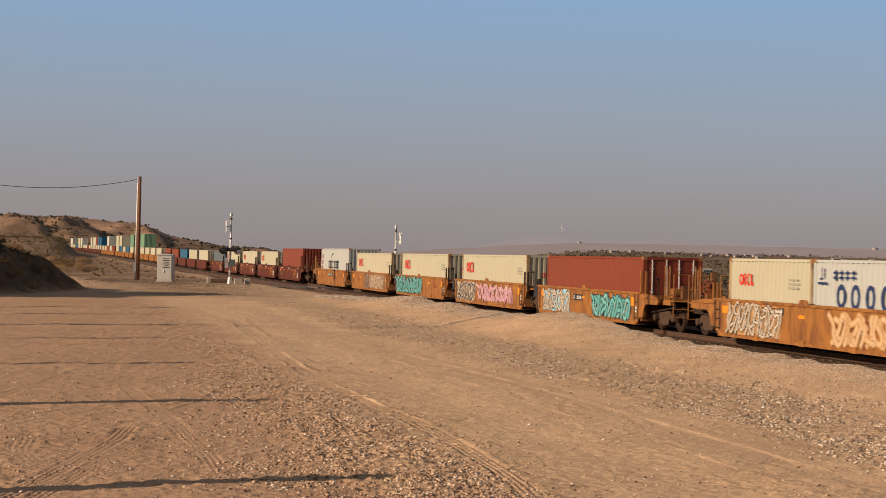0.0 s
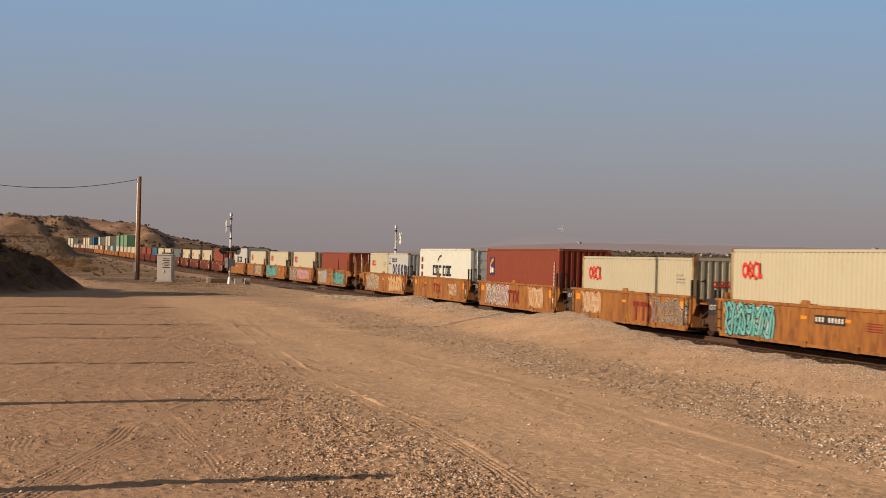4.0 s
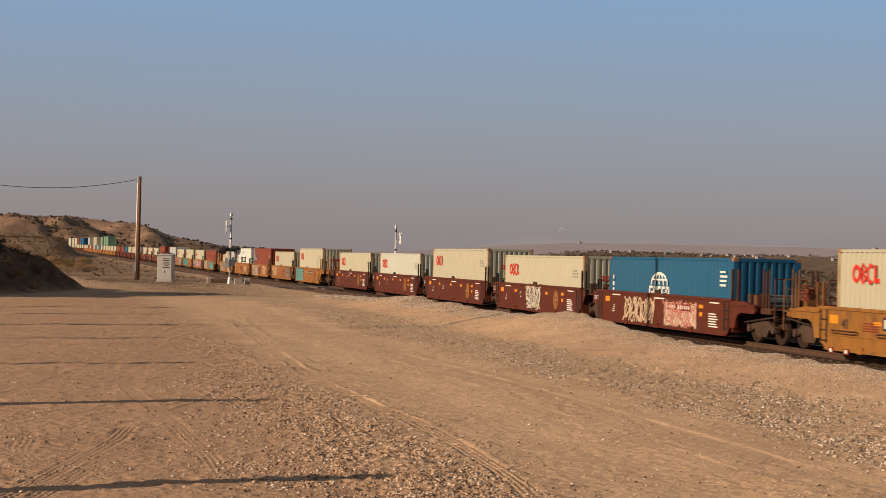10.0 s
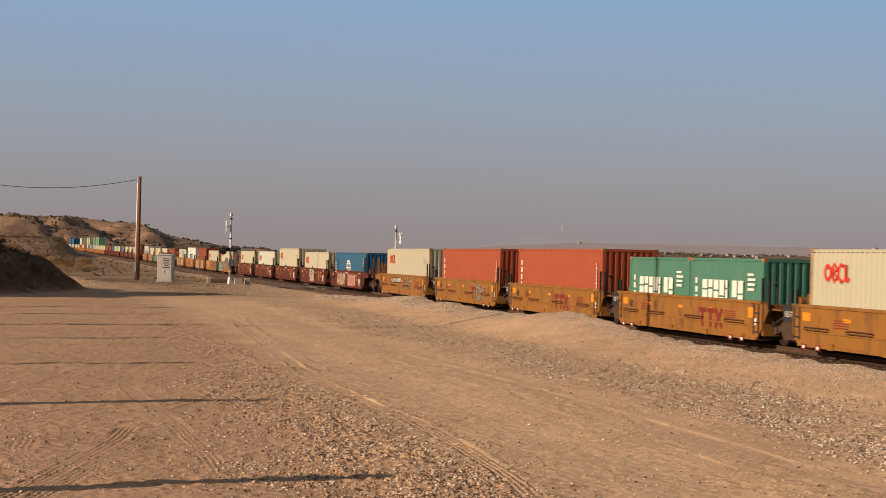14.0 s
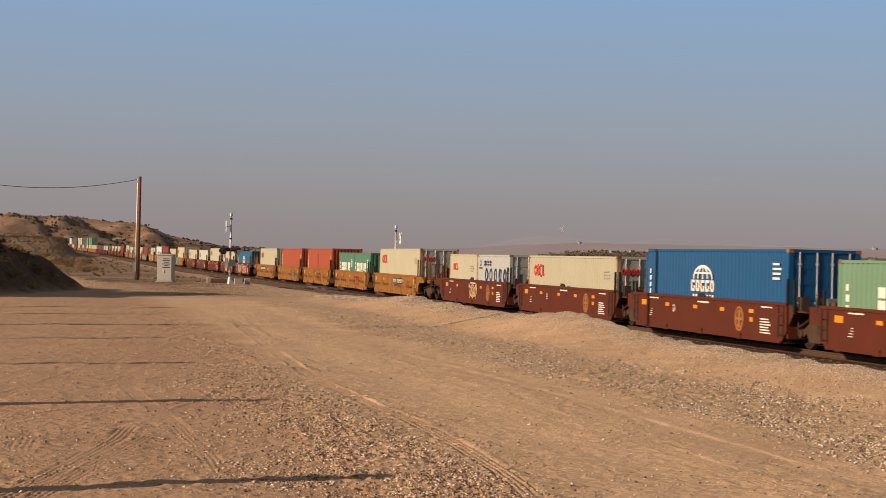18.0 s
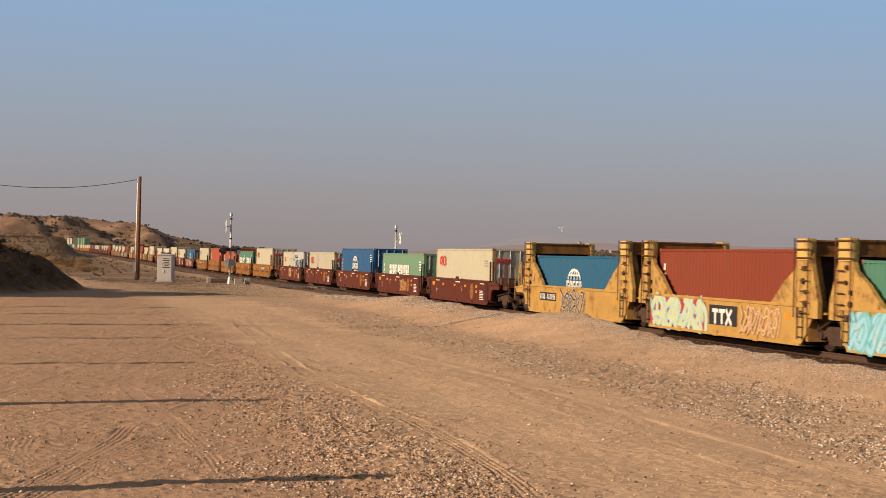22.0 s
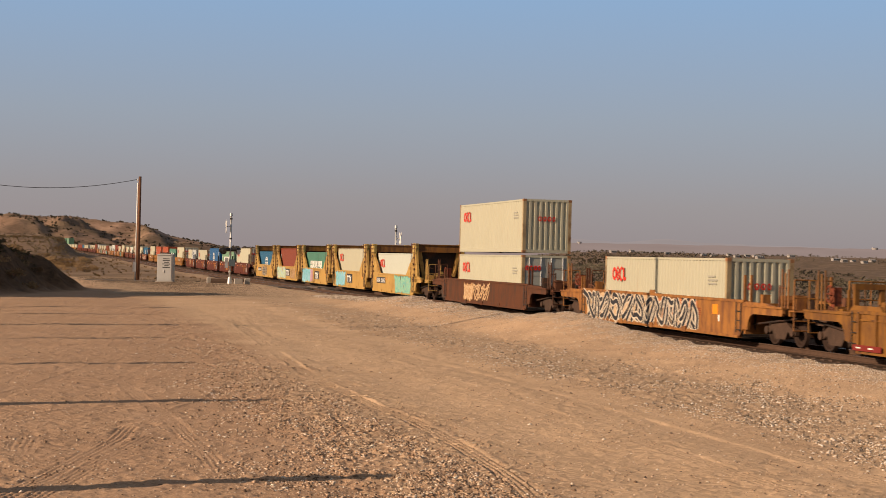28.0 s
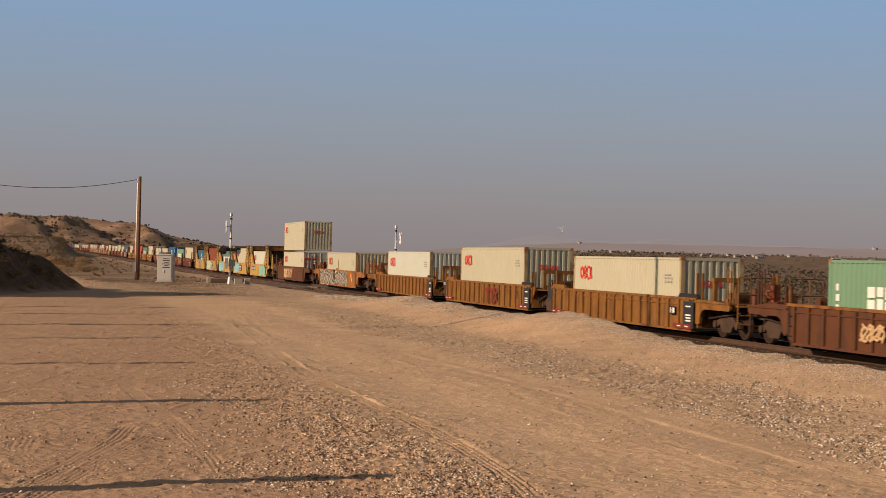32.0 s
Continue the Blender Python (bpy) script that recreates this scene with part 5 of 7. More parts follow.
BOX_LABEL = {
    "cream": "cream corrugated steel container with a red emblem", "white": "white corrugated steel container with faint stains", "bright_white": "bright white corrugated steel container with a dark swoosh",
    "grey": "pale grey corrugated steel container", "red": "oxide-red corrugated steel container", "orange_red": "orange-red corrugated steel container with white side letters",
    "blue": "blue corrugated steel container with a white globe emblem", "deep_blue": "deep blue corrugated steel container with a white globe emblem",
    "green": "sea-green corrugated steel container with white block shapes", "pale_green": "faded green corrugated steel container with white block shapes",
    "slate": "slate-blue corrugated steel container",
}
WELL_LABEL = {
    "brown": "dark red-brown steel well car with amber reflectors", "orange": "rusty orange steel well car with faded paint",
    "yellow": "ochre-yellow steel well car with grab rails", "bulk": "dirty yellow steel well car with tall end bulkheads",
    "rib": "ochre steel well car with vertical side ribs", "rust": "rust-brown steel well car", "single": "rusty orange stand-alone steel well car",
    "single_brown": "rust-brown stand-alone steel well car",
}


def put_box(paint, ahead, length=12.192, height=H8, rear="ribs", mark="", level=0.0, label="", trim=None, far=False):
    key = ("box", paint, length, height, rear, mark, far)
    lab = label or BOX_LABEL[paint] + (", high-cube" if height > 2.7 else "")
    if key not in PROTO:
        PROTO[key] = ob = container(paint, length, height, rear, lab, mark=mark, trim=trim, far=far)
    else:
        ob = copy_thing(PROTO[key], pose(0, 0, 0))
        ob["label"] = lab
    MOVERS.append((ob, ahead, FLOOR + level))
    return ob


def put_well(style, ahead, front="joint", rear="joint", extra=None, label="", **kw):
    key = ("well", style, front, rear, tuple(kw.items()))
    lab = label or WELL_LABEL[style]
    if extra:
        ob = well_car(style, front, rear, label=lab, **kw)
        extra(ob)
    elif key in PROTO:
        ob = copy_thing(PROTO[key], pose(0, 0, 0))
    else:
        PROTO[key] = ob = well_car(style, front, rear, label=lab, **kw)
    MOVERS.append((ob, ahead, 0.0))
    return ob


GY_ = 1.512


def tank_mark(car, x=7.25):
    words(car, "125 T", 0.24, x + 0.09, 0.98, M["mark_white"], 1.438, "white stencilled load figure")


def big_mark(car, x, s=1.0, m="mark_maroon", y=GY_):
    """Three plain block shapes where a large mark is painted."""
    r = []
    t_, b_ = 1.04, 1.04 - 0.60 * s
    for k in range(2):
        a = x - k * 0.66 * s
        r += [(a, a - 0.56 * s, t_ - 0.15 * s, t_), (a - 0.20 * s, a - 0.37 * s, b_, t_ - 0.15 * s)]
    a = x - 1.32 * s
    decal(car, "painted_mark", M[m], rects=r, strokes=[([(a, t_), (a - 0.54 * s, b_)], 0.15 * s), ([(a - 0.54 * s, t_), (a, b_)], 0.15 * s)], y=y, label="large painted mark of plain strokes")


def plate(car, x, w=2.0, z=0.86, h=0.26, y=GY_, frame_m="g_black", bar="mark_white"):
    """A dark strip with pale bars for a number that is not spelled out."""
    decal(car, "number_strip", M[frame_m], rects=[(x, x - w, z, z + h)], y=y, label="dark strip with pale bars")
    if not bar:
        return
    n = max(4, int(w / 0.2))
    decal(car, "number_strip", M[bar], rects=[(x - 0.09 - k * (w - 0.1) / n, x - 0.09 - k * (w - 0.1) / n - 0.085, z + 0.06, z + h - 0.06) for k in range(n) if k != n // 2 - 1], y=y + 0.005)


def deco(*calls):
    def run(car):
        for fn, a, kw in calls:
            fn(car, *a, **kw)
    return run


def call(fn, *a, **kw):
    return fn, a, kw


def short_text(car, text, x, z=0.55, size=0.4, m="g_black", y=GY_ + 0.001):
    words(car, text, size, x, z, M[m], y)


PITCH = 15.4117
HALF = 6.096


def five(front_ahead, style, boxes, decos, nested=None):
    """Five wells on shared bogies; boxes: what rides in each well, front to rear."""
    for i, (b, d) in enumerate(zip(boxes, decos)):
        mid = front_ahead - i * PITCH - HALF
        put_well(style, mid, "coupler" if i == 0 else "joint", "coupler" if i == 4 else "joint", d)
        load(mid, b)


def load(mid, b):
    for args in b:
        kind, kw = args[0], dict(args[1])
        off = kw.pop("off", 0.0)
        put_box(kind, mid + off, **kw)


def one(kind, **kw):
    return [(kind, kw)]


def pair(a, b, rear="ribs", level=0.0):
    """Two short boxes end to end."""
    return [(a, dict(length=6.058, off=3.06, mark="petal", level=level)), (b, dict(length=6.058, off=-3.06, mark="navy_blocks", rear=rear, level=level))]


CR = dict(mark="petal")
CR9 = dict(mark="petal", height=H9)
CRD = dict(mark="petal", rear="doors")
CR9D = dict(mark="petal", rear="doors", height=H9)

# wells that show in turn at the near end, front to rear
five(90.45, "orange",
     [one("grey", height=H9, mark="navy_word"), one("cream", **CR), one("cream", **CR), one("cream", **CR), one("red", rear="doors")],
     [deco(call(plate, 1.0)), deco(call(graffiti, 11, -5.2, 1.5, 0.3, 1.3, "g_white", "g_black", GY_, 6, 0.06, False), call(graffiti, 12, -4.8, -0.5, 0.3, 1.25, "g_haze", "g_white", GY_, 5, 0.060)),
      deco(call(graffiti, 13, -0.6, 6.2, 0.28, 1.32, "g_sky", "g_teal", GY_, 8, 0.13, False)),
      deco(call(graffiti, 14, 2.4, 5.9, 0.3, 1.3, "g_white", "g_black", GY_, 4, 0.14), call(graffiti, 15, -4.6, 1.6, 0.35, 1.25, "g_tan", "g_pink", GY_, 7, 0.07, False)),
      deco(call(graffiti, 16, 2.0, 5.5, 0.28, 1.3, "g_sky", "g_white", GY_, 4, 0.10), call(graffiti, 17, -5.4, -1.2, 0.3, 1.2, "g_teal", "g_teal", GY_, 5, 0.15, False), call(plate, 1.4, 1.2))])
five(8.56, "orange",
     [pair("cream", "grey"), one("bright_white", height=H9, mark="navy_word", rear="doors"), one("red", height=H9, mark="badge"), one("cream", **CR), one("cream", **CR9)],
     [deco(call(graffiti, 21, 1.6, 5.4, 0.25, 1.34, "g_haze", "g_white", GY_, 5, 0.078), call(graffiti, 22, -5.5, -1.8, 0.3, 1.25, "g_tan", "g_tan", GY_, 4, 0.12, False), call(plate, 2.9, 1.6, 1.02, 0.2)),
      deco(call(big_mark, 1.2, 0.9), call(graffiti, 24, -4.2, -2.6, 0.45, 1.1, "g_tan", "g_white", GY_, 3, 0.05, False), call(tank_mark,)),
      deco(call(graffiti, 25, 0.9, 4.9, 0.24, 1.32, "g_pink", "g_white", GY_, 5, 0.09), call(big_mark, 1.0, 1.0, y=GY_ + 0.01), call(graffiti, 26, -4.6, -2.6, 0.3, 1.3, "g_haze", "g_white", GY_, 2, 0.036), call(tank_mark,)),
      deco(call(graffiti, 27, 2.9, 5.0, 0.4, 1.3, "g_haze", "g_white", GY_, 3, 0.030), call(big_mark, -0.9, 1.2), call(graffiti, 28, -6.2, -2.9, 0.3, 1.28, "g_black", "g_black", GY_, 4, 0.06, False), call(tank_mark,), call(short_text, "40", 5.3, 0.45, 0.5)),
      deco(call(graffiti, 29, 2.2, 5.7, 0.24, 1.32, "g_sky", "g_teal", GY_, 5, 0.13), call(plate, -0.6, 1.9), call(tank_mark,))])
five(-73.13, "brown",
     [one("cream", **CR), one("white", **CR), one("cream", **CR9), one("cream", **CR), one("blue", mark="globe")],
     [deco(call(short_text, "B", 1.5, 0.75, 0.34, "mark_white")), deco(call(short_text, "E", 2.3, 0.75, 0.38, "mark_white"), call(tank_mark,)), deco(call(short_text, "D", 2.4, 0.75, 0.34, "mark_white"), call(tank_mark,)),
      deco(call(graffiti, 31, -0.7, 1.2, 0.25, 1.34, "g_white", "g_white", GY_, 3, 0.2), call(short_text, "C", 2.4, 0.75, 0.38, "mark_white"), call(tank_mark,)),
      deco(call(graffiti, 32, 0.4, 3.4, 0.25, 1.25, "g_white", "g_white", GY_, 5, 0.04, False), call(graffiti, 33, -3.6, -0.8, 0.25, 1.2, "g_white", "g_red", GY_, 4, 0.05), call(tank_mark,), call(plate, -1.0, 2.2, 0.85, 0.24, GY_ + 0.012, "mark_maroon"))])
five(-154.24, "yellow",
     [one("cream", **CR9), one("orange_red", height=H9, mark="tall_bars"), one("orange_red", height=H9, mark="tall_bars"), [("green", dict(length=6.058, off=3.06, mark="blocks")), ("green", dict(length=6.058, off=-3.06, mark="blocks"))], one("cream", **CR9D)],
     [deco(call(plate, 2.9, 2.7, 0.84, 0.36), call(short_text, "40", 5.25, 0.8), call(graffiti, 41, -2.2, -1.0, 0.45, 1.25, "g_black", "g_black", GY_, 2, 0.05, False), call(short_text, "B", -0.6, 0.85, 0.34)),
      deco(call(big_mark, -1.6, 1.05), call(tank_mark,), call(short_text, "C", 2.2, 0.88, 0.36), call(short_text, "40", 5.3, 0.80, 0.42), call(graffiti, 42, -4.0, -2.6, 0.3, 1.2, "g_black", "g_black", GY_, 2, 0.06, False)),
      deco(call(big_mark, -0.6, 1.05), call(tank_mark,), call(short_text, "D", 3.6, 0.88, 0.36), call(short_text, "40", 5.3, 0.80, 0.42)),
      deco(call(tank_mark,), call(short_text, "E", 2.6, 0.88, 0.36), call(short_text, "40", 5.3, 0.80, 0.42), call(big_mark, -1.6, 1.05)),
      deco(call(plate, 0.2, 2.6, 0.80, 0.36), call(tank_mark,))])
five(-235.52, "brown",
     [pair("cream", "grey", "doors"), one("cream", **CRD), one("deep_blue", height=H9, mark="globe", rear="doors"), one("pale_green", mark="blocks", rear="doors"), one("cream", **CR9D)],
     [deco(call(graffiti, 51, -0.9, 0.4, 0.4, 1.2, "g_tan", "g_tan", GY_, 2, 0.05, False)), deco(call(short_text, "E", 2.3, 0.78, 0.36, "mark_white")), deco(call(short_text, "D", 2.6, 0.8, 0.36, "mark_white")),
      deco(call(short_text, "C", 2.3, 0.78, 0.38, "mark_white"), call(graffiti, 52, -2.6, -0.9, 0.35, 1.1, "mark_brown", "mark_brown", GY_, 3, 0.07, False)), deco(call(short_text, "I", -1.0, 0.75, 0.34, "mark_white"))])
five(-317.09, "bulk",
     [one("blue", mark="globe"), one("red", height=H9, mark="tall_bars"), one("green", mark="blocks"), one("cream", **CR9), one("white", mark="petal", rear="plain")],
     [deco(call(plate, 4.6, 2.4, 0.72, 0.36), call(graffiti, 61, -1.6, 1.4, 0.3, 1.3, "g_black", "g_black", GY_, 3, 0.10, False)),
      deco(call(graffiti, 62, 1.0, 6.0, 0.22, 1.34, "g_red", "g_lime", GY_, 4, 0.16), call(plate, 0.6, 2.3, 0.50, 0.66, bar=""), call(big_mark, 0.3, 0.85, "mark_white", GY_ + 0.012), call(graffiti, 63, -4.8, -2.0, 0.3, 1.25, "g_black", "g_tan", GY_, 4, 0.06, False)),
      deco(call(graffiti, 64, 1.6, 6.0, 0.22, 1.34, "g_sky", "g_sky", GY_, 5, 0.18), call(graffiti, 65, 0.9, 1.9, 0.25, 1.3, "g_pink", "g_pink", GY_ + 0.003, 2, 0.12), call(plate, -0.2, 2.2, 0.50, 0.66, bar=""), call(big_mark, -0.45, 0.85, "mark_white", GY_ + 0.012)),
      deco(call(graffiti, 66, 1.4, 5.0, 0.22, 1.34, "g_lime", "g_sky", GY_, 4, 0.14), call(plate, 0.6, 2.2, 0.50, 0.66, bar=""), call(big_mark, 0.35, 0.85, "mark_white", GY_ + 0.012)),
      deco(call(plate, 4.9, 2.9, 0.72, 0.40), call(graffiti, 67, -5.4, -1.2, 0.22, 1.32, "g_red", "g_green", GY_, 6, 0.16, False))])
SOLO = dict(half=8.15, joint=9.8, reach=11.9)
mid = -401.11 - HALF
put_well("single_brown", mid, "coupler", "coupler", deco(call(graffiti, 71, 2.0, 3.6, 0.35, 1.15, "g_tan", "g_tan", GY_, 2, 0.16), call(graffiti, 72, -1.2, 1.6, 0.35, 1.28, "g_white", "g_tan", GY_, 3, 0.06, False)), **SOLO)
load(mid, one("cream", **CRD))
load(mid, one("cream", level=H8 + 0.11, **CR))
mid = -425.22 - HALF
put_well("single", mid, "coupler", "coupler", deco(call(graffiti, 73, -0.2, 7.3, 0.24, 1.34, "g_tan", "g_black", GY_, 6, 0.2), call(graffiti, 74, -4.2, -0.6, 0.26, 1.32, "g_orange", "g_black", GY_, 4, 0.16)), **SOLO)
load(mid, one("cream", **CR))
RIB = dict(half=8.25, joint=9.78, reach=11.85)
for i, (c_, b, d) in enumerate(((-448.75, one("white", **CR), deco(call(short_text, "53", -5.93, 0.72, 0.42, "g_black", 1.6))),
                                (-468.24, one("cream", **CR9), deco(call(big_mark, -0.5, 1.2, "mark_maroon", 1.592), call(short_text, "53", -5.93, 0.7, 0.42, "g_black", 1.6), call(tank_mark, 9.0))),
                                (-487.87, one("cream", **CR), deco(call(plate, -6.0, 0.5, 0.7, 0.3, 1.592))))):
    put_well("rib", c_ - HALF, "coupler" if i == 0 else "joint", "coupler" if i == 2 else "joint", d, **RIB)
    load(c_ - HALF, [(k_, dict(q_, level=(0.12, 0.07, 0.0)[i])) for k_, q_ in b])
mid = -511.38 - HALF
put_well("rust", mid, "coupler", "coupler", deco(call(graffiti, 75, 2.2, 3.4, 0.5, 1.0, "g_tan", "g_tan", 1.58, 2, 0.05, False)), **SOLO)
load(mid, one("pale_green", mark="blocks"))

# the far part of the train, already past the crossing when the shot begins
ahead = 112.41
FAR = [("brown", ["red9", "cream", "cream", "cream", "slate"]), ("brown", ["cream", "cream", "blue", "red", "red"]),
       ("orange", ["cream", "cream", "cream", "cream+pale_green", "cream+pale_green"]), ("orange", ["cream+pale_green", "blue", "cream", "blue+cream", "cream+cream"]),
       ("orange", ["red", "cream", "red+white", "cream", "cream"]), ("brown", ["cream+blue", "cream+blue", "cream+red", "cream+white", "cream+cream"]),
       ("brown", ["cream+white", "cream", "red", "white", "cream"]), ("brown", ["cream+white", "cream+cream", "blue", "cream", "cream+white"])]
for g, (style, loads) in enumerate(FAR):
    for i, ld in enumerate(loads):
        mid = ahead - HALF
        put_well(style, mid, "coupler" if i == 4 else "joint", "coupler" if i == 0 else "joint", far=ahead > 180)
        for k, nm in enumerate(ld.split("+")):
            high = nm.endswith("9") or k == 1
            nm = nm.rstrip("9")
            put_box(nm, mid, height=H9 if high else H8, mark="petal" if nm == "cream" else "", level=k * (H8 + 0.02), far=ahead > 180)
        ahead += PITCH if i < 4 else 20.05


# ---- crossing and yard ----
def stand(x, y, sink=0.0):
    return float(ground_z(np.array([x]), np.array([y]))[0]) - sink


def utility_pole(x, y, height, label, riser=False):
    p = holder("utility_pole", label, "utility pole", "utility poles")
    p.location = (x, y, stand(x, y, 0.05))
    bm = bmesh.new()
    rod(bm, (0, 0, -0.3), (0, 0, height), 0.16, 12, 0.115)
    part("shaft", bm, M["wood_pole"], p, "weathered brown wooden shaft", True)
    bm = bmesh.new()
    box(bm, -0.12, -0.02, -0.05, 0.05, height - 0.30, height - 0.22)
    rod(bm, (-0.20, 0, height - 0.38), (-0.20, 0, height - 0.18), 0.05, 8)
    part("insulator", bm, M["galv"], p, "pale insulator on a bracket")
    if riser:
        bm = bmesh.new()
        rod(bm, (-0.20, -0.03, 0), (-0.16, -0.03, height - 0.5), 0.055, 8)
        part("riser_pipe", bm, M["mark_white"], p, "white riser pipe up the pole", True)
        bm = bmesh.new()
        box(bm, -0.38, -0.12, -0.16, 0.02, 0.75, 1.55)
        part("meter_box", bm, M["galv"], p, "grey meter box")
    return p


def crossing_signal(x, y, face, label):
    """A flasher mast; face: +1 if its crossbuck looks at the yard, -1 if it looks away."""
    h = 0.2
    m = holder("crossing_signal", label, "crossing signal", "level crossing signals")
    m.location = (x, y, stand(x, y, 0.02))
    m.rotation_euler = (0, 0, h + (0 if face > 0 else math.pi))
    bm = bmesh.new()
    rod(bm, (0, 0, 0.1), (0, 0, 5.15), 0.075, 12)
    part("mast", bm, M["galv"], m, "silver tubular mast", True)
    bm = bmesh.new()
    rod(bm, (0, 0, 0), (0, 0, 0.55), 0.22, 12, 0.12)
    part("base", bm, M["galv"], m)
    bm = bmesh.new()
    rod(bm, (0, 0, 5.15), (0, 0, 5.38), 0.13, 12, 0.10)
    part("bell", bm, M["galv"], m, "bell on the mast's top")
    for k in (1, -1):
        bm = bmesh.new()
        box(bm, -0.03, 0.0, -0.6, 0.6, -0.115, 0.115)
        b = part("crossbuck_blade", bm, M["mark_white"], m, "white crossbuck blade")
        b.location, b.rotation_euler = (-0.34 - 0.01 * k, 0, 4.35), (radians(45 * k), 0, 0)
    bm = bmesh.new()
    rod(bm, (-0.34, 0, 4.35), (0, 0, 4.35), 0.03, 8)
    rod(bm, (0, -0.42, 2.62), (0, 0.42, 2.62), 0.04, 8)
    part("bracket", bm, M["galv"], m)
    for sg in (1, -1):
        for yy in (0.42, -0.42):
            bm = bmesh.new()
            rod(bm, (sg * 0.40, yy, 2.62), (sg * 0.44, yy, 2.62), 0.30, 20)
            d = part("flasher", bm, M["black"], m, "round black flasher with a hood")
            bm = bmesh.new()
            rod(bm, (sg * 0.03, yy, 2.62), (sg * 0.40, yy, 2.62), 0.12, 14)
            part("housing", bm, M["black"], d)
            bm = bmesh.new()
            seg = 10
            for i in range(seg):
                a0, a1 = math.pi * i / seg, math.pi * (i + 1) / seg
                pts = [(yy + 0.13 * math.cos(a0), 2.62 + 0.13 * math.sin(a0)), (yy + 0.13 * math.cos(a1), 2.62 + 0.13 * math.sin(a1)), (yy + 0.12 * math.cos(a1), 2.62 + 0.12 * math.sin(a1)), (yy + 0.12 * math.cos(a0), 2.62 + 0.12 * math.sin(a0))]
                prism(bm, pts, sg * 0.44, sg * 0.74, "x")
            part("hood", bm, M["black"], d)
            bm = bmesh.new()
            rod(bm, (sg * 0.44, yy, 2.62), (sg * 0.455, yy, 2.62), 0.11, 16)
            part("lens", bm, M["lens"], d, "unlit red lens")
    # a second pair of flashers for the side road
    bm = bmesh.new()
    rod(bm, (-0.48, 0, 2.50), (0.48, 0, 2.50), 0.035, 8)
    part("bracket", bm, M["galv"], m)
    for sg in (1, -1):
        bm = bmesh.new()
        rod(bm, (sg * 0.52, -0.05 * sg, 2.50), (sg * 0.52, 0.0, 2.50), 0.26, 18)
        d = part("flasher", bm, M["galv"] if sg > 0 else M["black"], m, "round flasher disc seen from behind")
        bm = bmesh.new()
        rod(bm, (sg * 0.52, -0.32, 2.50), (sg * 0.52, -0.04, 2.50), 0.11, 12, 0.14)
        part("housing", bm, M["galv"] if sg > 0 else M["black"], d)
        if sg < 0:
            bm = bmesh.new()
            rod(bm, (-0.85, 0, 2.52), (-0.45, 0, 2.52), 0.12, 12)
            part("hood", bm, M["black"], d)
    bm = bmesh.new()
    box(bm, -0.12, 0.36, -0.34, -0.08, 1.38, 1.88)
    part("junction_box", bm, M["slate"], m, "slate-grey junction box")
    bm = bmesh.new()
    box(bm, -0.40, -0.17, -0.30, -0.08, 1.25, 2.0)
    part("relay_box", bm, M["galv"], m, "pale relay box")
    for z in (3.4, 4.9, 0.9, 2.2):
        bm = bmesh.new()
        rod(bm, (0, 0, z), (0, 0, z + 0.10), 0.11, 10)
        part("collar", bm, M["black"] if z > 3 else M["galv"], m)
    return m


utility_pole(-24.25, 128.9, 8.35, "weathered wooden utility pole with a white riser pipe", True)
utility_pole(-40.0, 121.6, 8.6, "weathered wooden utility pole beside the yard")
utility_pole(-19.2, 47.9, 15.6, "tall weathered wooden utility pole beside the yard")
crossing_signal(-16.05, 122.3, 1, "silver level crossing signal with flashers and crossbuck")
crossing_signal(-3.75, 128.0, -1, "silver level crossing signal beyond the tracks")

# overhead wire between the two yard poles
cu = bpy.data.curves.new("overhead_wire", "CURVE")
cu.dimensions, cu.bevel_depth = "3D", 0.022
sp = cu.splines.new("POLY")
A_, B_ = Vector((-24.45, 128.9, 8.05)), Vector((-40.0, 121.6, 8.2))
sp.points.add(20)
for i in range(21):
    t_ = i / 20
    q_ = A_.lerp(B_, t_)
    sp.points[i].co = (q_.x, q_.y, q_.z - 4 * 1.05 * t_ * (1 - t_), 1)
cu.materials.append(M["black"])
tagged(new("overhead_wire", cu), "thin dark sagging overhead wire between poles", "wire")


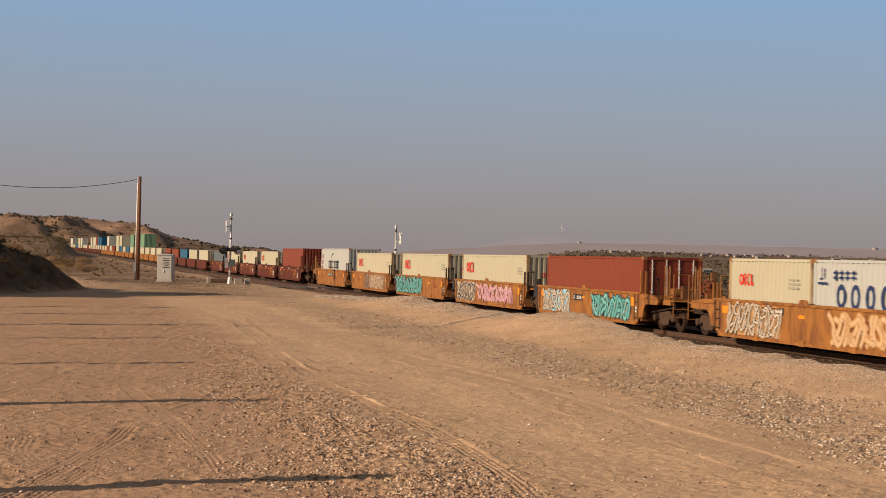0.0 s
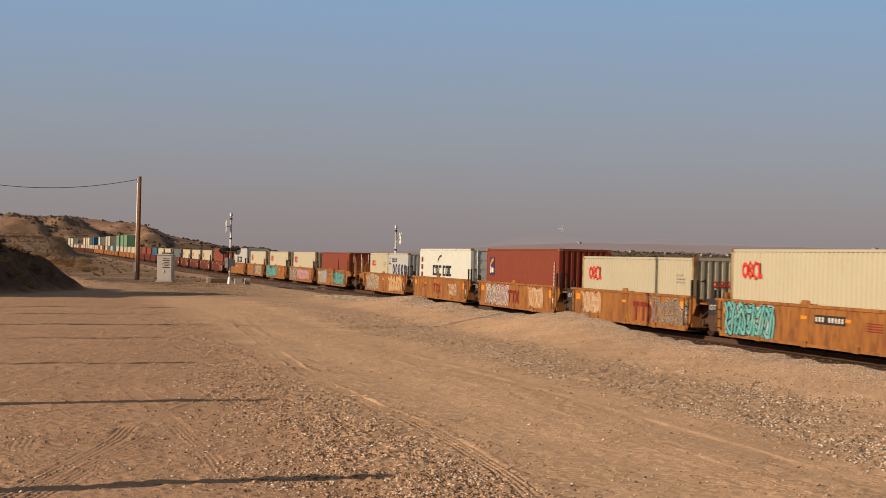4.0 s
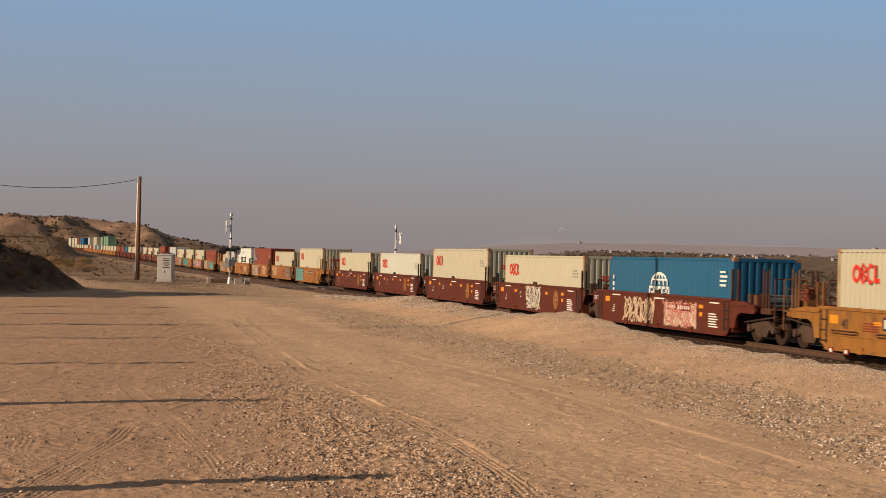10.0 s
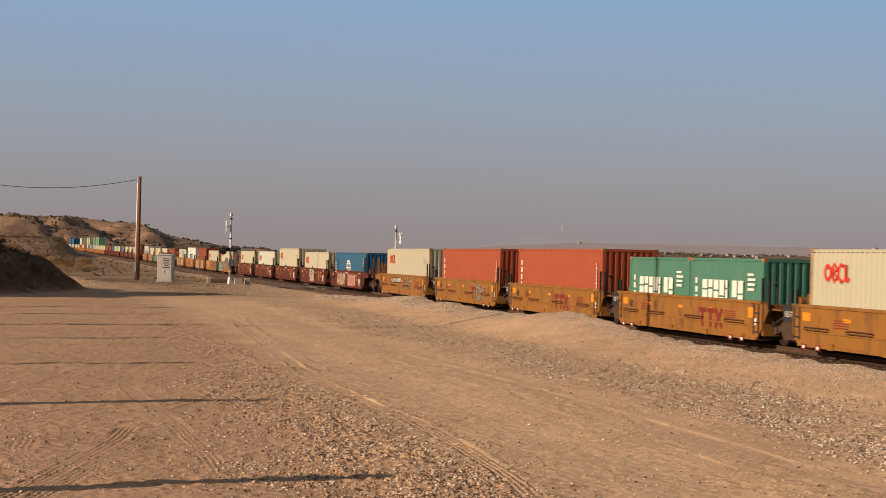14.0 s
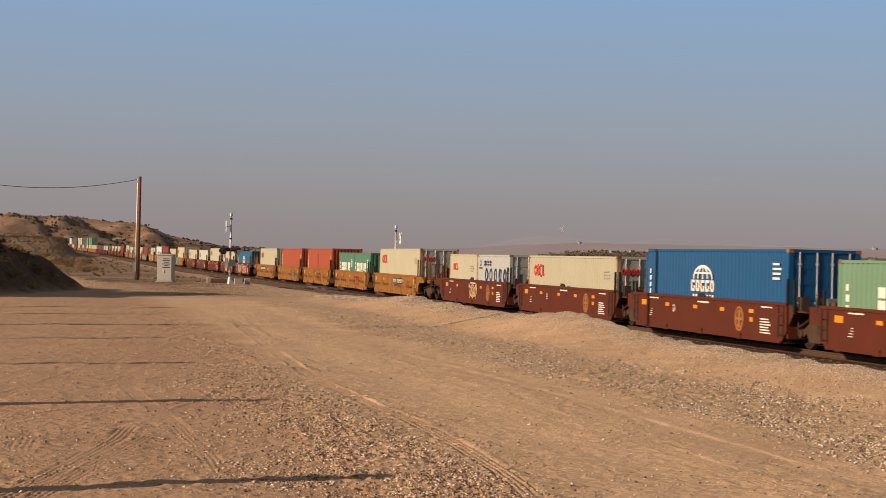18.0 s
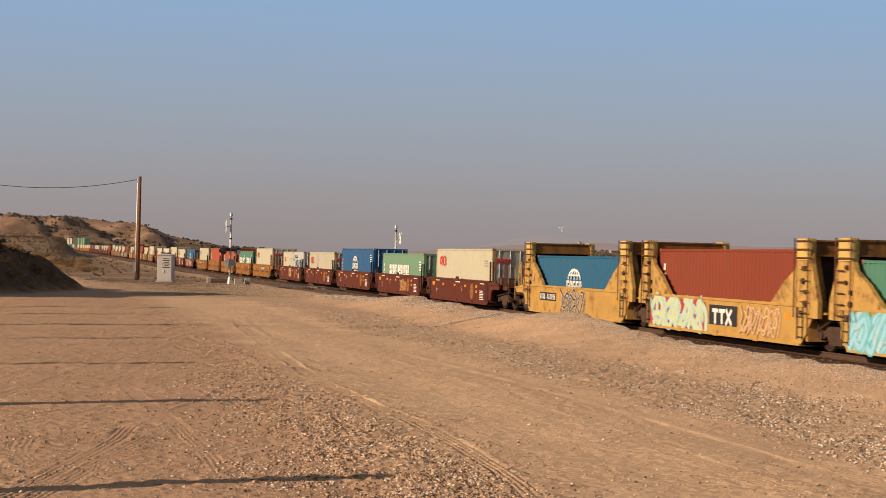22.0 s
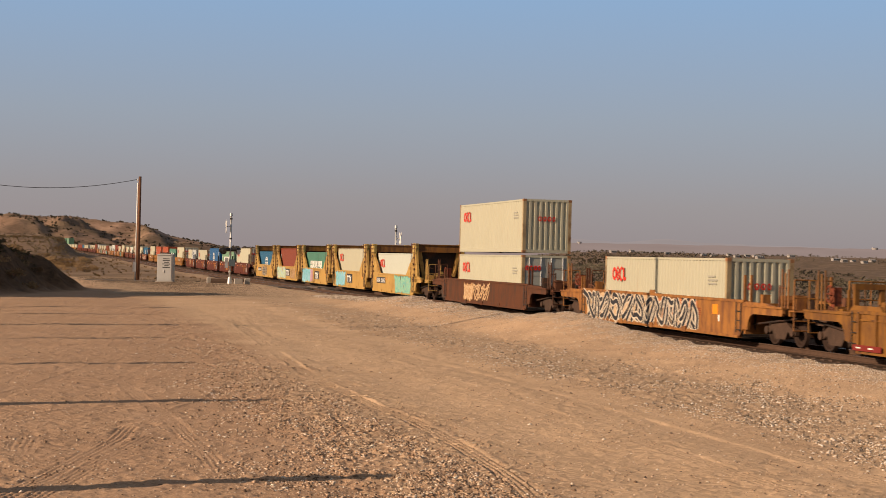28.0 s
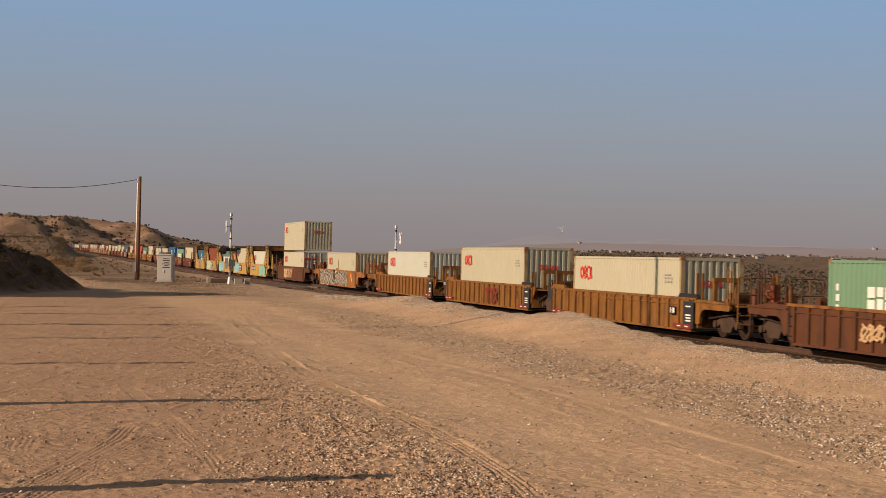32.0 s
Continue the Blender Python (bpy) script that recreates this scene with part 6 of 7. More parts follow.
def signal_case(x, y):
    c = holder("signal_case", "pale grey steel signal cabinet on a concrete pad", "cabinet")
    c.location, c.rotation_euler = (x, y, stand(x, y, 0.03)), (0, 0, radians(-4))
    bm = bmesh.new()
    box(bm, -0.60, 0.60, -0.45, 0.45, 0.12, 2.15)
    bmesh.ops.bevel(bm, geom=bm.edges[:], offset=0.02, segments=1, affect="EDGES")
    b = part("body", bm, M["case_grey"], c)
    bm = bmesh.new()
    prism(bm, [(-0.65, 2.15), (0.65, 2.15), (0.65, 2.19), (0.35, 2.27), (-0.35, 2.27), (-0.65, 2.19)], -0.5, 0.5)
    part("roof", bm, M["case_grey"], c)
    bm = bmesh.new()
    box(bm, -0.30, 0.34, -0.2, 0.2, 2.27, 2.36)
    part("roof_vent", bm, M["steel"], c)
    bm = bmesh.new()
    box(bm, -0.72, 0.72, -0.58, 0.58, -0.1, 0.12)
    part("pad", bm, M["concrete"], c)
    bm = bmesh.new()
    box(bm, -0.53, 0.53, -0.475, -0.45, 0.2, 2.05)
    d = part("door", bm, M["case_grey"], c)
    bm = bmesh.new()
    rod(bm, (-0.06, -0.50, 0.78), (-0.06, -0.50, 1.0), 0.035, 8)
    part("handle", bm, M["galv"], d, "silver door handle")
    for k in range(6):
        bm = bmesh.new()
        w = (0.30, 0.34, 0.22, 0.36, 0.2, 0.34)[k]
        box(bm, 0.18 - w, 0.18 + w * 0.7, -0.481, -0.476, 1.84 - k * 0.135, 1.90 - k * 0.135)
        part("small_marking", bm, M["black"], d)
    return c


M["case_grey"] = mat("cabinet_grey_paint", (0.40, 0.40, 0.39), 0.5, vary=0.06, scale=2, fine=20, bump=0.03, dirt=(0.4, 0.36, 0.3), dirt_amt=0.15, streak=True)
signal_case(-21.7, 127.1)


# concrete stubs and timbers that guard the signal's foot
def guard_block(x, y, w, d, h, lab):
    bm = bmesh.new()
    box(bm, -w / 2, w / 2, -d / 2, d / 2, -0.1, h)
    bmesh.ops.bevel(bm, geom=bm.edges[:], offset=0.03, segments=1, affect="EDGES")
    o = thing("guard_block", bm, M["concrete"], lab, "bollard", "blocks round the signal")
    o.location, o.rotation_euler = (x, y, stand(x, y)), (0, 0, 0.24)


def guard_beam(x0, x1, y, z):
    bm = bmesh.new()
    box(bm, -abs(x1 - x0) / 2, abs(x1 - x0) / 2, -0.1, 0.1, 0, 0.18)
    o = thing("guard_beam", bm, M["tie"], "weathered dark timber lying by the crossing signal", "timber", "timbers round the signal")
    o.location = ((x0 + x1) / 2, y, stand((x0 + x1) / 2, y) + z)


guard_block(-17.85, 124.0, 0.34, 0.34, 0.45, "grey concrete stub post beside the crossing signal")
guard_block(-14.75, 122.6, 0.40, 0.34, 0.48, "grey concrete stub post beside the crossing signal")
guard_block(-15.35, 122.0, 0.62, 0.5, 0.40, "pale concrete footing block beside the crossing signal")
guard_beam(-17.6, -16.4, 123.2, 0.02)
guard_beam(-17.6, -16.3, 123.4, 0.2)
guard_beam(-15.9, -14.9, 123.0, 0.2)

# planked road crossing between the rails
for dl, w in ((0.0, 1.25), (4.3, 1.25), (2.15, 1.15), (6.3, 1.6)):
    x_, y_, z_, h_ = along(84.0, dl, 0)
    bm = bmesh.new()
    box(bm, -4.2, 4.2, -w / 2, w / 2, -0.2, -0.01)
    o = thing("crossing_panel", bm, M["asphalt"], "worn asphalt road crossing panel between rails", "crossing panel", "road crossing panels", "structure")
    o.location, o.rotation_euler = (x_, y_, z_), (0, 0, math.pi / 2 + h_)

# worn asphalt of the road that leads to the crossing
bm = bmesh.new()
box(bm, -4.4, 4.4, -0.9, 0.9, -0.15, 0.07)
bmesh.ops.bevel(bm, geom=bm.edges[:], offset=0.03, segments=1, affect="EDGES")
o = thing("road_apron", bm, M["asphalt"], "low worn asphalt apron beside the crossing", "pavement", "", "structure")
o.location = (-27.0, 127.6, stand(-27.0, 127.6))

# posts along the yard's edge; their long shadows lie across the sand
for x_, y_, hgt in ((-0.58, 17.73, 2.4), (-2.89, 26.59, 2.4), (-5.29, 34.96, 2.4), (-7.62, 44.61, 2.45), (-8.63, 52.62, 2.7), (-10.87, 61.0, 2.7), (-11.4, 69.0, 3.2)):
    L_ = hgt / math.tan(SUN_EL)
    px_, py_ = x_ - SUN_DIR.x * L_, y_ - SUN_DIR.y * L_
    bm = bmesh.new()
    rod(bm, (0, 0, -0.2), (0, 0, hgt), 0.19, 10, 0.16)
    o = thing("fence_post", bm, M["wood_pole"], "round weathered timber post on the sand", "post", "posts along the yard")
    o.location = (px_, py_, 0)


# ---- brush and trees ----
def leaf_clump(bm, r, cx, cy, cz, rad, n, size, up=0.5):
    """Many small leaf blades thrown loosely round a point."""
    for _ in range(n):
        a, b = r.uniform(0, 6.283), math.asin(r.uniform(-0.35, 1))
        d = rad * r.uniform(0.45, 1.0)
        c = Vector((cx + d * math.cos(a) * math.cos(b), cy + d * math.sin(a) * math.cos(b), cz + d * math.sin(b) * 0.8))
        u = Vector((r.uniform(-1, 1), r.uniform(-1, 1), r.uniform(-1, 1) + up)).normalized() * size * r.uniform(0.6, 1.4)
        w = u.orthogonal().normalized() * size * 0.45
        v = [bm.verts.new(p) for p in (c - u * 0.5, c + w * 0.6, c + u * 0.6, c - w * 0.6)]
        bm.faces.new(v)


M["dry_leaf"] = mat("dry_brush_leaves", (0.24, 0.155, 0.075), 0.9, vary=0.35, scale=2, fine=12, bump=0, rnd=0.2)
M["sage_leaf"] = mat("sage_leaves", (0.22, 0.16, 0.088), 0.9, vary=0.35, scale=2, fine=12, bump=0, rnd=0.25)
# leaf colour is lifted and browned to carry the valley's haze
M["tree_leaf"] = mat("haze_paled_tree_leaves", (0.125, 0.11, 0.075), 0.9, vary=0.4, scale=0.8, fine=6, bump=0, rnd=0.3)
# hill scrub paled in colour for the haze on the slopes
M["hill_leaf"] = mat("brown_hill_scrub", (0.25, 0.18, 0.112), 0.9, vary=0.35, scale=2, fine=12, bump=0)
M["valley_leaf"] = mat("dusty_valley_scrub", (0.105, 0.085, 0.055), 0.9, vary=0.4, scale=0.3, fine=6, bump=0)
M["twig"] = mat("grey_twigs", (0.14, 0.10, 0.07), 0.9, vary=0.3, bump=0)
M["dark_leaf"] = mat("dark_brush_leaves", (0.085, 0.065, 0.035), 0.9, vary=0.3, scale=2, fine=12, bump=0, rnd=0.2)


def bush(seed, leaf, rad, lab):
    r = random.Random(seed)
    b = holder("desert_bush", lab, "bush", "desert bushes")
    bm = bmesh.new()
    for _ in range(9):
        a, t = r.uniform(0, 6.283), r.uniform(0.3, 1.0)
        rod(bm, (0, 0, -0.1), (math.cos(a) * rad * 0.8 * t, math.sin(a) * rad * 0.8 * t, rad * r.uniform(0.5, 0.95)), 0.022, 4, 0.006)
    part("stems", bm, M["twig"], b)
    bm = bmesh.new()
    for _ in range(16):
        a, d = r.uniform(0, 6.283), rad * math.sqrt(r.random()) * 0.75
        leaf_clump(bm, r, math.cos(a) * d, math.sin(a) * d, rad * r.uniform(0.2, 0.65), rad * r.uniform(0.22, 0.42), 26, 0.13)
    part("foliage", bm, M[leaf], b)
    return b


protos = [bush(1, "dry_leaf", 0.9, "dry golden desert bush on sandy slope"), bush(2, "sage_leaf", 1.0, "dull olive sagebrush on sandy slope"), bush(3, "dry_leaf", 1.2, "dry golden desert bush on sandy slope"), bush(4, "dark_leaf", 0.8, "dark low desert bush on a dirt bank")]
rb = random.Random(8)
spots = [(-24.2, 92.0, 0), (-24.7, 92.6, 2), (-23.7, 91.6, 2), (-25.1, 93.2, 0), (-23.4, 93.0, 0), (-23.6, 82.5, 0), (-22.9, 83.2, 2), (-24.4, 83.6, 2), (-25.4, 82.0, 3), (-26.2, 83.0, 3), (-22.6, 85.2, 0), (-22.0, 86.4, 0)]
for _ in range(34):
    y_ = rb.uniform(150, 285)
    col_ = rb.uniform(92, 170) - (y_ - 150) * 0.09
    spots.append(((col_ - 784) / 2866 * y_, y_, rb.choice((0, 0, 1, 2, 2))))
for _ in range(16):
    y_ = rb.uniform(300, 520)
    col_ = rb.uniform(20, 108)
    spots.append(((col_ - 784) / 2866 * y_, y_, rb.choice((0, 1, 1, 2))))
for i, (x_, y_, k_) in enumerate(spots):
    sc = rb.uniform(0.5, 0.75) if i < 12 else rb.uniform(0.6, 1.1)
    m_ = pose(x_, y_, stand(x_, y_, 0.05), 0, 0, rb.uniform(0, 360))
    o = copy_thing(protos[k_], m_)
    o.scale = (sc, sc, sc * rb.uniform(0.8, 1.1))
for p in protos:
    for o in list(p.children) + [p]:
        bpy.data.objects.remove(o)


def scatter_brush(name, lab, n, leaf, place, size, seed):
    """Low brush too far off to count, as one sheet of small clumps."""
    r = random.Random(seed)
    vs, fs = [], []
    xy = [place(r) for _ in range(n)]
    zz = ground_z(np.array([p[0] for p in xy]), np.array([p[1] for p in xy]))
    for (x, y), z in zip(xy, zz):
        R = size * r.uniform(0.5, 1.5) * min(1.2, max(0.3, y / 700))
        for _ in range(5):
            a, t = r.uniform(0, 6.283), r.uniform(0.2, 1)
            c = Vector((x + math.cos(a) * R * t * 0.8, y + math.sin(a) * R * t * 0.8, z + R * r.uniform(0.15, 0.75)))
            for _ in range(2):
                u = Vector((r.uniform(-1, 1), r.uniform(-1, 1), r.uniform(-0.2, 1))).normalized() * R * 0.5
                w = u.orthogonal().normalized() * R * 0.36
                o = len(vs)
                vs += [tuple(c - u), tuple(c + w), tuple(c + u), tuple(c - w)]
                fs.append((o, o + 1, o + 2, o + 3))
    me = bpy.data.meshes.new(name)
    me.from_pydata(vs, [], fs)
    me.materials.append(M[leaf])
    return tagged(new(name, me), lab, "scrub", kind="stuff")


def on_hill(r):
    y = r.uniform(480, 1250)
    c = r.uniform(-60, 520) if r.random() < 0.6 else r.uniform(-40, 128)
    return (c - 784) / 2866 * y, y


def in_valley(r):
    y = 180 * (2400 / 180) ** r.random()
    s = np.interp(y, LY, SS)
    return float(np.interp(s, SS, LX)) + 14 + r.random() ** 1.3 * (y * 0.42 + 60), y


scatter_brush("hill_scrub", "low olive and brown desert scrub on hillsides", 4200, "hill_leaf", on_hill, 0.32, 21)


def on_bank(r):
    return -23.4 - 8 * r.random() ** 1.1, r.uniform(80, 97)


def on_spur(r):
    y = r.uniform(285, 620)
    return (r.uniform(-30, 132) - 784) / 2866 * y, y


scatter_brush("spur_scrub", "olive-brown scrub over the low spur", 2200, "sage_leaf", on_spur, 0.55, 24)
def on_slope(r):
    x, y, _, _ = along(r.uniform(96, 300), r.uniform(8, 30))
    return float(x), float(y)


scatter_brush("slope_scrub", "sparse dry tufts over the slope by the line", 260, "dry_leaf", on_slope, 0.55, 25)
scatter_brush("bank_scrub", "dark tangled dry brush over the dirt bank", 260, "dark_leaf", on_bank, 0.75, 23)
scatter_brush("valley_scrub", "low dark desert scrub across the valley", 13000, "valley_leaf", in_valley, 0.95, 22)


def tree(seed, hgt):
    r = random.Random(seed)
    t = holder("valley_tree", "dark green broadleaf tree in the valley, paled by haze", "tree", "trees in the valley")
    bm = bmesh.new()
    rod(bm, (0, 0, -0.3), (0.1, 0, hgt * 0.45), 0.22, 7, 0.14)
    tips = []
    for k in range(6):
        a = k * 1.05 + r.uniform(-0.3, 0.3)
        tip = (math.cos(a) * hgt * 0.28, math.sin(a) * hgt * 0.28, hgt * r.uniform(0.55, 0.85))
        rod(bm, (0.1, 0, hgt * r.uniform(0.3, 0.45)), tip, 0.10, 5, 0.03)
        tips.append(tip)
    part("trunk", bm, M["twig"], t)
    bm = bmesh.new()
    for k in range(16):
        q = tips[k % 6]
        leaf_clump(bm, r, q[0] * r.uniform(0.3, 1.5), q[1] * r.uniform(0.3, 1.5), q[2] * r.uniform(0.35, 1.0), hgt * r.uniform(0.12, 0.21), 15, hgt * 0.10)
    part("crown", bm, M["tree_leaf"], t)
    return t


tp = [tree(31, 5.0), tree(32, 6.5), tree(33, 4.2)]
rt = random.Random(12)
n_t = 0
while n_t < 250:
    y_ = rt.uniform(1250, 1800) if n_t % 5 else 420 * (1000 / 420) ** rt.random()
    col_ = rt.uniform(900, 1620)
    x_ = (col_ - 784) / 2866 * y_
    s_t = float(np.interp(y_, LY, SS))
    if x_ - float(np.interp(s_t, SS, LX)) < 90:
        continue
    if math.sin(col_ * 0.013) + math.sin(y_ * 0.011 + 1) + rt.uniform(-1, 1) < 0.0:
        continue
    o = copy_thing(tp[n_t % 3], pose(x_, y_, stand(x_, y_), 0, 0, rt.uniform(0, 360)))
    k_ = rt.uniform(0.3, 0.6) if n_t % 5 else rt.uniform(0.5, 0.8)
    o.scale = (k_ * rt.uniform(0.9, 1.4), k_ * rt.uniform(0.9, 1.4), k_ * rt.uniform(0.75, 1.0))
    n_t += 1
for p in tp:
    for o in list(p.children) + [p]:
        bpy.data.objects.remove(o)


# ---- houses of the far town ----
def house(x, y, w, d, h, wall, lab):
    c = holder("house", lab, "house", "houses of the far town")
    c.location, c.rotation_euler = (x, y, stand(x, y)), (0, 0, 0.3)
    bm = bmesh.new()
    box(bm, -w / 2, w / 2, -d / 2, d / 2, -0.5, h)
    b = part("wall", bm, M[wall], c)
    bm = bmesh.new()
    prism(bm, [(-d / 2 - 0.4, h), (d / 2 + 0.4, h), (0, h + d * 0.22)], -w / 2 - 0.4, w / 2 + 0.4, "x")
    part("roof", bm, M["roof_pale"], c)
    for k in range(3):
        bm = bmesh.new()
        xx = -w / 2 + w * (k + 0.5) / 3
        box(bm, xx - 0.6, xx + 0.6, -d / 2 - 0.03, -d / 2 + 0.02, 0.9, 2.0)
        part("window", bm, M["slate"], b)


M["roof_pale"] = mat("pale_roofing", (0.30, 0.28, 0.27), 0.7, vary=0.1, scale=0.5, fine=5, bump=0.02)
M["stucco"] = mat("pale_stucco", (0.34, 0.32, 0.30), 0.8, vary=0.08, scale=0.5, fine=5, bump=0.02)
rh = random.Random(17)
for col_, y_ in ((1085, 1500), (1118, 1600), (1180, 1500), (1245, 1450), (1262, 1420), (1290, 1480), (1304, 1400), (1322, 1450), (1338, 1440), (1345, 1380), (1400, 1500), (1480, 1350), (1494, 1300), (1510, 1320), (1530, 1280), (1544, 1350), (860, 1750), (835, 1800), (760, 1850), (1220, 800), (1250, 820)):
    house((col_ - 784) / 2866 * y_, y_, rh.uniform(3.0, 7.5), rh.uniform(3.5, 5), rh.uniform(1.1, 1.8), rh.choice(("stucco", "roof_pale")), "small pale house among valley trees")

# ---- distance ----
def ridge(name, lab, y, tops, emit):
    """A far ridge: a long low slope standing well behind everything else; its haze is put in as glow."""
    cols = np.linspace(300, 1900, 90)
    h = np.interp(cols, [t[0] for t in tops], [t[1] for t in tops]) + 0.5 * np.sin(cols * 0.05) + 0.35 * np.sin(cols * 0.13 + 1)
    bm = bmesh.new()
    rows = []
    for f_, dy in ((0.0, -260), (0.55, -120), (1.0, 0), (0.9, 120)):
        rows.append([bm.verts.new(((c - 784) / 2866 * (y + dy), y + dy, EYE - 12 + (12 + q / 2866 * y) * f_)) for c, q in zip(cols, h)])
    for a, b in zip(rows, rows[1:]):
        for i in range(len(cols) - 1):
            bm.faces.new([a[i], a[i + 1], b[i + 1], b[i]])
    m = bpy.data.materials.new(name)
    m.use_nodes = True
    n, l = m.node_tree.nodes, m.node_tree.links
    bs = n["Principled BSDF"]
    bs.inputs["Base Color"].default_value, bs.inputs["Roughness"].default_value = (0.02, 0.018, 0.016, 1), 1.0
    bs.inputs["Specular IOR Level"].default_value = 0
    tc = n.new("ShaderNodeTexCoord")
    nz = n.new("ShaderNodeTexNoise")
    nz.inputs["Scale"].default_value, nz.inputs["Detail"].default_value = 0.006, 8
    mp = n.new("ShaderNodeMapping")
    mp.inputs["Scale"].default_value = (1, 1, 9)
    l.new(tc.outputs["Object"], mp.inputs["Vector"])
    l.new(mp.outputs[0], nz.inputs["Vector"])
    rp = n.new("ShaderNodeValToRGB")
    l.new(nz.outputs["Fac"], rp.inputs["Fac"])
    # the ridge emits its haze colour; it is no light source
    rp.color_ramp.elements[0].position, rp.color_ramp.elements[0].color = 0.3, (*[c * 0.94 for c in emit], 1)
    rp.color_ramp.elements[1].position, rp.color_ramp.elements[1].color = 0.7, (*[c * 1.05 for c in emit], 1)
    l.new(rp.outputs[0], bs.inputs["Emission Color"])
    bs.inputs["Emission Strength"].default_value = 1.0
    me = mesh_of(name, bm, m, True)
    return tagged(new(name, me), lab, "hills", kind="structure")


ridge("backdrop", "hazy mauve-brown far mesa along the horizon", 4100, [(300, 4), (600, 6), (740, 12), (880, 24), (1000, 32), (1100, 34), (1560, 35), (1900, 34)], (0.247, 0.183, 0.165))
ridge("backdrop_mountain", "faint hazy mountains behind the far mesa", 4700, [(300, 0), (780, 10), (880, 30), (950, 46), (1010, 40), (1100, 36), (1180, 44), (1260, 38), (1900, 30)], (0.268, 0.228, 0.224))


def wind_turbine(x, y, z):
    t = holder("wind_turbine", "slim white wind turbine on the far slope", "wind turbine")
    t.location = (x, y, z)
    bm = bmesh.new()
    rod(bm, (0, 0, -48), (0, 0, 0), 0.2, 10, 0.15)
    part("tower", bm, M["haze_far"], t)
    bm = bmesh.new()
    box(bm, -0.6, 0.6, -1.6, 1.6, -0.5, 0.6)
    part("nacelle", bm, M["pale_far"], t)
    bm = bmesh.new()
    rod(bm, (0, -2.2, 0), (0, -1.6, 0), 0.6, 10)
    hub = part("rotor", bm, M["pale_far"], t)
    for k in range(3):
        bm = bmesh.new()
        a = k * 2 * math.pi / 3
        prism(bm, [(-0.35, 0.3), (0.75, 1.2), (0.25, 9.5), (-0.1, 9.5)], -0.12, 0.12)
        turn(bm, Matrix.Translation((0, -1.9, 0)) @ Matrix.Rotation(a, 4, "Y"))
        part("blade", bm, M["pale_far"], hub)
    return t, hub


M["pale_far"] = mat("white_turbine_paint", (0.8, 0.8, 0.8), 0.5, vary=0.03, bump=0)
# tower colour takes on the haze so that it sinks into the distance
M["haze_far"] = mat("haze_toned_tower", (0.36, 0.33, 0.33), 0.6, vary=0.03, bump=0)
TURBINE, ROTOR = wind_turbine((993 - 784) / 2866 * 3990, 3990, EYE + (461.8 - 404) / 2866 * 3990)
for col_, row_, w_ in ((1025, 35.0, 9.0), (1548, 37.5, 13.0)):
    y_ = 4095
    up_ = row_ / 2866 * y_
    bm = bmesh.new()
    rod(bm, (0, 0, -6), (0, 0, 0), w_ * 0.62, 20)
    o = thing("water_tank", bm, M["roof_pale"], "pale squat water tank on the far mesa", "water tank", "tanks on the mesa")
    o.location = ((col_ - 784) / 2866 * y_, y_, EYE + up_)


# ---- loose stones and dry litter on the sand ----
def strew(name, lab, X, Y, lo, hi, material, seed, flat=0.75):
    """Broken stones of six corners, turned every way, half sunk in the sand."""
    r = np.random.RandomState(seed)
    n = len(X)
    Z = surface(X, Y)
    size = lo * (hi / lo) ** (r.rand(n) ** 2.0)
    base = np.array([(1, 0, 0), (-1, 0, 0), (0, 0.8, 0), (0, -0.8, 0), (0, 0, 0.65), (0, 0, -0.65)])
    tri = np.array([(0, 2, 4), (2, 1, 4), (1, 3, 4), (3, 0, 4), (2, 0, 5), (1, 2, 5), (3, 1, 5), (0, 3, 5)])
    p = base[None] * (1 + 0.8 * (r.rand(n, 6, 1) - 0.5)) + 0.25 * (r.rand(n, 6, 3) - 0.5)
    for i, j, span in ((0, 2, 1.2), (1, 2, 1.2), (0, 1, 6.283)):
        a = (r.rand(n) - 0.5) * span
        ca, sa = np.cos(a)[:, None], np.sin(a)[:, None]
        u, v = p[:, :, i] * ca - p[:, :, j] * sa, p[:, :, i] * sa + p[:, :, j] * ca
        p[:, :, i], p[:, :, j] = u, v
    p *= size[:, None, None]
    p[:, :, 2] *= flat
    p += np.stack([X, Y, Z + size * 0.22], -1)[:, None, :]
    f = (tri[None] + (np.arange(n) * 6)[:, None, None]).reshape(-1, 3)
    return tagged(new(name, quick_mesh(name, p.reshape(-1, 3), f, material)), lab, "stones", kind="stuff")


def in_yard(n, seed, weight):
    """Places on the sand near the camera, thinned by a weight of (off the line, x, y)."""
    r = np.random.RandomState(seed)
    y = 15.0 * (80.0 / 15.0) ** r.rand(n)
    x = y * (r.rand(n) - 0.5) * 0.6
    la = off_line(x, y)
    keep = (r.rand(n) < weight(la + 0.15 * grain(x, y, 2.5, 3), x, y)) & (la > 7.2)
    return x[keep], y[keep]


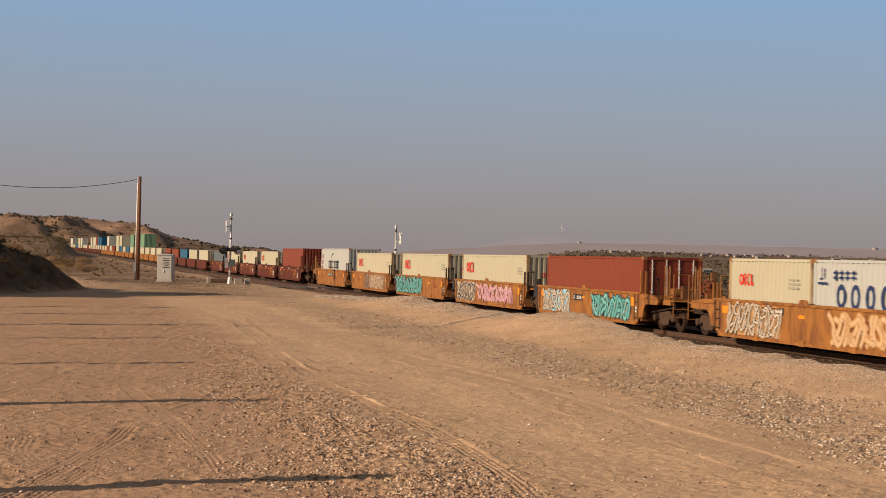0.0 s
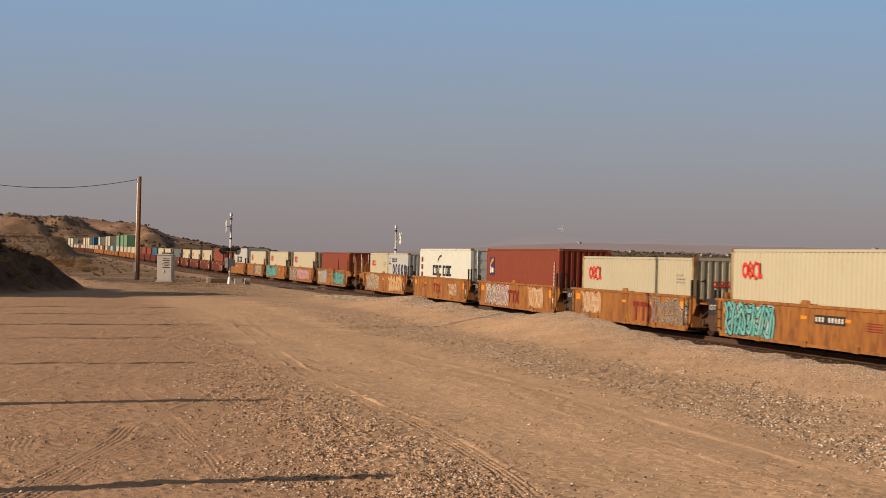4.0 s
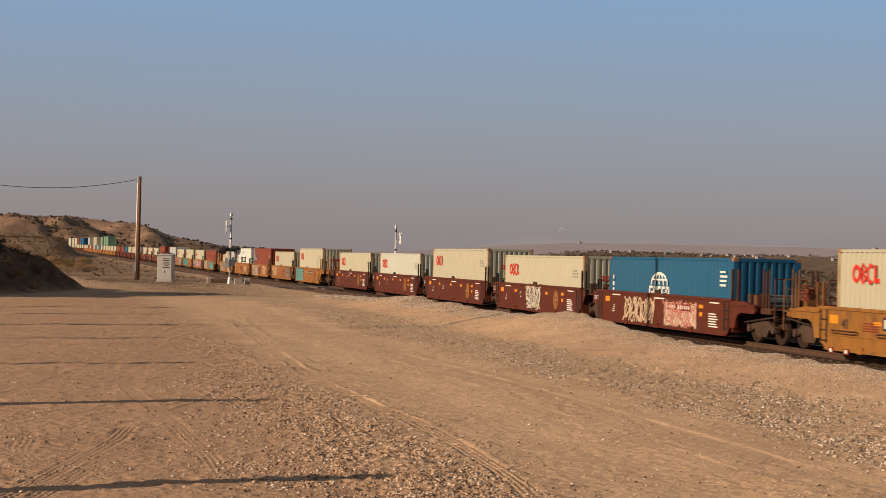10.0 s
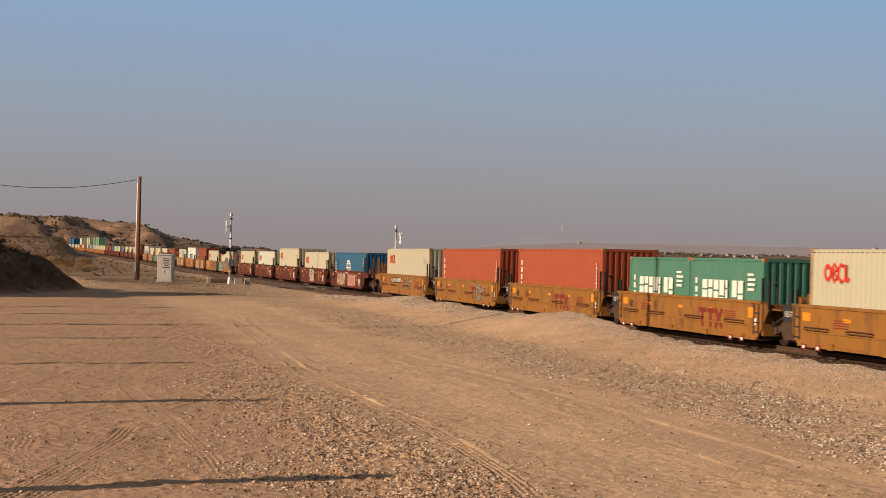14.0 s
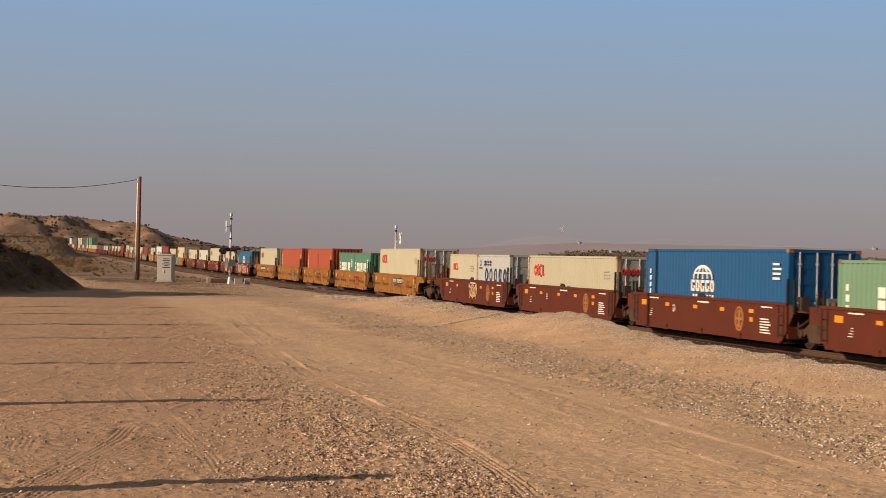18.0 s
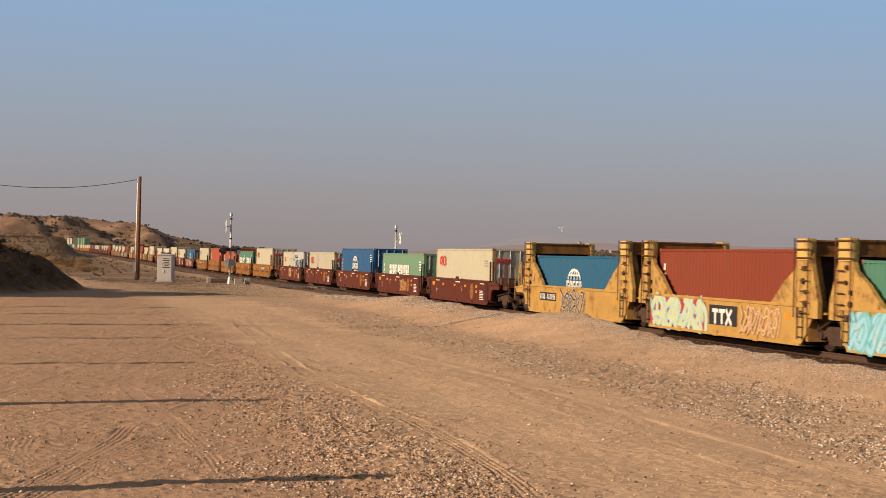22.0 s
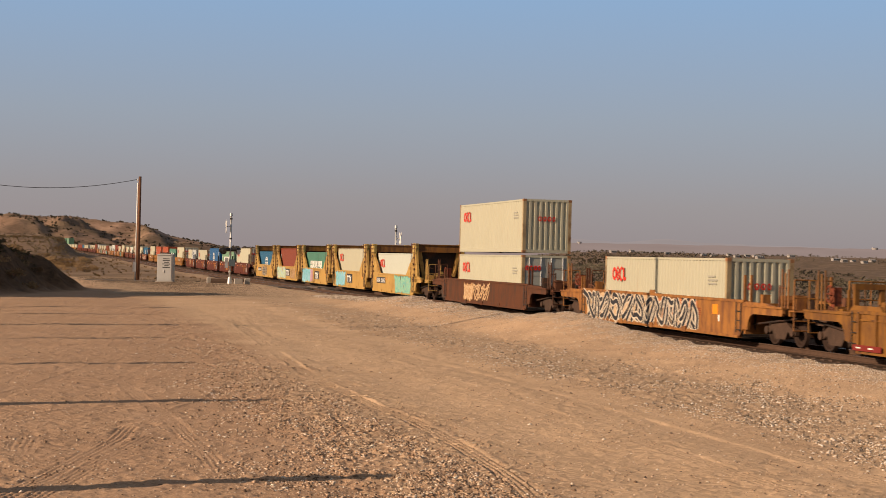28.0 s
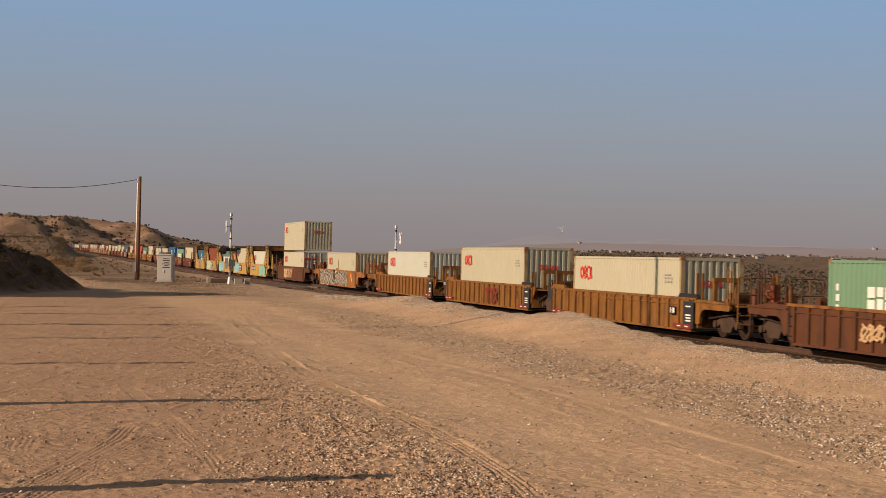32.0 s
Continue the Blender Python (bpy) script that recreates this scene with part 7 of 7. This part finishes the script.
def stone_material(name, stops):
    m = bpy.data.materials.new(name)
    m.use_nodes = True
    n, l = m.node_tree.nodes, m.node_tree.links
    b = n["Principled BSDF"]
    b.inputs["Roughness"].default_value, b.inputs["Specular IOR Level"].default_value = 0.9, 0.15
    g = n.new("ShaderNodeNewGeometry")
    rp = n.new("ShaderNodeValToRGB")
    l.new(g.outputs["Random Per Island"], rp.inputs["Fac"])
    e = rp.color_ramp.elements
    e[0].position, e[0].color = stops[0][0], (*stops[0][1], 1)
    e[1].position, e[1].color = stops[-1][0], (*stops[-1][1], 1)
    for p, c in stops[1:-1]:
        e.new(p).color = (*c, 1)
    tc = n.new("ShaderNodeTexCoord")
    nz = n.new("ShaderNodeTexNoise")
    nz.inputs["Scale"].default_value = 60
    l.new(tc.outputs["Object"], nz.inputs["Vector"])
    mx = n.new("ShaderNodeMix")
    mx.data_type, mx.blend_type = "RGBA", "MULTIPLY"
    mx.inputs["Factor"].default_value = 0.5
    l.new(rp.outputs[0], mx.inputs["A"])
    l.new(nz.outputs["Fac"], mx.inputs["B"])
    l.new(mx.outputs["Result"], b.inputs["Base Color"])
    return m


DARK_STONE = stone_material("dark_crossing_gravel", [(0.0, (0.10, 0.075, 0.055)), (0.5, (0.24, 0.17, 0.115)), (1.0, (0.42, 0.33, 0.25))])
STONE = stone_material("mixed_gravel", [(0.0, (0.13, 0.09, 0.065)), (0.35, (0.46, 0.30, 0.19)), (0.7, (0.66, 0.48, 0.34)), (0.9, (0.78, 0.62, 0.47)), (1.0, (0.92, 0.84, 0.72))])


def beside_line(lat0, lat1, s0, s1, power=1.0):
    def f(r, n):
        s = s0 + (s1 - s0) * r.rand(n) ** power
        la = lat0 + (lat1 - lat0) * 0.5 * (r.rand(n) + r.rand(n))
        x, y, h = np.interp(s, SS, LX), np.interp(s, SS, LY), np.interp(s, SS, HEAD)
        return x - np.cos(h) * la, y - np.sin(h) * la
    return f


GREY_STONE = stone_material("grey_tan_gravel", [(0.0, (0.17, 0.125, 0.09)), (0.35, (0.45, 0.345, 0.25)), (0.7, (0.68, 0.56, 0.44)), (1.0, (0.90, 0.82, 0.72))])
PALE_STONE = stone_material("pale_crushed_stone", [(0.0, (0.24, 0.18, 0.14)), (0.4, (0.55, 0.44, 0.34)), (0.8, (0.74, 0.63, 0.52)), (1.0, (0.88, 0.82, 0.74))])


def strip_weight(la, x, y):
    return smooth(18.35, 18.8, la) * smooth(22.0, 19.0, la) * np.clip(0.6 + 0.8 * grain(x, y, 0.8, 31), 0.08, 1) * smooth(60, 34, y)


def band_weight(la, x, y):
    return smooth(8.4, 10.2, la) * smooth(14.2, 12.4, la) * np.clip(0.36 + 0.75 * grain(x, y, 1.0, 32), 0.05, 1)


def grit_weight(la, x, y):
    road = np.exp(-((la - 14.3) / 0.6) ** 2) + np.exp(-((la - 16.8) / 0.6) ** 2)
    return np.clip(0.55 + 0.40 * grain(x, y, 1.3, 33) - 0.25 * road + 0.25 * smooth(13.5, 12.5, la), 0.02, 1)


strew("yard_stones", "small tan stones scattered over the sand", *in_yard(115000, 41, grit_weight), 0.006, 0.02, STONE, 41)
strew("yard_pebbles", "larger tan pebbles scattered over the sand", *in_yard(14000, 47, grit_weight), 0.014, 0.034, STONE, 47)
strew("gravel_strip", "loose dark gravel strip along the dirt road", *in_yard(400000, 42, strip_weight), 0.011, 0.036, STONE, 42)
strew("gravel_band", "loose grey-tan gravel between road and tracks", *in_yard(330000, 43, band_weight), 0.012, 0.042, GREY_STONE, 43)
strew("berm_ballast", "pale crushed ballast heaped beside the tracks", *beside_line(6.0, 8.8, -22, 50)(np.random.RandomState(44), 46000), 0.02, 0.055, PALE_STONE, 44)
strew("track_ballast", "brown crushed ballast between the rails", *beside_line(-2.5, 7.0, -15, 110)(np.random.RandomState(45), 7000), 0.02, 0.06, stone_material("stained_ballast", [(0.0, (0.06, 0.04, 0.03)), (0.6, (0.12, 0.08, 0.055)), (1.0, (0.2, 0.15, 0.11))]), 45)
strew("crossing_gravel", "coarse gravel beside the level crossing", *beside_line(7.5, 21.0, 48, 98)(np.random.RandomState(46), 16000), 0.025, 0.085, DARK_STONE, 46)


def settled(vs):
    """Heights over the sand turned into heights in the world."""
    v = np.array(vs)
    v[:, 2] += surface(v[:, 0], v[:, 1])
    return v.tolist()


# ---- dry twigs and chips by the road ----
def litter(n, seed):
    r = random.Random(seed)
    vs, fs = [], []
    for _ in range(n):
        s, la = -31 + 24 * r.random() ** 1.4, r.uniform(17.6, 20.2)
        x, y, z, h = along(s, la)
        z = 0.0
        a, L, w = r.uniform(0, 6.283), r.uniform(0.03, 0.15), r.uniform(0.003, 0.008)
        d, e = Vector((math.cos(a), math.sin(a), r.uniform(-0.1, 0.25))) * L, Vector((-math.sin(a), math.cos(a), 0)) * w
        c = Vector((x, y, z + 0.012))
        o = len(vs)
        vs += [tuple(c - d / 2 - e), tuple(c - d / 2 + e), tuple(c + d / 2 + e), tuple(c + d / 2 - e), tuple(c + Vector((0, 0, w * 1.6)))]
        fs += [(o, o + 1, o + 4), (o + 1, o + 2, o + 4), (o + 2, o + 3, o + 4), (o + 3, o, o + 4)]
    me = bpy.data.meshes.new("dry_litter")
    me.from_pydata(settled(vs), [], fs)
    me.materials.append(M["litter"])
    return tagged(new("dry_litter", me), "dry twigs and bark chips on gravel", "litter", kind="stuff")


M["litter"] = mat("bleached_twigs", (0.45, 0.33, 0.22), 0.9, vary=0.4, scale=3, fine=8, bump=0)
litter(1500, 51)


def motions():
    """Everything that moves: the train, its near wheels, the far wind turbine's blades."""
    times = [2.0 * k for k in range(17)]
    for ob, ahead_, up_ in MOVERS:
        rows = []
        for t in times:
            s = ahead_ + travelled(t)
            # sit on the chord of the line under the car
            xa, ya, za, _ = along(s - 7.0)
            xb, yb, zb, _ = along(s + 7.0)
            h = math.degrees(math.atan2(-(xb - xa), yb - ya))
            tilt = -math.degrees(math.atan2(zb - za, 14.0))
            rows.append((t, pose((xa + xb) / 2, (ya + yb) / 2, (za + zb) / 2 + up_, 0, 0, 90 + h) @ pose(0, 0, 0, 0, tilt, 0)))
        walk(ob, rows)
    walk(ROTOR, [(k * 0.25, pose(0, 0, 0, 0, (k * 0.25 * 95.0) % 360.0, 0)) for k in range(129)])
    for ob, ahead_, up_ in MOVERS:
        for tr in [o for o in ob.children if o.name.startswith("truck")]:
            s0 = ahead_ + tr.location.x
            inside = [k for k in range(0, 961) if -16 < s0 + travelled(k / 30) < 45]
            if not inside or s0 > 60:
                continue
            for w in [o for o in tr.children if o.name.startswith("wheelset")]:
                x = w.location.x
                rows = []
                for k in sorted({0, *inside, 960}):
                    q = min(max(k, inside[0]), inside[-1])
                    rows.append((k / 30, pose(x, 0, 0.485, 0, math.degrees(travelled(q / 30) / 0.485) % 360.0, 0)))
                walk(w, rows)


motions()
